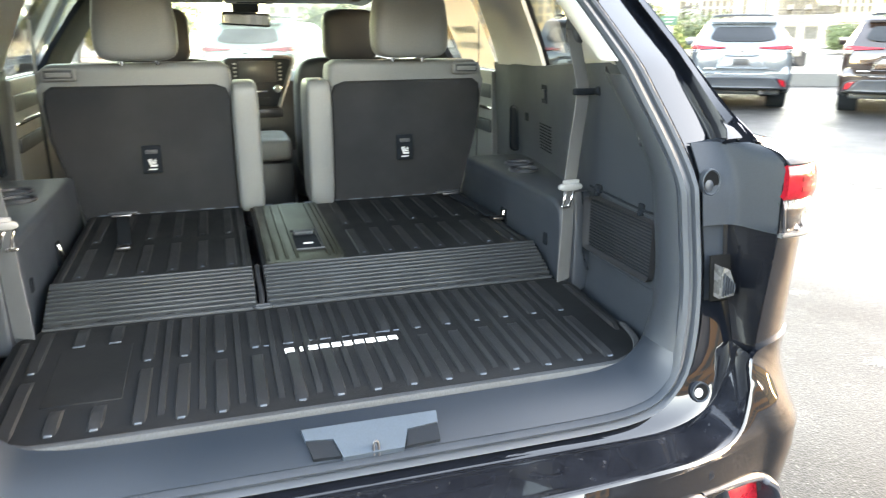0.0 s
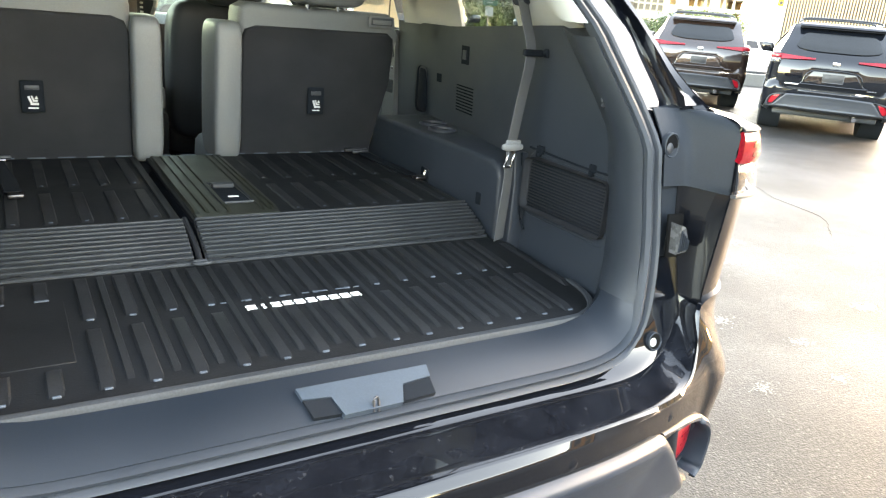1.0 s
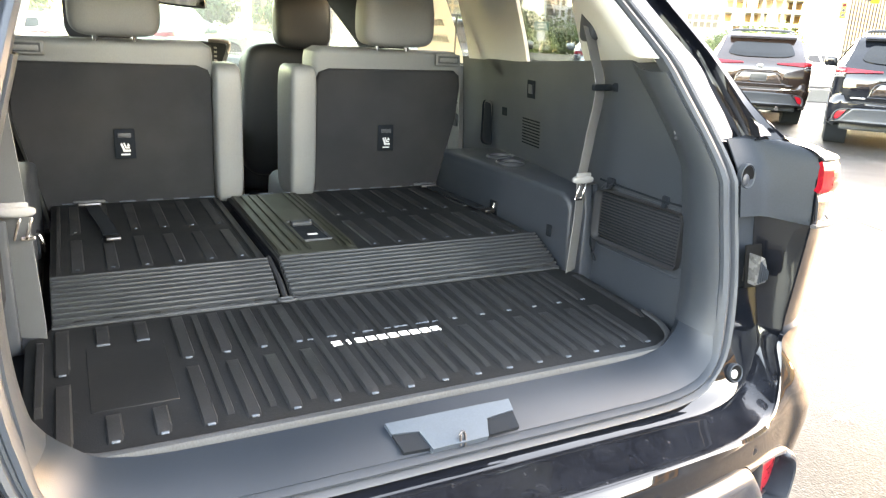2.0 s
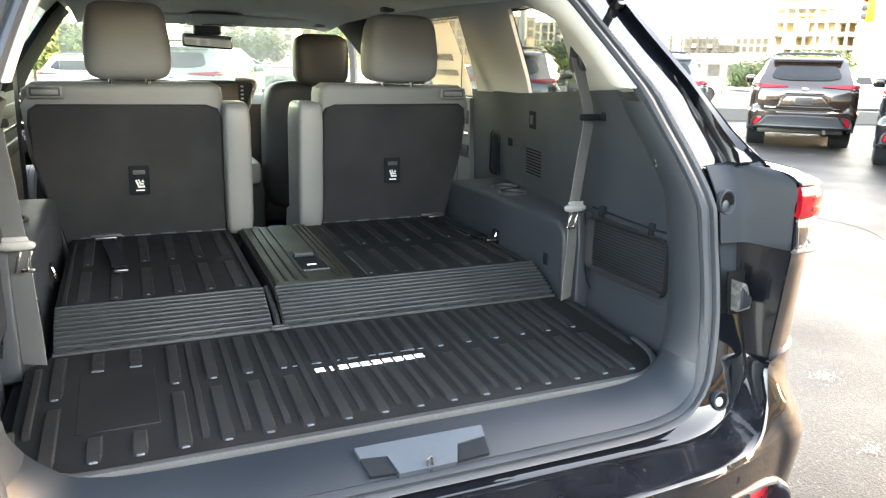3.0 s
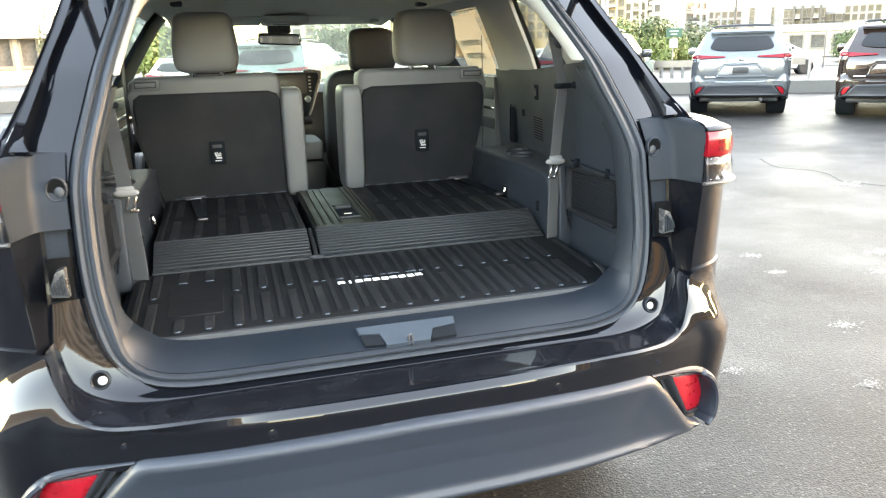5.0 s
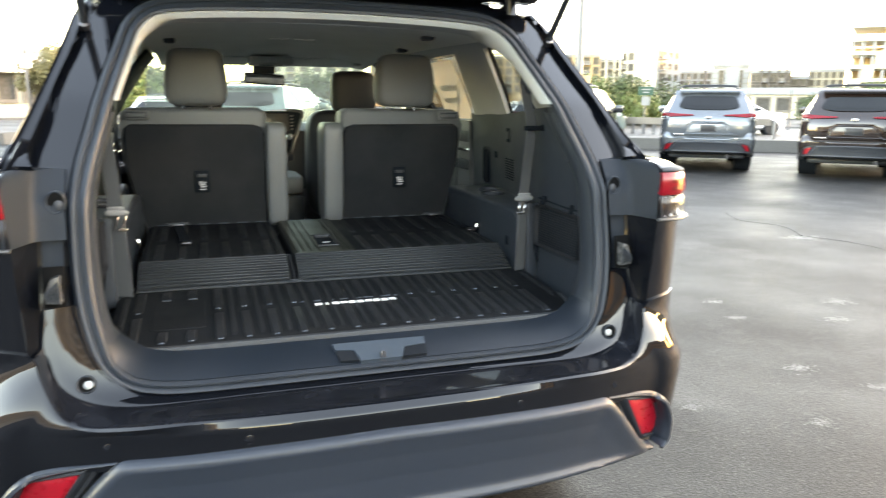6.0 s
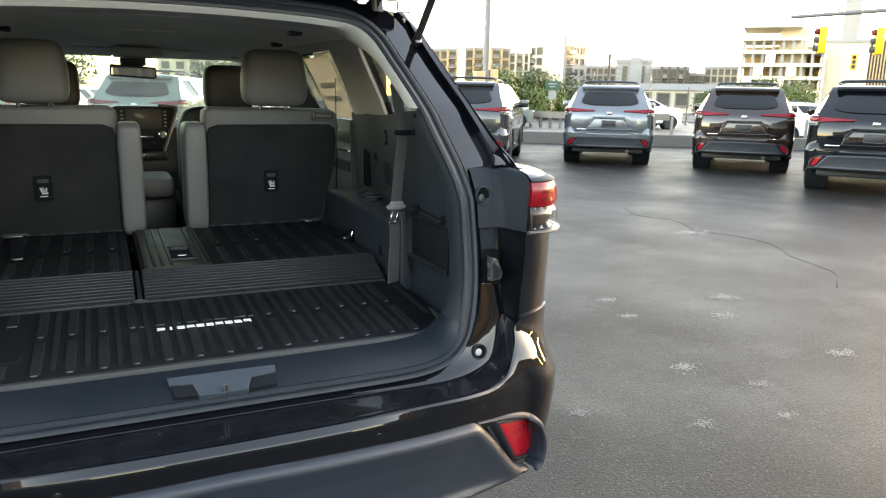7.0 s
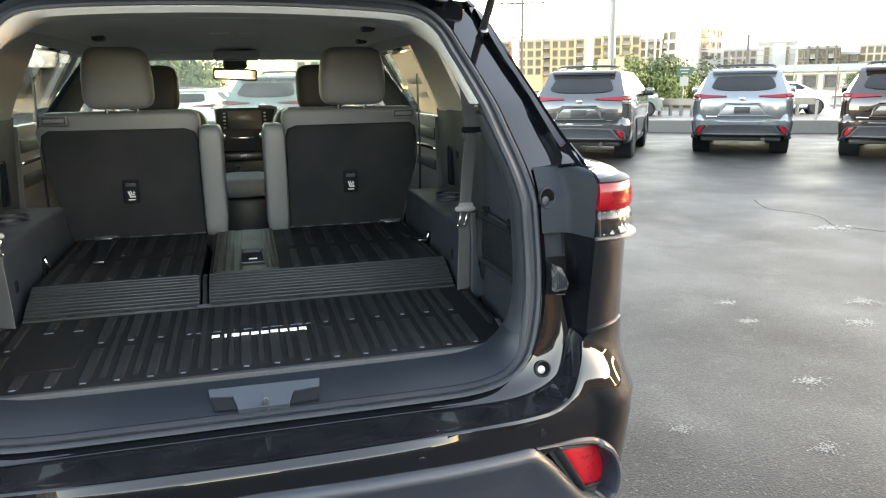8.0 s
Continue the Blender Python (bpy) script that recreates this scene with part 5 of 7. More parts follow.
# floors
part("load_floor", bbox((0, 0.72, 0.735), (1.36, 1.10, 0.10), 0.01), CARPET, suv)
part("cabin_floor", bbox((0, 2.5, 0.43), (1.66, 2.5, 0.06), 0.01), CARPET, suv)
part("floor_riser", bbox((0, 1.47, 0.62), (1.36, 0.06, 0.40), 0.01), CARPET, suv)
for x, w in ((-0.375, 0.46), (0.245, 0.73)):
    part("folded_seat", bbox((x, 1.09, 0.815), (w, 0.62, 0.11), 0.02, 3), CARPET, suv, "third-row seat folded flat")


# ---- seats ----
def shear(bm, k, z0):
    for v in bm.verts:
        v.co.y -= k * (v.co.z - z0)


def second_row(side, x_in, x_out, head_x, head_w):
    """side: 1 right; x_in, x_out: inner and outer edges of the backrest."""
    s = side
    st = empty("second_row_seat")
    st.parent = suv
    tagged(st, "grey leather second-row seat with a black cloth back")
    lo, hi = min(x_in * s, x_out * s), max(x_in * s, x_out * s)
    o = [(s * x, z) for x, z in ((x_in, 0.80), (x_out - 0.075, 0.80), (x_out - 0.045, 0.98), (x_out, 1.16), (x_out + 0.004, 1.30), (x_out - 0.002, 1.345), (x_out - 0.03, 1.365), (x_in + 0.03, 1.368), (x_in + 0.004, 1.352), (x_in, 1.33))]
    bm = bmesh.new()
    slab(bm, o, 1.425, 1.56, "y", 0.022, 4)
    shear(bm, 0.09, 0.9)
    bk = part("backrest", bm, LEATHER, st)
    o = [(s * x, z) for x, z in ((x_in + 0.006, 0.83), (x_out - 0.082, 0.83), (x_out - 0.055, 0.98), (x_out - 0.016, 1.15), (x_out - 0.008, 1.25), (x_out - 0.014, 1.288), (x_out - 0.036, 1.304), (x_in + 0.05, 1.302), (x_in + 0.018, 1.290), (x_in + 0.007, 1.262))]
    bm = bmesh.new()
    slab(bm, o, 1.410, 1.44, "y", 0.010, 3)
    shear(bm, 0.09, 0.9)
    bp = part("back_panel", bm, BACKCLOTH, bk, "black cloth seat back panel")
    bm = bmesh.new()
    cushion(bm, (s * (x_in - 0.035), 1.47, 1.10), (0.085, 0.19, 0.42), 0.28, 24, 16)
    shear(bm, 0.06, 0.9)
    part("side_bolster", bm, LEATHER, st)
    # release lever
    hx = s * (x_out - 0.062)
    bm = bmesh.new()
    box(bm, (hx, 1.378, 1.338), (0.092, 0.012, 0.036), 0.005)
    lv = part("release_lever", bm, LEATHER, bk)
    part("lever_slot", bbox((hx, 1.3715, 1.339), (0.076, 0.004, 0.024), 0.0015), TRIM, lv)
    part("lever_paddle", bbox((hx, 1.369, 1.3375), (0.066, 0.006, 0.013), 0.002), LEATHER, lv)
    # anchor label
    cx = s * 0.400
    fr = part("anchor_label", bbox((cx, 1.388, 1.080), (0.056, 0.008, 0.086), 0.004), CARPET, bp, "black anchor plate with a white symbol")
    part("anchor_slot", bbox((cx, 1.3835, 1.104), (0.034, 0.003, 0.012), 0.001), SATIN, fr)
    for o in ([(0.0135, 1.058), (0.0135, 1.064), (-0.001, 1.064), (-0.0075, 1.082), (-0.0125, 1.080), (-0.006, 1.062), (-0.006, 1.058)],
              [(0.0, 1.067), (0.011, 1.067), (0.011, 1.071), (0.003, 1.072), (-0.001, 1.083), (-0.0045, 1.082)],
              [(0.004, 1.074), (0.013, 1.074), (0.0085, 1.082)]):
        bm = bmesh.new()
        slab(bm, [(cx + a, b) for a, b in o], 1.3815, 1.3845, "y", 0.0)
        part("symbol", bm, GREYTEXT, fr)
    part("symbol_bar", bbox((cx, 1.383, 1.050), (0.024, 0.003, 0.003), 0.0005, 1), LETTER, fr)
    # head restraint
    hc = s * head_x
    bm = bmesh.new()
    cushion(bm, (hc, 1.375, 1.480), (head_w, 0.115, 0.212), 0.36, 32, 20)
    for v in bm.verts:
        v.co.x = hc + (v.co.x - hc) * (1 - 0.10 * smooth_step((v.co.z - 1.46) / 0.12))
    hr = part("head_restraint", bm, LEATHER, st, "grey leather head restraint")
    for dx in (-0.05, 0.05):
        bm = bmesh.new()
        tube(bm, [(hc + dx, 1.40, 1.34), (hc + dx, 1.39, 1.41)], 0.007, 8)
        part("post", bm, CHROME, hr)
    bm = bmesh.new()
    cushion(bm, (s * 0.41, 1.80, 0.78), (0.53, 0.56, 0.20), 0.35, 28, 12)
    part("seat_cushion", bm, LEATHER, st)
    part("seat_base", bbox((s * 0.41, 1.80, 0.57), (0.44, 0.46, 0.24), 0.03), CARPET, st)


second_row(1, 0.152, 0.676, 0.418, 0.246)
second_row(-1, 0.146, 0.686, 0.404, 0.230)


def front_seat(s):
    st = empty("front_seat")
    st.parent = suv
    bm = bmesh.new()
    cushion(bm, (s * 0.40, 2.50, 1.05), (0.50, 0.18, 0.60), 0.35, 28, 16)
    shear(bm, 0.12, 0.9)
    part("backrest", bm, SHADELEATHER, st)
    bm = bmesh.new()
    cushion(bm, (s * 0.40, 2.36, 1.442), (0.245, 0.11, 0.225), 0.45, 28, 16)
    hr = part("head_restraint", bm, SHADELEATHER, st)
    for dx in (-0.05, 0.05):
        bm = bmesh.new()
        tube(bm, [(s * 0.40 + dx, 2.42, 1.30), (s * 0.40 + dx, 2.39, 1.38)], 0.007, 8)
        part("post", bm, CHROME, hr)
    bm = bmesh.new()
    cushion(bm, (s * 0.40, 2.80, 0.76), (0.52, 0.55, 0.20), 0.35, 28, 12)
    part("seat_cushion", bm, SHADELEATHER, st)
    part("seat_base", bbox((s * 0.40, 2.80, 0.56), (0.42, 0.44, 0.22), 0.03), CARPET, st)


both(front_seat)

# ---- dashboard and console ----
bm = bmesh.new()
rows = []
for i, (y, z) in enumerate(((3.02, 0.70), (2.98, 0.95), (3.0, 1.12), (3.03, 1.20), (3.10, 1.235), (3.30, 1.24), (3.62, 1.19))):
    rows.append([(0.82 * t, y + 0.05 * abs(t) ** 3, z - 0.02 * abs(t) ** 2) for t in np.linspace(-1, 1, 15)])
sheet(bm, rows, 0.02)
dash = part("dashboard", bm, BLACKLEATHER, suv, "black dashboard with an upright screen")
bm = bmesh.new()
slab(bm, [(-0.145, 1.325), (-0.12, 1.335), (0.17, 1.335), (0.195, 1.318), (0.165, 1.22), (0.118, 1.085), (-0.125, 1.085), (-0.14, 1.20)], 2.93, 3.06, "y", 0.012, 3)
cs = part("instrument_panel", bm, SATIN, dash)
part("screen", bbox((0.02, 2.925, 1.265), (0.185, 0.006, 0.105), 0.003), SCREEN, cs, "dark glossy display screen")
for s in (-1, 1):
    for k in range(5):
        part("button", bbox((0.02 + s * 0.112, 2.924, 1.225 + 0.02 * k), (0.014, 0.008, 0.009), 0.002), GREYTEXT, cs)
    bm = bmesh.new()
    lathe(bm, [(0.021, 0.0), (0.021, 0.018), (0.017, 0.022)], 20, Matrix.Translation((0.0 + s * 0.115, 2.935, 1.178)) @ Euler((radians(90), 0, 0)).to_matrix().to_4x4())
    part("knob", bm, CHROME, cs)
bm = bmesh.new()
tube(bm, spline([(0.10, 2.926, 1.340), (0.185, 2.926, 1.334), (0.196, 2.926, 1.31), (0.166, 2.926, 1.22), (0.118, 2.926, 1.085)], 24), 0.010, 8)
part("panel_edge", bm, BELTPLASTIC, cs, "pale trim edge")
part("vent_slot", bbox((0.0, 2.926, 1.165), (0.13, 0.006, 0.010), 0.002), CHROME, cs)
for k in range(4):
    part("button", bbox((-0.06 + 0.04 * k, 2.926, 1.130), (0.024, 0.006, 0.012), 0.002), TRIM, cs)
part("lower_trim", bbox((0.0, 2.94, 1.055), (0.27, 0.02, 0.05), 0.01), DARKMETAL, cs)
bm = bmesh.new()
cushion(bm, (0.0, 2.45, 0.955), (0.225, 0.40, 0.10), 0.3, 24, 12)
con = part("centre_console", bm, BELTPLASTIC, suv, "pale padded console lid")
part("console_body", bbox((0.0, 2.55, 0.68), (0.23, 0.62, 0.46), 0.03), BLACKLEATHER, con)
bm = bmesh.new()
tube(bm, [(-0.03, 2.78, 0.93), (-0.035, 2.74, 1.03)], [0.014, 0.018], 10)
part("gear_lever", bm, CHROME, con)
bm = bmesh.new()
ring = [(-0.40 + 0.185 * math.cos(2 * math.pi * k / 28), 2.72 + 0.05 * math.sin(2 * math.pi * k / 28), 1.16 + 0.18 * math.sin(2 * math.pi * k / 28)) for k in range(29)]
tube(bm, ring, 0.016, 8)
sw = part("steering_wheel", bm, BLACKLEATHER, suv)
bm = bmesh.new()
cushion(bm, (-0.40, 2.74, 1.15), (0.17, 0.06, 0.13), 0.5, 18, 10)
for a in (200, 340, 270):
    tube(bm, [(-0.40, 2.73, 1.15), (-0.40 + 0.18 * math.cos(radians(a)), 2.72, 1.16 + 0.175 * math.sin(radians(a)))], 0.014, 6)
part("hub", bm, SATIN, sw)
bm = bmesh.new()
tube(bm, [(0.0, 3.05, 1.605), (-0.01, 3.0, 1.56)], 0.014, 8)
box(bm, (-0.012, 3.03, 1.582), (0.135, 0.07, 0.055), 0.014, 3)
rm = part("rear_view_mirror", bm, TRIM, suv)
part("mirror_shell", bbox((-0.015, 2.985, 1.522), (0.245, 0.03, 0.066), 0.014, 3, Euler((0, radians(3), 0)).to_matrix().to_4x4()), TRIM, rm)
MIRROR = material("mirror_glass", (0.34, 0.36, 0.37), 0.03, 1.0, 0.02, 3, 50, 0, 0.01)
part("mirror_face", bbox((-0.015, 2.967, 1.522), (0.225, 0.004, 0.050), 0.0015, 1, Euler((radians(-0.4), radians(3), 0)).to_matrix().to_4x4()), MIRROR, rm)
STICK = material("pale_sheet", (0.55, 0.52, 0.46), 0.6, 0, 0.05, 6, 200)
nt = STICK.node_tree
tl, mx = nt.nodes.new("ShaderNodeBsdfTranslucent"), nt.nodes.new("ShaderNodeMixShader")
tl.inputs["Color"].default_value, mx.inputs[0].default_value = (0.62, 0.60, 0.54, 1), 0.6
nt.links.new(nt.nodes["Principled BSDF"].outputs[0], mx.inputs[1])
nt.links.new(tl.outputs[0], mx.inputs[2])
nt.links.new(mx.outputs[0], nt.nodes["Material Output"].inputs["Surface"])
bm = bmesh.new()
rows = [[(half_width(y, z) - 0.035, y - 0.3 * (z - 1.3), z) for y in (1.72, 2.12)] for z in (1.315, 1.45, 1.585)]
sheet(bm, rows, 0.001)
stk = part("window_sheet", bm, STICK, suv, "pale printed sheet taped inside the door window")
for k in range(2):
    bm = bmesh.new()
    sheet(bm, [[(half_width(y, z) - 0.0385, y - 0.3 * (z - 1.3), z) for y in (1.80, 2.05)] for z in (1.45 - 0.06 * k, 1.475 - 0.06 * k)], 0.001)
    part("text_bar", bm, GREYTEXT, stk)


# ---- rubber mats ----
def mat_z(y):
    return 0.800 + 0.062 * (y - 0.2)


def ridge(bm, x, y0, y1, w, h, zf):
    """A flat-topped rib along y on the surface zf."""
    e = min(0.024, (y1 - y0) * 0.3)
    rows = []
    for y, up in ((y0, -0.0015), (y0 + e, h), ((y0 + y1) / 2, h), (y1 - e, h), (y1, -0.0015)):
        z = zf(y)
        rows.append([(x - w / 2, y, z - 0.001), (x - w * 0.36, y, z + up), (x + w * 0.36, y, z + up), (x + w / 2, y, z - 0.001)])
    sheet(bm, rows)


mat_out = [(-0.50, 0.196), (-0.56, 0.206), (-0.605, 0.235), (-0.635, 0.29), (-0.645, 0.36), (-0.648, 0.60), (-0.640, 0.625), (-0.612, 0.635), (-0.606, 0.665), (0.606, 0.665), (0.612, 0.635), (0.640, 0.625),
           (0.648, 0.60), (0.645, 0.36), (0.635, 0.29), (0.605, 0.235), (0.56, 0.206), (0.50, 0.196)]
bm = bmesh.new()
slab(bm, mat_out, 0.0, 0.012, "z", 0.003, 2)
for v in bm.verts:
    v.co.z += mat_z(v.co.y) - 0.012
cargo_mat = part("cargo_mat", bm, MATR, None)


def rib(x, y0, y1, w, h, zf, parent):
    b2 = bmesh.new()
    ridge(b2, x, y0, y1, w, h, zf)
    return part("rib", b2, RIBR, parent, sharp=20)


RX = [-0.586 + 0.0705 * k for k in range(17)]
for x in RX:
    pad = -0.56 < x < -0.39
    rib(x, 0.222, 0.315 if pad else 0.435, 0.027, 0.0052, mat_z, cargo_mat)
    if pad:
        rib(x, 0.560, 0.652, 0.027, 0.0052, mat_z, cargo_mat)
    else:
        rib(x, 0.458, 0.652, 0.027, 0.0052, mat_z, cargo_mat)
for x in [a + 0.03525 for a in RX if a + 0.03525 < 0.56]:
    if not -0.56 < x < -0.39:
        rib(x, 0.240, 0.655, 0.015, 0.0034, mat_z, cargo_mat)
for x in (-0.622, 0.622):
    rib(x, 0.33, 0.61, 0.014, 0.008, mat_z, cargo_mat)
# blank pad let into the ribs
part("blank_pad", bbox((-0.478, 0.437, mat_z(0.437) - 0.0030), (0.137, 0.228, 0.008), 0.001, 1, Matrix.Rotation(math.atan(0.062), 4, "X")), MATR, cargo_mat)
tagged(cargo_mat, "black ribbed rubber cargo mat on the load floor", "mat")
# glints on the rib ends, put in as small pale blocks
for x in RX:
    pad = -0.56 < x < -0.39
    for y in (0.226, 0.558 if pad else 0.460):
        part("rib_glint", bbox((x, y, mat_z(y) + 0.0022), (0.0125 if not pad or y < 0.4 else 0.024, 0.0055, 0.0035), 0.001, 1), MATG, cargo_mat)
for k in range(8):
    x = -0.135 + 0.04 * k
    part("rib_glint", bbox((x, 0.462, mat_z(0.462) + 0.0012), (0.022, 0.0035, 0.0025), 0.001, 1), MATG, cargo_mat)
# the rim's catch of light, coloured in as a paler strip
rows = []
lip = spline([(x, y, 0) for x, y in [(-0.645, 0.36), (-0.635, 0.29), (-0.605, 0.235), (-0.56, 0.206), (-0.50, 0.196), (-0.2, 0.194), (0.2, 0.194), (0.50, 0.196), (0.56, 0.206), (0.605, 0.235), (0.635, 0.29), (0.645, 0.36)]], 90)
for k, p in enumerate(lip):
    d = (lip[min(k + 1, 89)] - lip[max(k - 1, 0)]).normalized()
    o = Vector((d.y, -d.x, 0))
    z = mat_z(p.y)
    rows.append([Vector((q.x, q.y, z + up)) for q, up in ((p + o * 0.011, -0.013), (p + o * 0.011, -0.003), (p + o * 0.008, 0.0035), (p + o * 0.001, 0.0055), (p - o * 0.004, 0.0045), (p - o * 0.006, -0.001))])
bm = bmesh.new()
sheet(bm, rows)
part("mat_lip", bm, RAMP, cargo_mat, "raised mat edge, coloured paler where it catches the light")
# plain bars for the product mark
for k in range(10):
    x = -0.107 + 0.0245 * k + 0.0105
    for dy in (0.0, 0.0125):
        part("mark_bar", bbox((x, 0.418 + dy, mat_z(0.42) + 0.0035), (0.0195 if k != 1 else 0.006, 0.0075, 0.003), 0.0008, 1), LETTER, cargo_mat)


def top_z(y):
    return lerp(y, [0.785, 1.41], [0.889, 0.906])


def seat_mat(x0, x1, label):
    bm = bmesh.new()
    slab(bm, round_rect(x0, x1, 0.785, 1.412, 0.012, 3), 0.0, 0.012, "z", 0.003, 2)
    for v in bm.verts:
        v.co.z += top_z(v.co.y) - 0.012
    n = int((x1 - x0 - 0.06) / 0.0705)
    xs = [x0 + 0.055 + 0.0705 * k for k in range(n + 1)]
    m = tagged(part("seatback_mat", bm, MATR, None), label, "mat", "mats on the folded seats")
    for x in xs:
        if x0 > -0.2 and abs(x - 0.01) < 0.06:
            rib(x, 1.10, 1.395, 0.030, 0.0030, top_z, m)
            rib(x, 0.81, 0.87, 0.030, 0.0030, top_z, m)
            continue
        rib(x, 0.81, 1.07, 0.030, 0.0030, top_z, m)
        rib(x, 1.10, 1.395, 0.030, 0.0030, top_z, m)
    for x in (x0 + 0.018, x1 - 0.018):
        rib(x, 0.80, 1.40, 0.010, 0.006, top_z, m)
    # pale blocks again paint the glints on the rib ends
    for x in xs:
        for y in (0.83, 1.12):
            part("rib_glint", bbox((x, y, top_z(y) + 0.0022), (0.008, 0.006, 0.002), 0.0008, 1), MATG, m)
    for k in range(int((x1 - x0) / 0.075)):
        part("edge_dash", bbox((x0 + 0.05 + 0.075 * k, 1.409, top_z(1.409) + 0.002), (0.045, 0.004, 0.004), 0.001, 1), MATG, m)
    # ribbed ramp down to the cargo mat: dark sheet paints groove shade, paler ribs the light
    prof = [(0.668 + 0.121 * t, 0.830 + 0.060 * t ** 0.85) for t in np.linspace(0, 1, 12)]
    rows = [[(x0 + (x1 - x0) * f, y, z) for y, z in prof] for f in np.linspace(0, 1, 5)]
    bm = bmesh.new()
    sheet(bm, rows, 0.006)
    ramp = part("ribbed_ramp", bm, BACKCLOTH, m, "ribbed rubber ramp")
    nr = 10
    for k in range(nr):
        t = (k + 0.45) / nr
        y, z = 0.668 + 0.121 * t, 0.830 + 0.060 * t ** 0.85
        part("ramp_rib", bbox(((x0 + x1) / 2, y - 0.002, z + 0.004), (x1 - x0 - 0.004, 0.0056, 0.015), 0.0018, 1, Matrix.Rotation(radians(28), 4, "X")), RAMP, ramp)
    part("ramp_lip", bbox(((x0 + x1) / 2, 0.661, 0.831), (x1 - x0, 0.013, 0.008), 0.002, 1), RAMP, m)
    for k in range(int((x1 - x0) / 0.072)):
        part("lip_notch", bbox((x0 + 0.05 + 0.072 * k, 0.6675, 0.8345), (0.020, 0.007, 0.005), 0.0012, 1), MATR, m)
    return m


seat_mat(-0.603, -0.146, "black rubber mat on the narrow folded seat")
wide = seat_mat(-0.122, 0.612, "black rubber mat on the wide folded seat with a latch")
# added panel: window light reflected in the mat, put into paler rubber
GLOSSR = material("sheen_rubber", (0.016, 0.018, 0.0135), 0.46, 0, 0.3, 9, 300, 0.15, 0.06)
pn = part("mat_panel", bbox((-0.012, 1.098, top_z(1.098) + 0.0012), (0.20, 0.60, 0.006), 0.002, 1, Matrix.Rotation(math.atan(0.0272), 4, "X")), GLOSSR, wide, "ribbed panel round the latch, coloured paler for the window's reflection")
for x in (-0.106, -0.081, -0.056, -0.030, 0.052, 0.070, 0.084):
    b2 = bmesh.new()
    ridge(b2, x, 0.815, 1.395, 0.010, 0.0055, lambda y: top_z(y) + 0.004)
    part("rib", b2, GLOSSR, pn, sharp=20)
fr = bmesh.new()
tube(fr, [(0.008 + a, 0.975 + b, top_z(0.975 + b) + 0.006) for a, b in ((-0.04, -0.088), (0.04, -0.088), (0.04, 0.088), (-0.04, 0.088), (-0.04, -0.088))], 0.004, 6)
part("latch_frame", fr, RAMP, pn)
lt = part("latch_recess", bbox((0.008, 0.975, top_z(0.975) + 0.002), (0.070, 0.165, 0.008), 0.004), CARPET, wide, "black latch recess")
part("latch_bar", bbox((0.008, 1.035, top_z(1.03) + 0.010), (0.056, 0.030, 0.012), 0.004), RAMP, lt)
part("latch_symbol", bbox((0.010, 0.935, top_z(0.94) + 0.007), (0.026, 0.012, 0.002), 0.0006, 1), LETTER, lt)
bm = bmesh.new()
tube(bm, spline([(-0.134, 0.83, 0.880), (-0.135, 0.78, 0.872), (-0.133, 0.72, 0.852), (-0.134, 0.675, 0.832), (-0.134, 0.655, 0.822)], 24), [0.0065 + 0.0012 * (k % 2) for k in range(24)], 8)
cord = tagged(part("cord", bm, BACKCLOTH, None), "dark twisted cord in the gap between the mats", "cord")
bm = bmesh.new()
tube(bm, [(-0.134 + 0.020 * math.cos(radians(a)), 0.655 + 0.010 * math.sin(radians(a)), 0.8345) for a in range(0, 375, 24)], 0.0042, 6)
part("end_ring", bm, RAMP, cord)
for x, nm in ((0.555, "strap_loop"), (-0.505, "strap_loop")):
    lp2 = tagged(new(nm), "dark strap loop lying at the folded seat hinge", "strap")
    for k, (dy, ww) in enumerate(((1.395, 0.085), (1.36, 0.06))):
        part("bar", bbox((x, dy, 0.915), (ww, 0.012, 0.010), 0.004), DARKMETAL if k else SATIN, lp2)
    bm = bmesh.new()
    tube(bm, spline([(x + 0.004, 1.385, 0.914), (x + 0.012, 1.28, 0.912), (x + 0.028, 1.16, 0.908), (x + 0.036, 1.06, 0.905)], 12), 0, flat=(0.036, 0.003, (1, 0, 0)))
    part("strap", bm, CARPET, lp2)
    part("strap_end", bbox((x + 0.040, 1.02, 0.906), (0.034, 0.03, 0.010), 0.003), DARKMETAL, lp2)

# ---- parked cars ----
HZ = [0.715, 0.80, 0.90, 1.0, 1.08, 1.14, 1.20, 1.25, 1.27, 1.35, 1.45, 1.55, 1.60, 1.64, 1.68]
HY = [0.0, -0.02, -0.025, -0.02, -0.005, 0.02, 0.05, 0.10, 0.115, 0.175, 0.275, 0.375, 0.42, 0.46, 0.52]


def hatch_point(t, z):
    xs = lerp(z, ZT, XS) + 0.012
    return (xs * t, lerp(z, HZ, HY) + 0.085 * abs(t) ** 3, z)


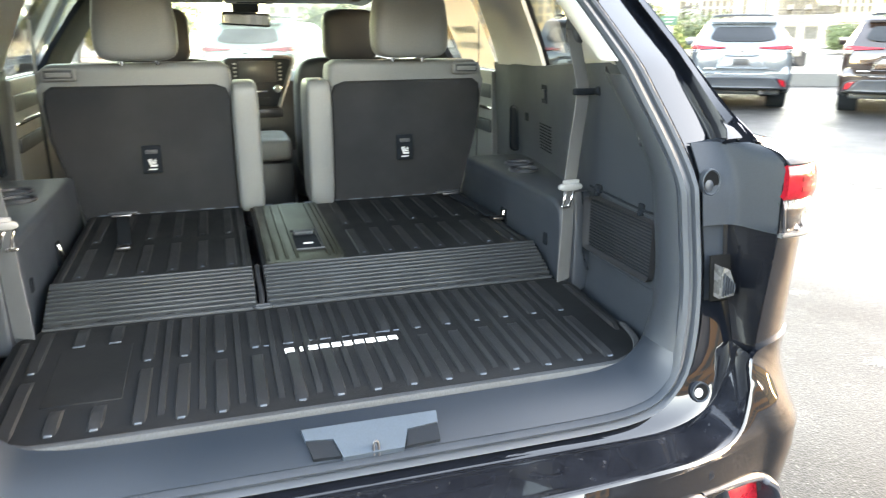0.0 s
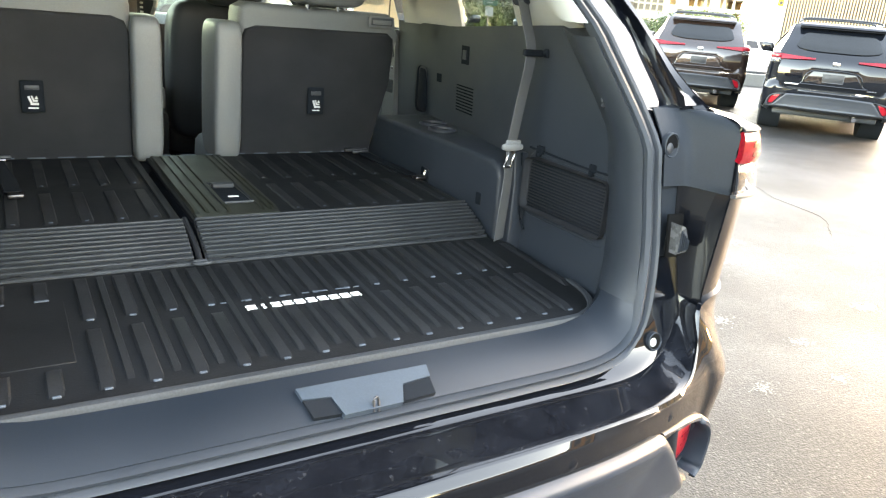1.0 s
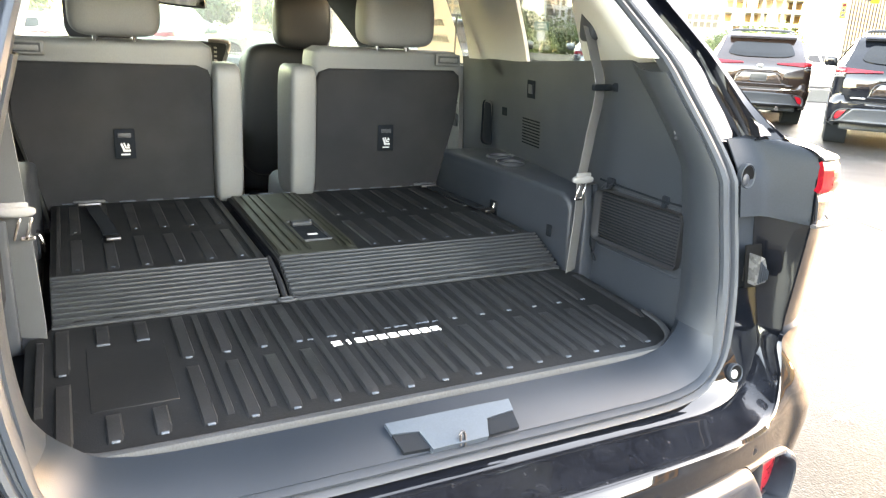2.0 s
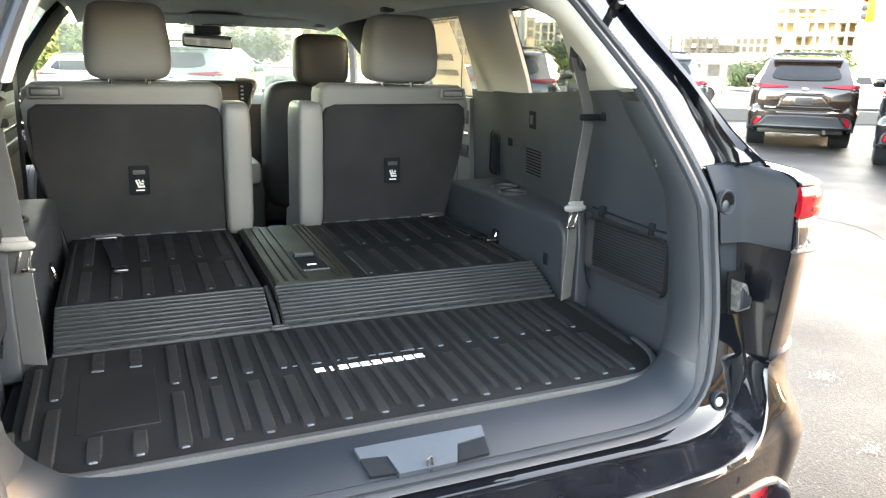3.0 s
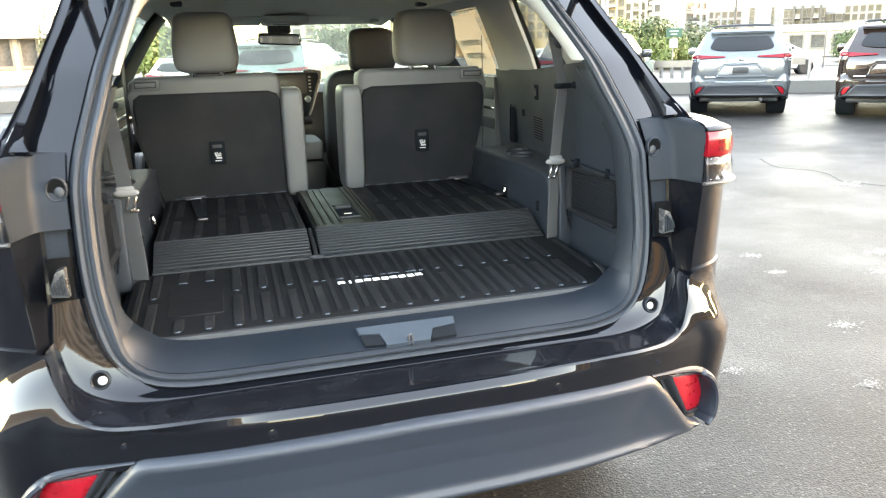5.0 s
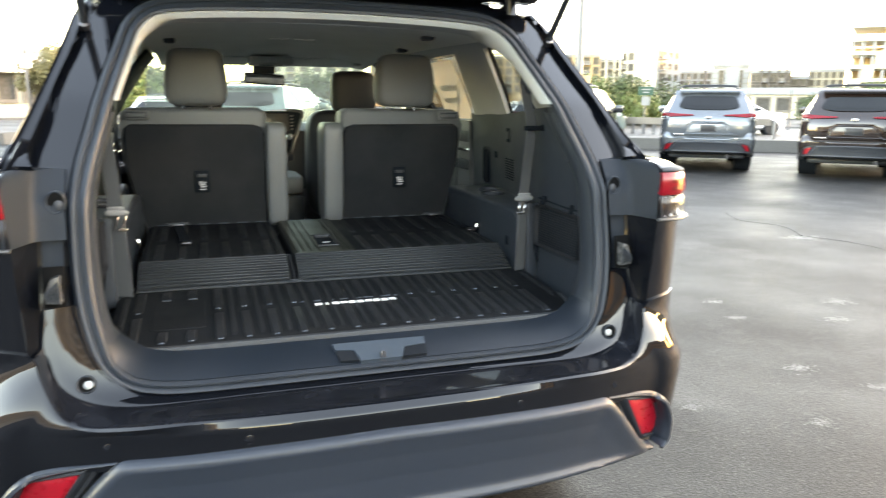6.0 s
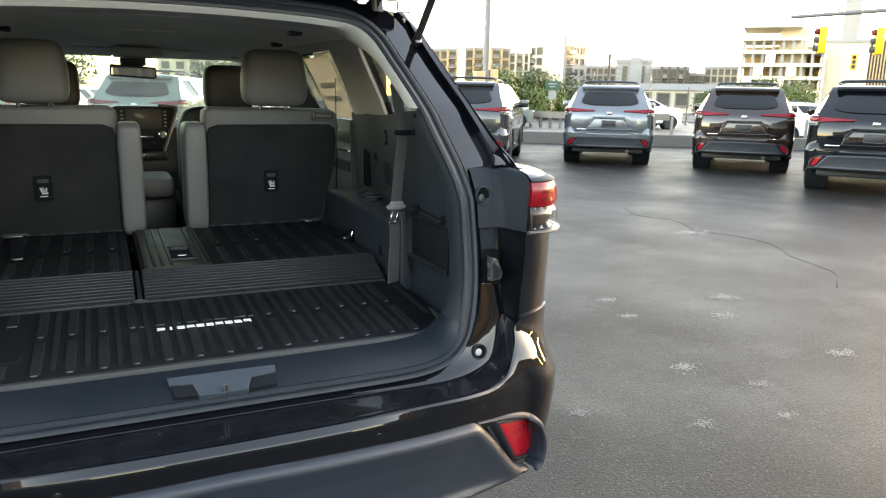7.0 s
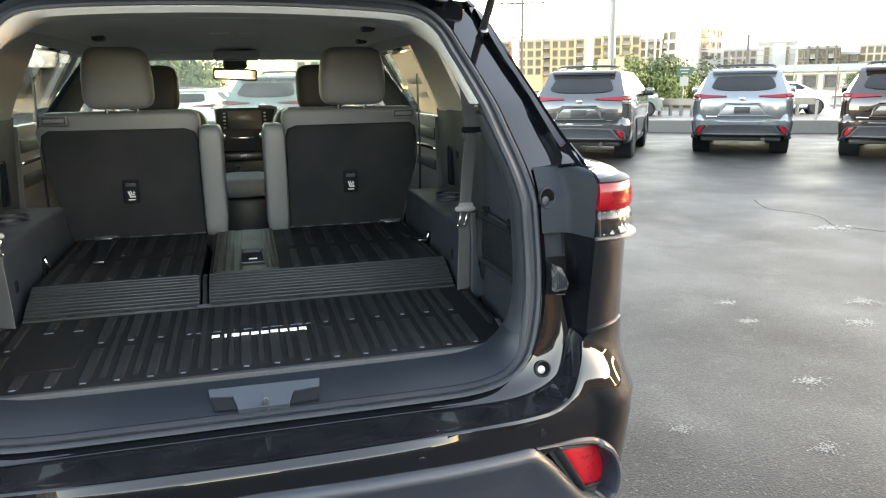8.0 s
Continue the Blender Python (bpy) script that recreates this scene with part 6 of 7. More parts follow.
def closed_suv(root, paint):
    suv_shell(root, paint, DARKGLASS, DARKGLASS)
    exhaust(root, 1)
    ts = np.linspace(-1, 1, 25)
    zs = HZ
    bm = bmesh.new()
    rows = [[Vector(hatch_point(t, z)) + Vector((0, 0.018 if 0.84 < z < 1.02 and abs(t) < 0.42 else 0, 0)) for t in ts] for z in zs]
    sheet(bm, rows, -0.02)
    gate = part("tailgate", bm, paint, root)
    bm = bmesh.new()
    rows = []
    for k in range(9):
        f = k / 8
        wide = (0.615 - 0.105 * f) * (1 - 0.09 * abs(2 * f - 1) ** 6)
        row = []
        for t in np.linspace(-1, 1, 17):
            z = 1.282 + 0.268 * f + 0.040 * abs(t) ** 4 * (1 - f)
            x = wide * t
            row.append(Vector((x, lerp(z, HZ, HY) + 0.085 * abs(x / (lerp(z, ZT, XS) + 0.012)) ** 3 - 0.006, z)))
        rows.append(row)
    sheet(bm, rows, 0.012)
    part("rear_window", bm, TINTED, gate)
    bm = bmesh.new()
    sheet(bm, [[Vector((x, 0.40 + d + 0.06 * (x / 0.66) ** 2, z)) for x in np.linspace(-0.60, 0.60, 15)] for d, z in ((0.30, 1.712), (0.08, 1.708), (-0.03, 1.685), (-0.055, 1.655), (-0.03, 1.628), (0.06, 1.615))], 0.006)
    part("roof_spoiler", bm, paint, gate)
    for s in (1, -1):
        bm = bmesh.new()
        sheet(bm, [[Vector(hatch_point(s * t, 1.180 - 0.006 * f + (v - 0.62) * (0.080 - 0.060 * f ** 0.8))) + Vector((0, -0.012, 0)) for t, f in zip(np.linspace(0.99, 0.37, 14), np.linspace(0, 1, 14))] for v in (0.0, 0.12, 0.5, 0.88, 1.0)], 0.012 * -s)
        part("inner_tail_lamp", bm, RED, gate)
    o = [(-0.44, 0.795), (0.44, 0.795), (0.42, 0.825), (0.30, 1.005), (-0.30, 1.005), (-0.42, 0.825)]
    bm = bmesh.new()
    slab(bm, o, -0.04, 0.03, "y", 0.014, 3)
    ps = part("plate_surround", bm, paint, gate)
    rim = [Vector((x, -0.040, z)) for x, z in o]
    bm = bmesh.new()
    tube(bm, spline(rim + rim[:1], 30), 0.010, 8)
    part("surround_rim", bm, paint, ps)
    part("plate_holder", bbox((0, -0.044, 0.905), (0.30, 0.010, 0.135), 0.006), PLATEM, ps)
    bm = bmesh.new()
    tube(bm, [Vector((x, -0.050, z)) for x, z in round_rect(-0.145, 0.145, 0.845, 0.965, 0.02)] + [Vector((-0.145, -0.050, 0.90))], 0.006, 6)
    part("holder_frame", bm, BARM, ps)
    part("garnish", bbox((0, -0.024, 1.045), (0.66, 0.016, 0.026), 0.006), paint, gate)
    part("badge", bbox((0, -0.012, 1.12), (0.10, 0.012, 0.06), 0.005), CHROME, gate)
    part("name_bar", bbox((-0.56, 0.002, 0.775), (0.20, 0.010, 0.022), 0.003), CHROME, gate)
    part("name_bar", bbox((0.56, 0.002, 0.775), (0.13, 0.010, 0.016), 0.003), DARKMETAL, gate)
    for y in (0.95, 1.75):
        bm = bmesh.new()
        tube(bm, spline([(-0.60, y, 1.735), (-0.56, y, 1.775), (-0.45, y, 1.792), (0, y, 1.80), (0.45, y, 1.792), (0.56, y, 1.775), (0.60, y, 1.735)], 24), 0.016, 8)
        part("cross_bar", bm, SATIN, root)
    bm = bmesh.new()
    tube(bm, [(0.0, 0.165, 1.30), (0.22, 0.20, 1.335)], [0.012, 0.006], 8)
    part("rear_wiper", bm, TRIM, gate)


def car_pose(ax, ay, h):
    return pose(ax - 1.06 * math.sin(radians(h)), ay - 1.06 * math.cos(radians(h)), 0, 0, 0, -h)


first = empty("parked_suv", label="silver-blue suv parked with its tail to the lot", category="car", group="parked cars")
closed_suv(first, SILVERPAINT)


def parked(paint, m, label, size=(1, 1, 1)):
    c = copy_thing(first, m @ Matrix.Diagonal((*size, 1)))
    if size != (1, 1, 1):
        c.matrix_basis = m @ Matrix.Diagonal((*size, 1))
    c["label"] = label
    for o in c.children_recursive:
        if o.data and o.data.materials[0] is SILVERPAINT:
            o.material_slots[0].link = "OBJECT"
            o.material_slots[0].material = paint
    return c


parked(GREYPAINT, car_pose(6.78, 12.25, 35), "dark grey suv parked with its tail to the lot")
parked(BROWNPAINT, car_pose(12.14, 9.89, 47), "glossy dark brown suv parked with its tail to the lot")
parked(BLACK, car_pose(11.38, 6.45, 54.5), "glossy black suv parked with its tail to the lot")
parked(GREENGREY, car_pose(0.78, 14.8, 20), "grey-green suv parked ahead of the opened car")
parked(WHITEPAINT, car_pose(-1.25, 21.2, 20), "white car parked ahead of the opened car", (1, 1, 0.86))
parked(WHITEPAINT, car_pose(15.5, 33.0, 95), "white car standing on the street", (0.95, 0.95, 0.85))
parked(GREENGREY, car_pose(15.2, 29.7, 100), "grey-green low car standing on the street", (0.95, 0.95, 0.85))
parked(WHITEPAINT, car_pose(22.5, 27.5, 95), "white low car standing on the street", (0.95, 0.95, 0.85))
parked(WHITEPAINT, car_pose(21.5, 17.2, 100), "white low car standing on the street", (0.95, 0.95, 0.82))
parked(GREENGREY, car_pose(2.6, 30.5, 88), "grey-green car on the street", (1, 1, 0.9))
first.matrix_basis = car_pose(10.22, 11.98, 37)

# ---- ground ----
def asphalt(name, lo, hi, patch_c, scale):
    m = bpy.data.materials.new(name)
    m.use_nodes = True
    nt, n = m.node_tree, m.node_tree.nodes
    b, tc = n["Principled BSDF"], n.new("ShaderNodeTexCoord")
    L = nt.links.new

    def tex(s, d, rough=0.55):
        t = n.new("ShaderNodeTexNoise")
        t.inputs["Scale"].default_value, t.inputs["Detail"].default_value, t.inputs["Roughness"].default_value = s, d, rough
        L(tc.outputs["Object"], t.inputs["Vector"])
        return t

    def ramp(src, p0, p1, c0, c1):
        r = n.new("ShaderNodeValToRGB")
        r.color_ramp.elements[0].position, r.color_ramp.elements[1].position = p0, p1
        r.color_ramp.elements[0].color, r.color_ramp.elements[1].color = (*c0, 1), (*c1, 1)
        L(src, r.inputs[0])
        return r.outputs[0]

    def mix(kind, f, a, c):
        x = n.new("ShaderNodeMix")
        x.data_type, x.blend_type = "RGBA", kind
        if isinstance(f, float):
            x.inputs[0].default_value = f
        else:
            L(f, x.inputs[0])
        L(a, x.inputs[6])
        L(c, x.inputs[7])
        return x.outputs[2]
    base = ramp(tex(scale, 6).outputs["Fac"], 0.35, 0.68, lo, hi)
    spots = ramp(tex(scale * 2.3, 7, 0.6).outputs["Fac"], 0.54, 0.76, (0, 0, 0), (1, 1, 1))
    rgb = n.new("ShaderNodeRGB")
    rgb.outputs[0].default_value = (*patch_c, 1)
    col = mix("MIX", spots, base, rgb.outputs[0])
    grain = ramp(tex(70, 6, 0.9).outputs["Fac"], 0.42, 0.60, (0.15, 0.15, 0.15), (2.6, 2.6, 2.6))
    col = mix("MULTIPLY", 1.0, col, grain)
    # small worn flecks
    flecks = ramp(tex(7.5, 9, 0.78).outputs["Fac"], 0.57, 0.70, (0, 0, 0), (0.75, 0.75, 0.75))
    worn = n.new("ShaderNodeRGB")
    worn.outputs[0].default_value = (*[1.25 * c for c in patch_c], 1)
    col = mix("MIX", flecks, col, worn.outputs[0])
    vor = n.new("ShaderNodeTexVoronoi")
    vor.inputs["Scale"].default_value = 130
    L(tc.outputs["Object"], vor.inputs["Vector"])
    # scattered pale stones in the surface
    stones = n.new("ShaderNodeTexVoronoi")
    stones.inputs["Scale"].default_value = 75
    L(tc.outputs["Object"], stones.inputs["Vector"])
    near = ramp(stones.outputs["Distance"], 0.26, 0.40, (1, 1, 1), (0, 0, 0))
    sep = n.new("ShaderNodeSeparateColor")
    L(stones.outputs["Color"], sep.inputs[0])
    pick = ramp(sep.outputs[0], 0.80, 0.88, (0, 0, 0), (1, 1, 1))
    where = mix("MULTIPLY", 1.0, near, pick)
    pale = n.new("ShaderNodeRGB")
    pale.outputs[0].default_value = (*[min(1, 1.5 * c) for c in patch_c], 1)
    col = mix("MIX", where, col, pale.outputs[0])
    b.inputs["Specular IOR Level"].default_value = 0.19
    L(col, b.inputs["Base Color"])
    rr = n.new("ShaderNodeMapRange")
    rr.inputs["From Min"].default_value, rr.inputs["From Max"].default_value = 0.3, 0.7
    rr.inputs["To Min"].default_value, rr.inputs["To Max"].default_value = 0.50, 0.68
    L(tex(scale * 1.4, 4).outputs["Fac"], rr.inputs["Value"])
    L(rr.outputs[0], b.inputs["Roughness"])
    bp = n.new("ShaderNodeBump")
    bp.inputs["Strength"].default_value, bp.inputs["Distance"].default_value = 0.3, 0.005
    L(vor.outputs["Distance"], bp.inputs["Height"])
    L(bp.outputs[0], b.inputs["Normal"])
    return m


ASPHALT = asphalt("lot_asphalt", (0.0084, 0.0080, 0.0076), (0.0163, 0.0156, 0.0149), (0.036, 0.0346, 0.033), 0.55)
ROADM = asphalt("road_asphalt", (0.050, 0.049, 0.047), (0.075, 0.073, 0.071), (0.10, 0.098, 0.095), 0.3)
CONCRETE = material("concrete", (0.095, 0.092, 0.086), 0.85, 0, 0.2, 1.2, 40, 0.3)
CRACK = material("crack_tar", (0.023, 0.0224, 0.0215), 0.8, 0, 0.5, 5, 60)
CHALK = material("pale_stain", (0.075, 0.073, 0.070), 0.5, 0, 0.5, 30, 120)
bm = bmesh.new()
gs = [-700, -200, -60, -20, 0, 20, 60, 200, 700]
sheet(bm, [[(x, y, 0) for x in gs] for y in gs])
tagged(part("ground", bm, ASPHALT, None), "grey worn asphalt of the car lot", kind="structure")
KERB = [(60, -9), (30, 7.6), (18, 14.9), (12.5, 18.3), (8, 21.5), (5.5, 28.5), (-4, 29.0), (-6.2, 24.0), (-30, 20.5), (-70, 8)]
bm = bmesh.new()
K = [Vector((x, y, 0)) for x, y in KERB]
far = [p + (p - Vector((4, 4, 0))).normalized() * 26 for p in K]
sheet(bm, [[(p.x, p.y, 0.006) for p in K], [(p.x, p.y, 0.006) for p in far]])
tagged(part("road", bm, ROADM, None), "pale asphalt street beyond the lot", kind="structure")


def band(name, line, w, h, mat, label, z0=0.0):
    bm = bmesh.new()
    P = [Vector((x, y, 0)) for x, y in line]
    rows = []
    for i, p in enumerate(P):
        d = (P[min(i + 1, len(P) - 1)] - P[max(i - 1, 0)]).normalized()
        nn = Vector((-d.y, d.x, 0)) * w / 2
        rows.append([p - nn + Vector((0, 0, z0)), p - nn * 0.9 + Vector((0, 0, h - 0.02)), p - nn * 0.75 + Vector((0, 0, h)), p + nn * 0.75 + Vector((0, 0, h)), p + nn * 0.9 + Vector((0, 0, h - 0.02)), p + nn + Vector((0, 0, z0))])
    sheet(bm, rows)
    return tagged(part(name, bm, mat, None), label, kind="structure")


band("kerb_near", KERB, 0.35, 0.36, CONCRETE, "low concrete kerb wall round the lot")
band("kerb_far", [((p.x), (p.y)) for p in far], 2.0, 0.14, CONCRETE, "pale pavement on the far side of the street")
random.seed(5)
for pts, w in (([(5.74, 4.52), (5.94, 4.09), (5.94, 3.64), (5.64, 3.15), (5.53, 2.79), (5.38, 2.48), (4.93, 2.14)], 0.0010), ([(6.09, 6.18), (5.83, 5.59), (6.0, 5.1), (5.74, 4.52)], 0.0012)):
    bm = bmesh.new()
    wig = []
    for p in spline([(x, y, 0.0) for x, y in pts], 120):
        wig.append(p + Vector((random.uniform(-0.012, 0.012), random.uniform(-0.01, 0.01), 0.004)))
    tube(bm, wig, 0, flat=(w, 0.003, (1, 0.3, 0)))
    tagged(part("crack", bm, CRACK, None), "dark thin crack in the asphalt", kind="structure")
for x, y, r in ((2.17, 0.73, 0.055), (2.61, 1.31, 0.075), (3.04, 2.56, 0.07), (2.93, 2.18, 0.06), (3.92, 2.3, 0.10), (1.72, 1.04, 0.05), (5.67, 4.41, 0.16), (2.78, 0.97, 0.06), (2.6, 0.65, 0.05), (3.55, 1.95, 0.08), (3.63, 1.13, 0.08)):
    bm = bmesh.new()
    for q in range(int(90 + 900 * r)):
        cx, cy, fr_ = x + random.gauss(0, r * 0.6), y + random.gauss(0, r * 0.4), r * random.uniform(0.02, 0.11)
        a0, n = random.uniform(0, 6.28), 7
        ring = [bm.verts.new((cx + fr_ * random.uniform(0.5, 1.2) * math.cos(a0 + 6.283 * k / n), cy + fr_ * random.uniform(0.4, 1.0) * math.sin(a0 + 6.283 * k / n), 0.003 + 0.00001 * q)) for k in range(n)]
        bm.faces.new(ring)
    tagged(part("stain", bm, CHALK, None), "pale scuff on the asphalt", kind="structure")

# ---- buildings round about ----
# TAN, CREAM and ORANGE are lightened and warmed to paint sunlight on the fronts
TAN = material("tan_brick", (0.47, 0.325, 0.19), 0.85, 0, 0.15, 0.4, 6, 0.2)
CREAM = material("cream_render", (0.54, 0.49, 0.40), 0.85, 0, 0.08, 0.3, 8)
PALE = material("pale_concrete", (0.25, 0.26, 0.272), 0.85, 0, 0.12, 0.3, 8)
DARKBRICK = material("dark_brick", (0.085, 0.075, 0.070), 0.85, 0, 0.2, 0.4, 8)
ORANGE = material("orange_brick", (0.45, 0.25, 0.125), 0.85, 0, 0.2, 0.5, 8, 0.2)
# orange brick with low sunlight put into its colour
SUNBRICK = material("sunlit_orange_brick", (0.40, 0.185, 0.085), 0.85, 0, 0.2, 0.5, 8, 0.2)
PANEG = material("window_pane", (0.085, 0.080, 0.074), 0.12, 0, 0.3, 0.2, 4, 0, 0.05, 0, 0.12, 0.02)
FRAMEW = material("window_frame_paint", (0.16, 0.14, 0.12), 0.6)
STEEL = material("galvanised_steel", (0.16, 0.165, 0.17), 0.5, 0.5, 0.15, 4, 60)
YELLOW = material("signal_yellow", (0.75, 0.42, 0.02), 0.45, 0, 0.1, 5, 60)
SIGNGREY = material("sign_back_grey", (0.20, 0.21, 0.21), 0.5, 0, 0.1, 5, 60)
GREENSIGN = material("sign_green", (0.004, 0.055, 0.036), 0.45, 0, 0.1, 5, 60)


def window_mesh(w, h):
    """A window frame with its sill as one ring, and the pane behind it."""
    key = ("win", round(w, 2), round(h, 2))
    if key not in CACHE:
        bm = bmesh.new()
        rings = []
        for ex, y in ((0.0, 0.03), (0.0, -0.16), (0.16, -0.16), (0.16, 0.03)):
            lo = -h / 2 - ex * (1.6 if ex else 1)
            rings.append([bm.verts.new(p) for p in ((-w / 2 - ex, y, lo), (w / 2 + ex, y, lo), (w / 2 + ex, y, h / 2 + ex), (-w / 2 - ex, y, h / 2 + ex))])
        for a, c in zip(rings, rings[1:]):
            for k in range(4):
                bm.faces.new((a[k], a[(k + 1) % 4], c[(k + 1) % 4], c[k]))
        me = bpy.data.meshes.new("window")
        bm.to_mesh(me)
        bm.free()
        me.materials.append(FRAMEW)
        bm = bbox((0, 0.01, 0), (w, 0.06, h), 0)
        pane = bpy.data.meshes.new("pane")
        bm.to_mesh(pane)
        bm.free()
        pane.materials.append(PANEG)
        CACHE[key] = (me, pane)
    return CACHE[key]


def add_window(b, w, h, loc, rz=0.0):
    me, pane = window_mesh(w, h)
    o = new("window", me)
    o.parent, o.location, o.rotation_euler = b, loc, (0, 0, rz)
    q = new("pane", pane)
    q.parent = o


def balcony_meshes(w):
    """Slab, hand rail and one bar of a balcony."""
    key = ("bal", round(w, 2))
    if key not in CACHE:
        got = []
        for nm, c, s in (("slab", (0, -0.7, -1.0), (w, 1.4, 0.16)), ("hand_rail", (0, -1.36, -0.1), (w, 0.06, 0.08)), ("front_panel", (0, -1.36, -0.55), (w * 0.98, 0.03, 0.72))):
            bm = bmesh.new()
            box(bm, c, s, 0, 1)
            me = bpy.data.meshes.new(nm)
            bm.to_mesh(me)
            bm.free()
            me.materials.append(DARKMETAL if nm != "slab" else PALE)
            got.append((nm, me))
        CACHE[key] = got
    return CACHE[key]


def facade(az0, az1, R, h, floors, bays, wall, label, depth=16, turn=0.0, balcony=0, win=(1.7, 1.9), base=4.0):
    """A block whose front spans the bearings az0 to az1 at distance R."""
    p0 = Vector((R * math.sin(radians(az0)), R * math.cos(radians(az0)) - 1.4, 0))
    p1 = Vector((R * math.sin(radians(az1)), R * math.cos(radians(az1)) - 1.4, 0))
    w = (p1 - p0).length
    ang = math.atan2(p1.y - p0.y, p1.x - p0.x) + radians(turn)
    b = empty("building", label=label, category="building", group="buildings round the lot")
    b.matrix_basis = Matrix.Translation((p0 + p1) / 2) @ Matrix.Rotation(ang, 4, "Z")
    part("wall", bbox((0, depth / 2, h / 2), (w, depth, h), 0.0), wall, b)
    bm = bmesh.new()
    for c, s in (((0, -0.1, h + 0.2), (w + 0.5, 0.5, 0.7)), ((0, depth, h + 0.2), (w + 0.5, 0.5, 0.7)), ((-w / 2, depth / 2, h + 0.2), (0.5, depth, 0.7)), ((w / 2, depth / 2, h + 0.2), (0.5, depth, 0.7))):
        box(bm, c, s, 0, 1)
    part("parapet", bm, PALE, b)
    fh = (h - base) / max(1, floors)
    for f in range(floors):
        z = base + fh * (f + 0.5)
        for k in range(bays):
            x = -w / 2 + w * (k + 0.5) / bays
            add_window(b, min(win[0], w / bays * 0.6), min(win[1], fh * 0.62), (x, -0.02, z))
            if balcony and k % balcony == balcony - 1:
                o = new("balcony")
                o.parent = b
                o.location = (x, 0, z)
                for nm, me in balcony_meshes(min(2.6, w / bays * 0.9)):
                    new(nm, me).parent = o
    if balcony:
        bw = min(2.6, w / bays * 0.9) / 2 + 0.3
        for k in range(balcony - 1, bays, balcony):
            x = -w / 2 + w * (k + 0.5) / bays
            for s in (-1, 1):
                part("pier", bbox((x + s * bw, -0.55, (h + 0.9 - 0.1 * (k % 3)) / 2), (0.5, 1.2, h + 0.9 - 0.1 * (k % 3)), 0.0), wall, b)
    sb = max(1, int(depth / 5))
    for s in (-1, 1):
        for f in range(floors):
            for k in range(sb):
                add_window(b, min(win[0], 1.6), min(win[1], fh * 0.62), (s * (w / 2 + 0.02), depth * (k + 0.5) / sb, base + fh * (f + 0.5)), radians(90 * s))
    return b


facade(4, 12, 210, 11.5, 3, 8, CREAM, "cream low apartment block far behind the lot", balcony=3)
facade(12.5, 20.5, 215, 13.5, 4, 9, ORANGE, "orange brick apartment block with balconies", balcony=3)
facade(21.0, 25.9, 200, 13.0, 4, 8, TAN, "tan brick apartment block with balconies", balcony=4)
facade(26.6, 30.0, 205, 13.8, 4, 5, TAN, "tan brick apartment block with a pale top", balcony=2)
facade(30.0, 32.0, 206, 12.6, 4, 4, CREAM, "cream apartment block with balconies", balcony=2)


def corner_block(az, R, label):
    """A tall block seen on its corner, with two sloping parapets: a cream side, and a side whose shade is painted grey.
    """
    b = empty("building", label=label, category="building", group="buildings round the lot")
    b.matrix_basis = Matrix.Translation((R * math.sin(radians(az)), R * math.cos(radians(az)) - 1.4, 0)) @ Matrix.Rotation(radians(-az), 4, "Z")
    lean = Matrix.Rotation(radians(-42), 4, "Z"), Matrix.Rotation(radians(48), 4, "Z")
    for m, sgn, wd, top, mat in ((lean[0], -1, 11.5, 15.2, CREAM), (lean[1], 1, 9.0, 15.6, PALE)):
        bm = bmesh.new()
        slab(bm, [(0, 0), (sgn * wd, 0), (sgn * wd, top), (0, 17.1)], -0.25, 0.25, "y", 0.0, 1, m)
        part("wall", bm, mat, b)
        columns = ((0.74, 1.7, 1.6, 0), (0.95, 1.2, 1.6, 0)) if sgn < 0 else ((0.20, 2.2, 1.7, 1), (0.52, 0.9, 1.3, 0), (0.78, 0.9, 1.3, 0))
        for f in range(5):
            for u, ww, wh, bal in columns:
                c = m @ Vector((sgn * wd * u, -0.27, 2.6 + 2.75 * f))
                add_window(b, ww, wh, c, m.to_euler().z)
                if bal and f:
                    o = new("balcony")
                    o.parent = b
                    o.matrix_basis = Matrix.Translation(c) @ m
                    for nm, me in balcony_meshes(2.4):
                        new(nm, me).parent = o
    bm = bmesh.new()
    a, c = lean[0] @ Vector((-11.4, 0.3, 0)), lean[1] @ Vector((8.9, 0.3, 0))
    o = Vector((0, 0.4, 0))
    base = [o, c, c + a - o, a]
    lo, hi = [bm.verts.new(p) for p in base], [bm.verts.new(p + Vector((0, 0, q))) for p, q in zip(base, (16.6, 15.1, 13.6, 14.7))]
    bm.faces.new(hi)
    for k in range(4):
        bm.faces.new((lo[k], lo[(k + 1) % 4], hi[(k + 1) % 4], hi[k]))
    part("roof", bm, PALE, b)
    return b


corner_block(34.08, 198, "tall cream corner block with its shaded side coloured grey")
facade(35.7, 38.0, 230, 10.5, 3, 5, PALE, "pale grey block far off")
gp = facade(38.0, 40.5, 200, 11.0, 1, 2, PALE, "grey panelled office block with a raised lift tower", win=(1.0, 6.5))
part("lift_tower", bbox((0.6, 3.0, 6.0), (3.0, 6.4, 12.0), 0.0), PALE, gp)
for k in range(8):
    part("panel_joint", bbox((0, -0.06, 1.6 + 1.25 * k), (8.6, 0.12, 0.10), 0.0), FRAMEW, gp)
facade(40.6, 43.2, 190, 8.8, 2, 7, DARKBRICK, "dark brick block with pale windows", balcony=3)
facade(43.2, 44.3, 196, 7.6, 2, 2, DARKBRICK, "low dark brick wing with balconies")
facade(44.3, 46.5, 200, 9.4, 3, 5, CREAM, "low cream block beside the tower", win=(0.9, 1.4))
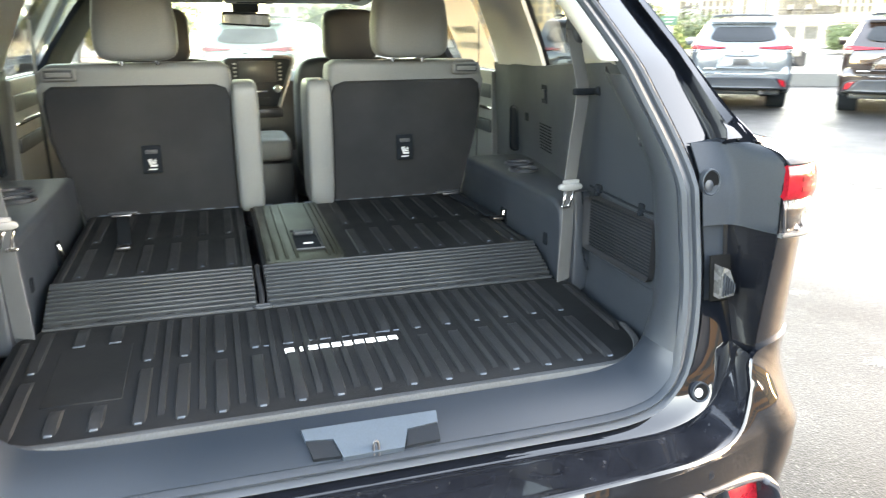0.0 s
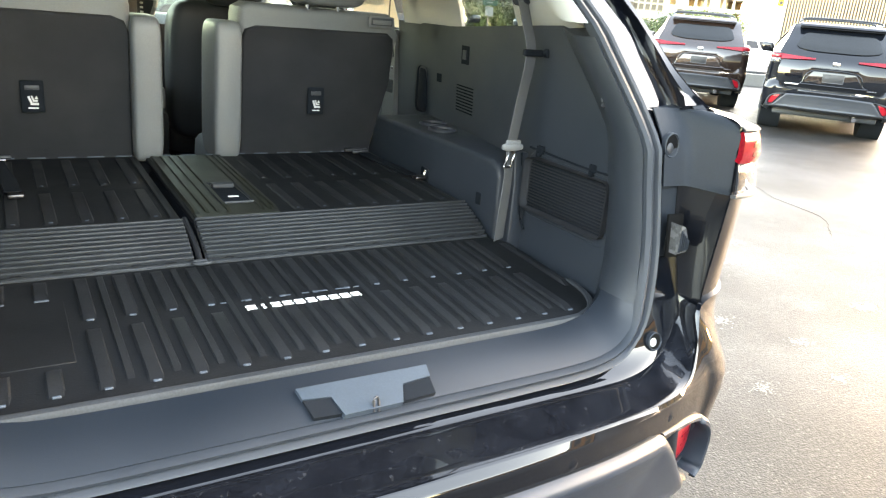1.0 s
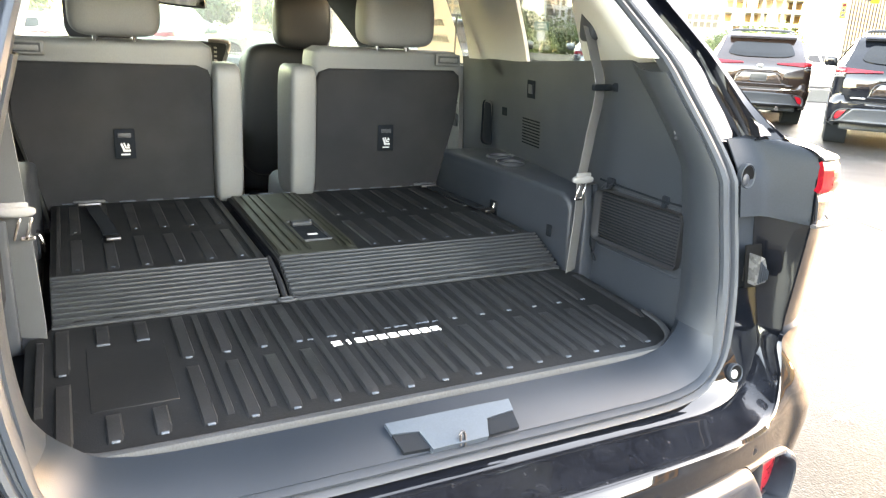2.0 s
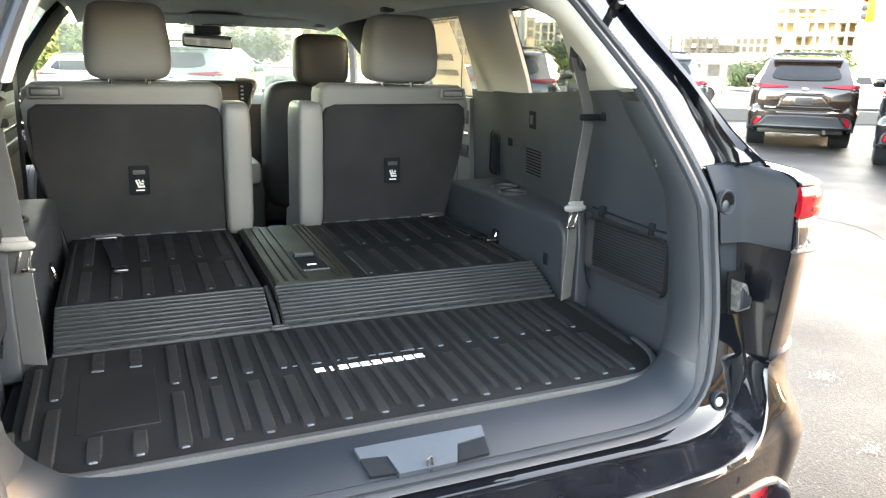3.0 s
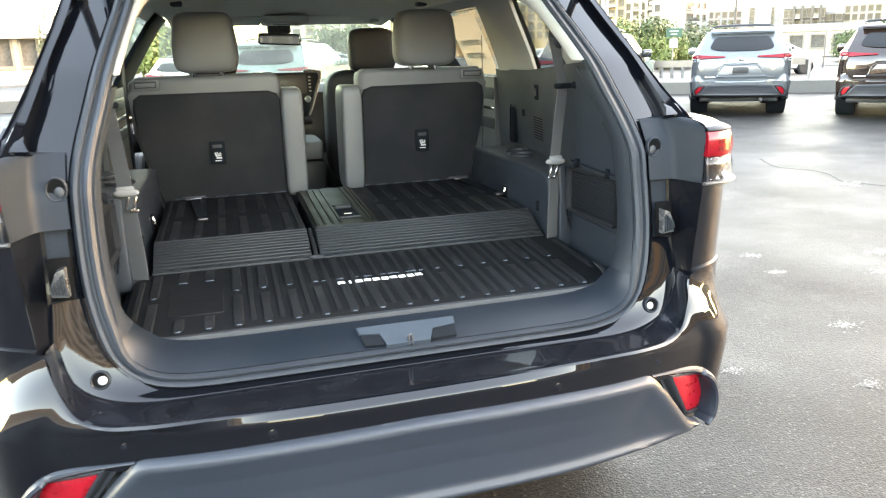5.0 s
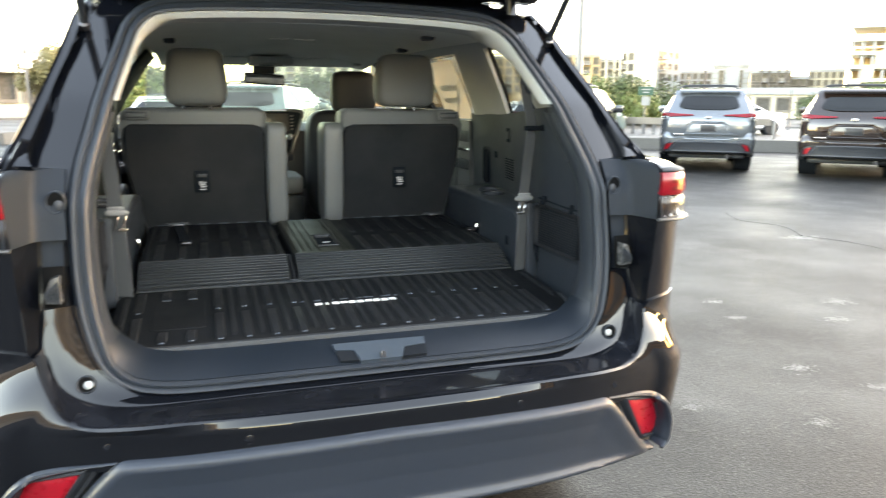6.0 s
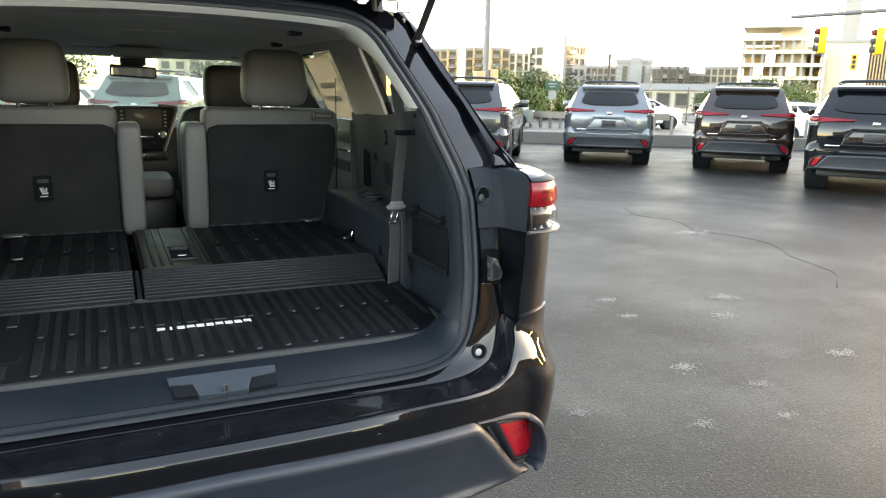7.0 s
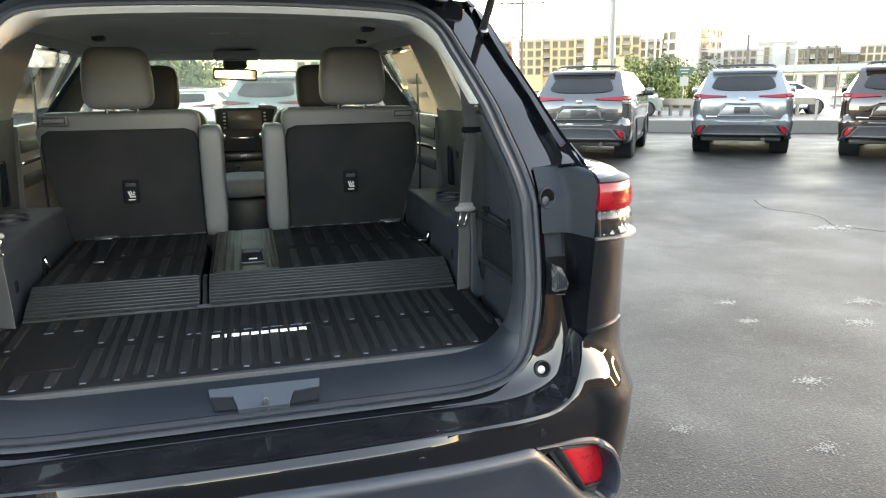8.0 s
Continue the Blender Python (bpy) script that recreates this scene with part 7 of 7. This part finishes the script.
facade(39.5, 47.5, 85, 2.6, 1, 6, CREAM, "low white flat-roofed building across the street", base=0.3, depth=10, win=(2.0, 1.2))
# row out of view, known from reflections; heights set to block the low sun
facade(63, 80, 120, 13, 3, 14, ORANGE, "unseen low orange brick block, its height set against the sun")
facade(82, 96, 90, 15, 4, 14, TAN, "unseen tan brick block that keeps the sun off the lot")
facade(97, 132, 80, 12, 3, 18, ORANGE, "unseen low orange brick block that keeps the sun off the lot")
shop = facade(-19.5, -10.4, 62, 4.3, 1, 6, CREAM, "pale low shop with a white flat roof", base=0.1, win=(1.0, 1.8))
part("fascia", bbox((0, -0.5, 3.75), (10.2, 1.0, 1.1), 0.02, 1), LETTER, shop, "white roof fascia")
facade(-30, -19, 80, 7, 2, 7, CREAM, "cream low building along the street")
facade(-50, -34, 80, 8, 2, 8, TAN, "tan low building along the street")

# tall unfinished block with open floors
def open_frame(az0, az1, R, floors, fh, label):
    p0 = Vector((R * math.sin(radians(az0)), R * math.cos(radians(az0)) - 1.4, 0))
    p1 = Vector((R * math.sin(radians(az1)), R * math.cos(radians(az1)) - 1.4, 0))
    w = (p1 - p0).length
    b = empty("building", label=label, category="building", group="buildings round the lot")
    b.matrix_basis = Matrix.Translation((p0 + p1) / 2) @ Matrix.Rotation(math.atan2(p1.y - p0.y, p1.x - p0.x), 4, "Z")
    for f in range(floors + 1):
        cutw = w if f < floors - 1 else w * 0.7
        part("floor_slab", bbox((-(w - cutw) / 2, 9, 1.0 + fh * f), (cutw, 18, 0.8), 0.0), CREAM, b)
    n = 9
    for k in range(n):
        part("column", bbox((-w / 2 + 0.5 + (w - 1) * k / (n - 1), 0.8, fh * (floors - 1) / 2 + 0.6), (0.6, 0.6, fh * (floors - 1)), 0.0), PALE, b)
    part("core_wall", bbox((w * 0.12, 10, fh * (floors + 0.6) / 2), (w * 0.35, 8, fh * (floors + 0.6)), 0.0), CREAM, b)
    part("inner_wall", bbox((0, 13, fh * (floors - 1) / 2), (w * 0.96, 0.5, fh * (floors - 1)), 0.0), TAN, b)
    for k in range(5):
        part("cladding_panel", bbox((-w * 0.40 + w * 0.13 * k, -0.1, 2.4 + fh * (1 + k % 3)), (w * 0.12, 0.15, fh * 0.8), 0.0), CREAM, b)


open_frame(46.6, 52.0, 190, 6, 2.95, "pale unfinished tower with open floors")
f = facade(52.0, 54.6, 195, 15.2, 0, 1, CREAM, "blank cream wall of a tall block", depth=14)
sl = facade(54.6, 61.0, 196, 15.5, 1, 1, DARKBRICK, "dark tall block screened by upright golden slats", depth=14)
for k in range(34):
    o = part("slat", bbox((-10.4 + 0.63 * k, -0.5, 8.5), (0.26, 0.2, 13.0), 0.0), TAN, sl)
t = facade(52.8, 53.8, 240, 31.0, 0, 1, PALE, "slim grey tower far behind the street", depth=6)

# buildings behind the camera
# out of view, known from reflections; brick coloured as if sunlit
facade(112, 150, 44, 9.0, 2, 14, SUNBRICK, "orange brick block behind the lot", base=0.6, turn=-24, win=(1.6, 2.0))
# added out of view so that the paint reflects something dark
facade(158, 179, 44, 7.5, 2, 8, DARKBRICK, "unseen dark low block added to darken reflections in the paint", base=0.6, win=(2.4, 2.6))
# added out of view; its pale grey cools the reflections in the paint
facade(-172, -100, 60, 12.0, 3, 24, PALE, "unseen pale grey block added for cool reflections", depth=18)


# ---- poles, signs, signals ----
def at(az, R, z=0.0):
    return Vector((R * math.sin(radians(az)), R * math.cos(radians(az)) - 1.4, z))


def pole(az, R, h, r, mat, label, name="street_lamp", arm=None):
    p = at(az, R)
    th = empty(name, label=label, category="pole")
    bm = bmesh.new()
    tube(bm, [p, p + Vector((0, 0, h))], [r, r * 0.7], 12)
    part("shaft", bm, mat, th)
    bm = bmesh.new()
    lathe(bm, [(r * 2, 0), (r * 2, 0.08), (r * 1.2, 0.14)], 12, Matrix.Translation(p))
    part("foot", bm, mat, th)
    if arm:
        bm = bmesh.new()
        tube(bm, [p + Vector((0, 0, h - 0.1)), p + Vector((arm[0], arm[1], h + 0.1))], r * 0.5, 8)
        part("arm", bm, mat, th)
        part("lamp_head", bbox(p + Vector((arm[0], arm[1], h + 0.1)), (0.6, 0.3, 0.14), 0.03), mat, th)
    return th, p


th, p = pole(28.0, 27, 9.0, 0.14, STEEL, "grey steel lamp post at the edge of the lot", arm=(-1.4, 0.6))
part("control_box", bbox(p + Vector((-0.28, 0, 2.05)), (0.36, 0.3, 0.5), 0.02), TAN, th)
part("control_box", bbox(p + Vector((0.26, 0, 2.1)), (0.32, 0.3, 0.55), 0.02), TAN, th)
th, p = pole(21.3, 60, 9.5, 0.13, DARKBRICK, "dark wooden utility pole with a crossarm", name="utility_pole")
d = Vector((math.cos(radians(21.3)), -math.sin(radians(21.3)), 0))
for hh, hw in ((7.75, 1.75), (5.2, 1.2)):
    bm = bmesh.new()
    tube(bm, [p - d * hw + Vector((0, 0, hh)), p + d * hw + Vector((0, 0, hh))], 0.07, 6)
    part("crossarm", bm, DARKBRICK, th)
for s in (-1.6, -0.8, 0.8, 1.6):
    bm = bmesh.new()
    lathe(bm, [(0.05, 0), (0.09, 0.08), (0.05, 0.16), (0.08, 0.24)], 8, Matrix.Translation(p + d * s + Vector((0, 0, 7.8))))
    part("insulator", bm, PALE, th)
pole(37.4, 60, 4.9, 0.14, DARKBRICK, "short dark wooden post by the street", name="wooden_post")
pole(40.5, 70, 6.2, 0.06, STEEL, "thin steel mast by the street", name="steel_mast")
pole(36.3, 64, 3.6, 0.07, STEEL, "thin steel mast by the street", name="steel_mast")
pole(43.2, 45, 2.2, 0.05, DARKMETAL, "short dark post by the street", name="street_post")
# bollard at the street edge and a sign post before the shop
bl = empty("bollard", label="slim grey steel bollard at the edge of the street", category="bollard")
p = at(-11.95, 29.5)
bm = bmesh.new()
lathe(bm, [(0.0, 1.02), (0.05, 1.01), (0.075, 0.97), (0.075, 0.0)], 14, Matrix.Translation(p))
part("post", bm, STEEL, bl)
bm = bmesh.new()
lathe(bm, [(0.13, 0.0), (0.13, 0.03), (0.076, 0.05)], 14, Matrix.Translation(p))
part("base_plate", bm, STEEL, bl)
sp = empty("sign_post", label="dark post with a small white sign before the shop", category="sign")
p = at(-11.55, 46)
bm = bmesh.new()
tube(bm, [p, p + Vector((0, 0, 4.7))], [0.11, 0.09], 8)
part("post", bm, DARKMETAL, sp)
part("sign_panel", bbox(p + Vector((0.02, -0.12, 3.35)), (0.52, 0.04, 0.72), 0.02, 1, Matrix.Rotation(radians(11.5), 4, "Z")), LETTER, sp)
# road sign
sg = empty("road_sign", label="green road sign over a white one on a post", category="sign")
p = at(33.2, 44)
bm = bmesh.new()
tube(bm, [p, p + Vector((0, 0, 2.4))], 0.035, 8)
part("post", bm, STEEL, sg)
rz = Matrix.Rotation(radians(-33.2), 4, "Z")
g1 = part("green_panel", bbox(p + Vector((0, -0.05, 2.12)), (0.85, 0.03, 0.48), 0.01, 1, rz), GREENSIGN, sg)
part("panel_bar", bbox(p + Vector((-0.03, -0.09, 2.2)), (0.5, 0.02, 0.08), 0.0, 1, rz), SIGNGREY, g1)
part("panel_bar", bbox(p + Vector((-0.03, -0.09, 2.04)), (0.35, 0.02, 0.07), 0.0, 1, rz), SIGNGREY, g1)
part("white_panel", bbox(p + Vector((0, -0.05, 1.55)), (0.45, 0.03, 0.5), 0.01, 1, rz), SIGNGREY, sg)
# signals on a mast arm
ms = empty("traffic_signal", label="yellow traffic signals hanging from a long mast arm", category="traffic light")
bm = bmesh.new()
pa, pb, pc = at(66, 40), at(66, 40, 6.2), at(49.5, 36, 5.05)
tube(bm, [pa, pb], [0.16, 0.12], 10)
part("mast", bm, STEEL, ms)
bm = bmesh.new()
tube(bm, [pb - Vector((0, 0, 0.3)), pc], [0.12, 0.08], 10)
part("mast_arm", bm, STEEL, ms)
for az, R, z, s in ((51.6, 36.3, 4.1, 1.0), (55.0, 36.8, 4.05, 1.0), (53.7, 58, 4.2, 0.9)):
    q = at(az, R, z)
    face = az + (75 if s == 1.0 else 0)
    rz = Matrix.Rotation(radians(-face), 4, "Z")
    hd = part("signal_head", bbox(q, (0.42 * s, 0.3 * s, 1.12 * s), 0.05, 2, rz), YELLOW, ms)
    fw = Vector((-math.sin(radians(face)), -math.cos(radians(face)), 0))
    for k, mt in ((1, DARKRED), (0, BARM), (-1, BARM)):
        bm = bmesh.new()
        lathe(bm, [(0.13 * s, 0), (0.135 * s, 0.16 * s), (0.12 * s, 0.16 * s), (0.11 * s, 0.02)], 14, Matrix.Translation(q + fw * 0.15 * s + Vector((0, 0, 0.35 * s * k))) @ Matrix.Rotation(radians(-face), 4, "Z") @ Matrix.Rotation(radians(90), 4, "X"))
        part("lens_hood", bm, mt, hd)
# guard rail along the street
gr = empty("guard_rail", label="pale steel guard rail along the street", category="rail")
line = [at(a, r, 0) for a, r in ((27, 38), (31, 36), (34, 35), (38, 35), (42, 36))]
bm = bmesh.new()
tube(bm, [q + Vector((0, 0, 0.62)) for q in line], 0, flat=(0.30, 0.06, (0, 0, 1)))
part("rail", bm, FRAMEW, gr)
for i in range(4):
    for k in range(4):
        q = line[i].lerp(line[i + 1], k / 4)
        part("post", bbox(q + Vector((0, 0.1, 0.35)), (0.12, 0.12, 0.7), 0.01, 1), STEEL, gr)
# posts with a rail on the kerb
for k in range(9):
    q = Vector((13.5, 17.9, 0)).lerp(Vector((20.5, 13.6, 0)), k / 8)
    o = tagged(part("fence_post", bbox(q + Vector((0.25, 0.4, 0.45)), (0.07, 0.07, 0.9), 0.01, 1), STEEL, None), "short grey steel post behind the kerb", "post", "posts behind the kerb")

# ---- bushes and trees ----
LEAF = material("leaf", (0.085, 0.118, 0.032), 0.6, 0, 0.35, 1.5, 20, 0, 0.1, 0, 0.4)
LEAF2 = material("dark_leaf", (0.048, 0.072, 0.024), 0.6, 0, 0.35, 1.5, 20, 0, 0.1, 0, 0.4)
LEAF3 = material("tan_leaf", (0.150, 0.130, 0.062), 0.65, 0, 0.35, 1.5, 20, 0, 0.1, 0, 0.3)
BARK = material("bark", (0.10, 0.075, 0.05), 0.9, 0, 0.3, 5, 60, 0.5)


def bush(az, R, h, w, seed, label, leaf=LEAF, leaves=2600, size=0.16, stem=0.25, name="bush", cat="bush"):
    rng = random.Random(seed)
    c = at(az, R)
    th = empty(name, label=label, category=cat)
    bm = bmesh.new()
    tips = []
    for k in range(7):
        a = rng.uniform(0, 6.28)
        r = rng.uniform(0.15, 0.42) * w
        top = c + Vector((r * math.cos(a), r * math.sin(a), h * rng.uniform(0.5, 0.85)))
        tube(bm, spline([c + Vector((0.04 * math.cos(a), 0.04 * math.sin(a), 0)), c + Vector((0.15 * r * math.cos(a), 0.15 * r * math.sin(a), h * stem)), top], 6), [0.09 * h / 4, 0.075 * h / 4, 0.06 * h / 4, 0.045 * h / 4, 0.03 * h / 4, 0.012], 6)
        tips.append(top)
    part("trunk", bm, BARK, th)
    clumps = [(t, rng.uniform(0.22, 0.36) * w) for t in tips]
    for k in range(9):
        a, rr = rng.uniform(0, 6.28), rng.uniform(0.2, 0.5) * w
        clumps.append((c + Vector((rr * math.cos(a), rr * math.sin(a), h * rng.uniform(stem + 0.1, 0.92))), rng.uniform(0.14, 0.26) * w))
    vs, fs = [], []
    for k in range(leaves):
        t, cr = clumps[rng.randrange(len(clumps))]
        v = Vector((rng.gauss(0, 1), rng.gauss(0, 1), rng.gauss(0, 0.8)))
        v.normalize()
        p = t + v * cr * rng.uniform(0.55, 1.08)
        if p.z < h * stem * 0.6:
            p.z = h * stem * 0.6 + rng.uniform(0, 0.3)
        n = (v + Vector((rng.uniform(-0.7, 0.7), rng.uniform(-0.7, 0.7), rng.uniform(-0.3, 0.9)))).normalized()
        u = n.cross(Vector((rng.uniform(-1, 1), rng.uniform(-1, 1), 0.3))).normalized() * size * rng.uniform(0.6, 1.2)
        w2 = n.cross(u) * 0.55
        i = len(vs)
        vs += [p - u, p - w2 * 0.8 + u * 0.1, p + u, p + w2 * 0.8 + u * 0.1]
        fs.append((i, i + 1, i + 2, i + 3))
    me = bpy.data.meshes.new("crown")
    me.from_pydata([tuple(v) for v in vs], [], fs)
    me.materials.append(leaf)
    o = new("crown", me)
    o.parent = th
    return th


for i, (az, R, h, w) in enumerate(((28.8, 46, 2.7, 3.6), (30.6, 48, 2.8, 4.0), (32.4, 47, 1.9, 3.4), (34.6, 50, 2.1, 4.4), (36.6, 52, 1.7, 3.6), (47.5, 60, 2.4, 4.0), (49.6, 58, 2.6, 4.5), (45.5, 62, 1.8, 3.2))):
    bush(az, R, h, w, 10 + i, "green roadside bush across the street", leaf=LEAF if i % 2 == 0 else LEAF2, leaves=5200, size=0.115)
for i, (az, R, h, w) in enumerate(((-7.6, 52, 3.8, 4.2), (-4.0, 46, 3.2, 4.6), (-5.8, 48, 3.6, 4.6), (-24, 52, 4.2, 5.0), (-34, 48, 4.4, 5.0), (14.5, 60, 4.2, 4.5), (9, 62, 3.6, 4.5))):
    bush(az, R, h, w, 40 + i, "leafy street tree beyond the road", leaf=LEAF2 if i % 2 == 0 else LEAF, size=0.2, name="tree", cat="tree", stem=0.35, leaves=3200)
bush(-10.6, 48, 4.5, 2.6, 60, "tan-green bushy tree beside the shop", leaf=LEAF3, leaves=5200, size=0.12, stem=0.12, name="tree", cat="tree")
bush(-8.9, 48, 4.7, 2.8, 61, "tan-green bushy tree beside the shop", leaf=LEAF3, leaves=5200, size=0.12, stem=0.12, name="tree", cat="tree")
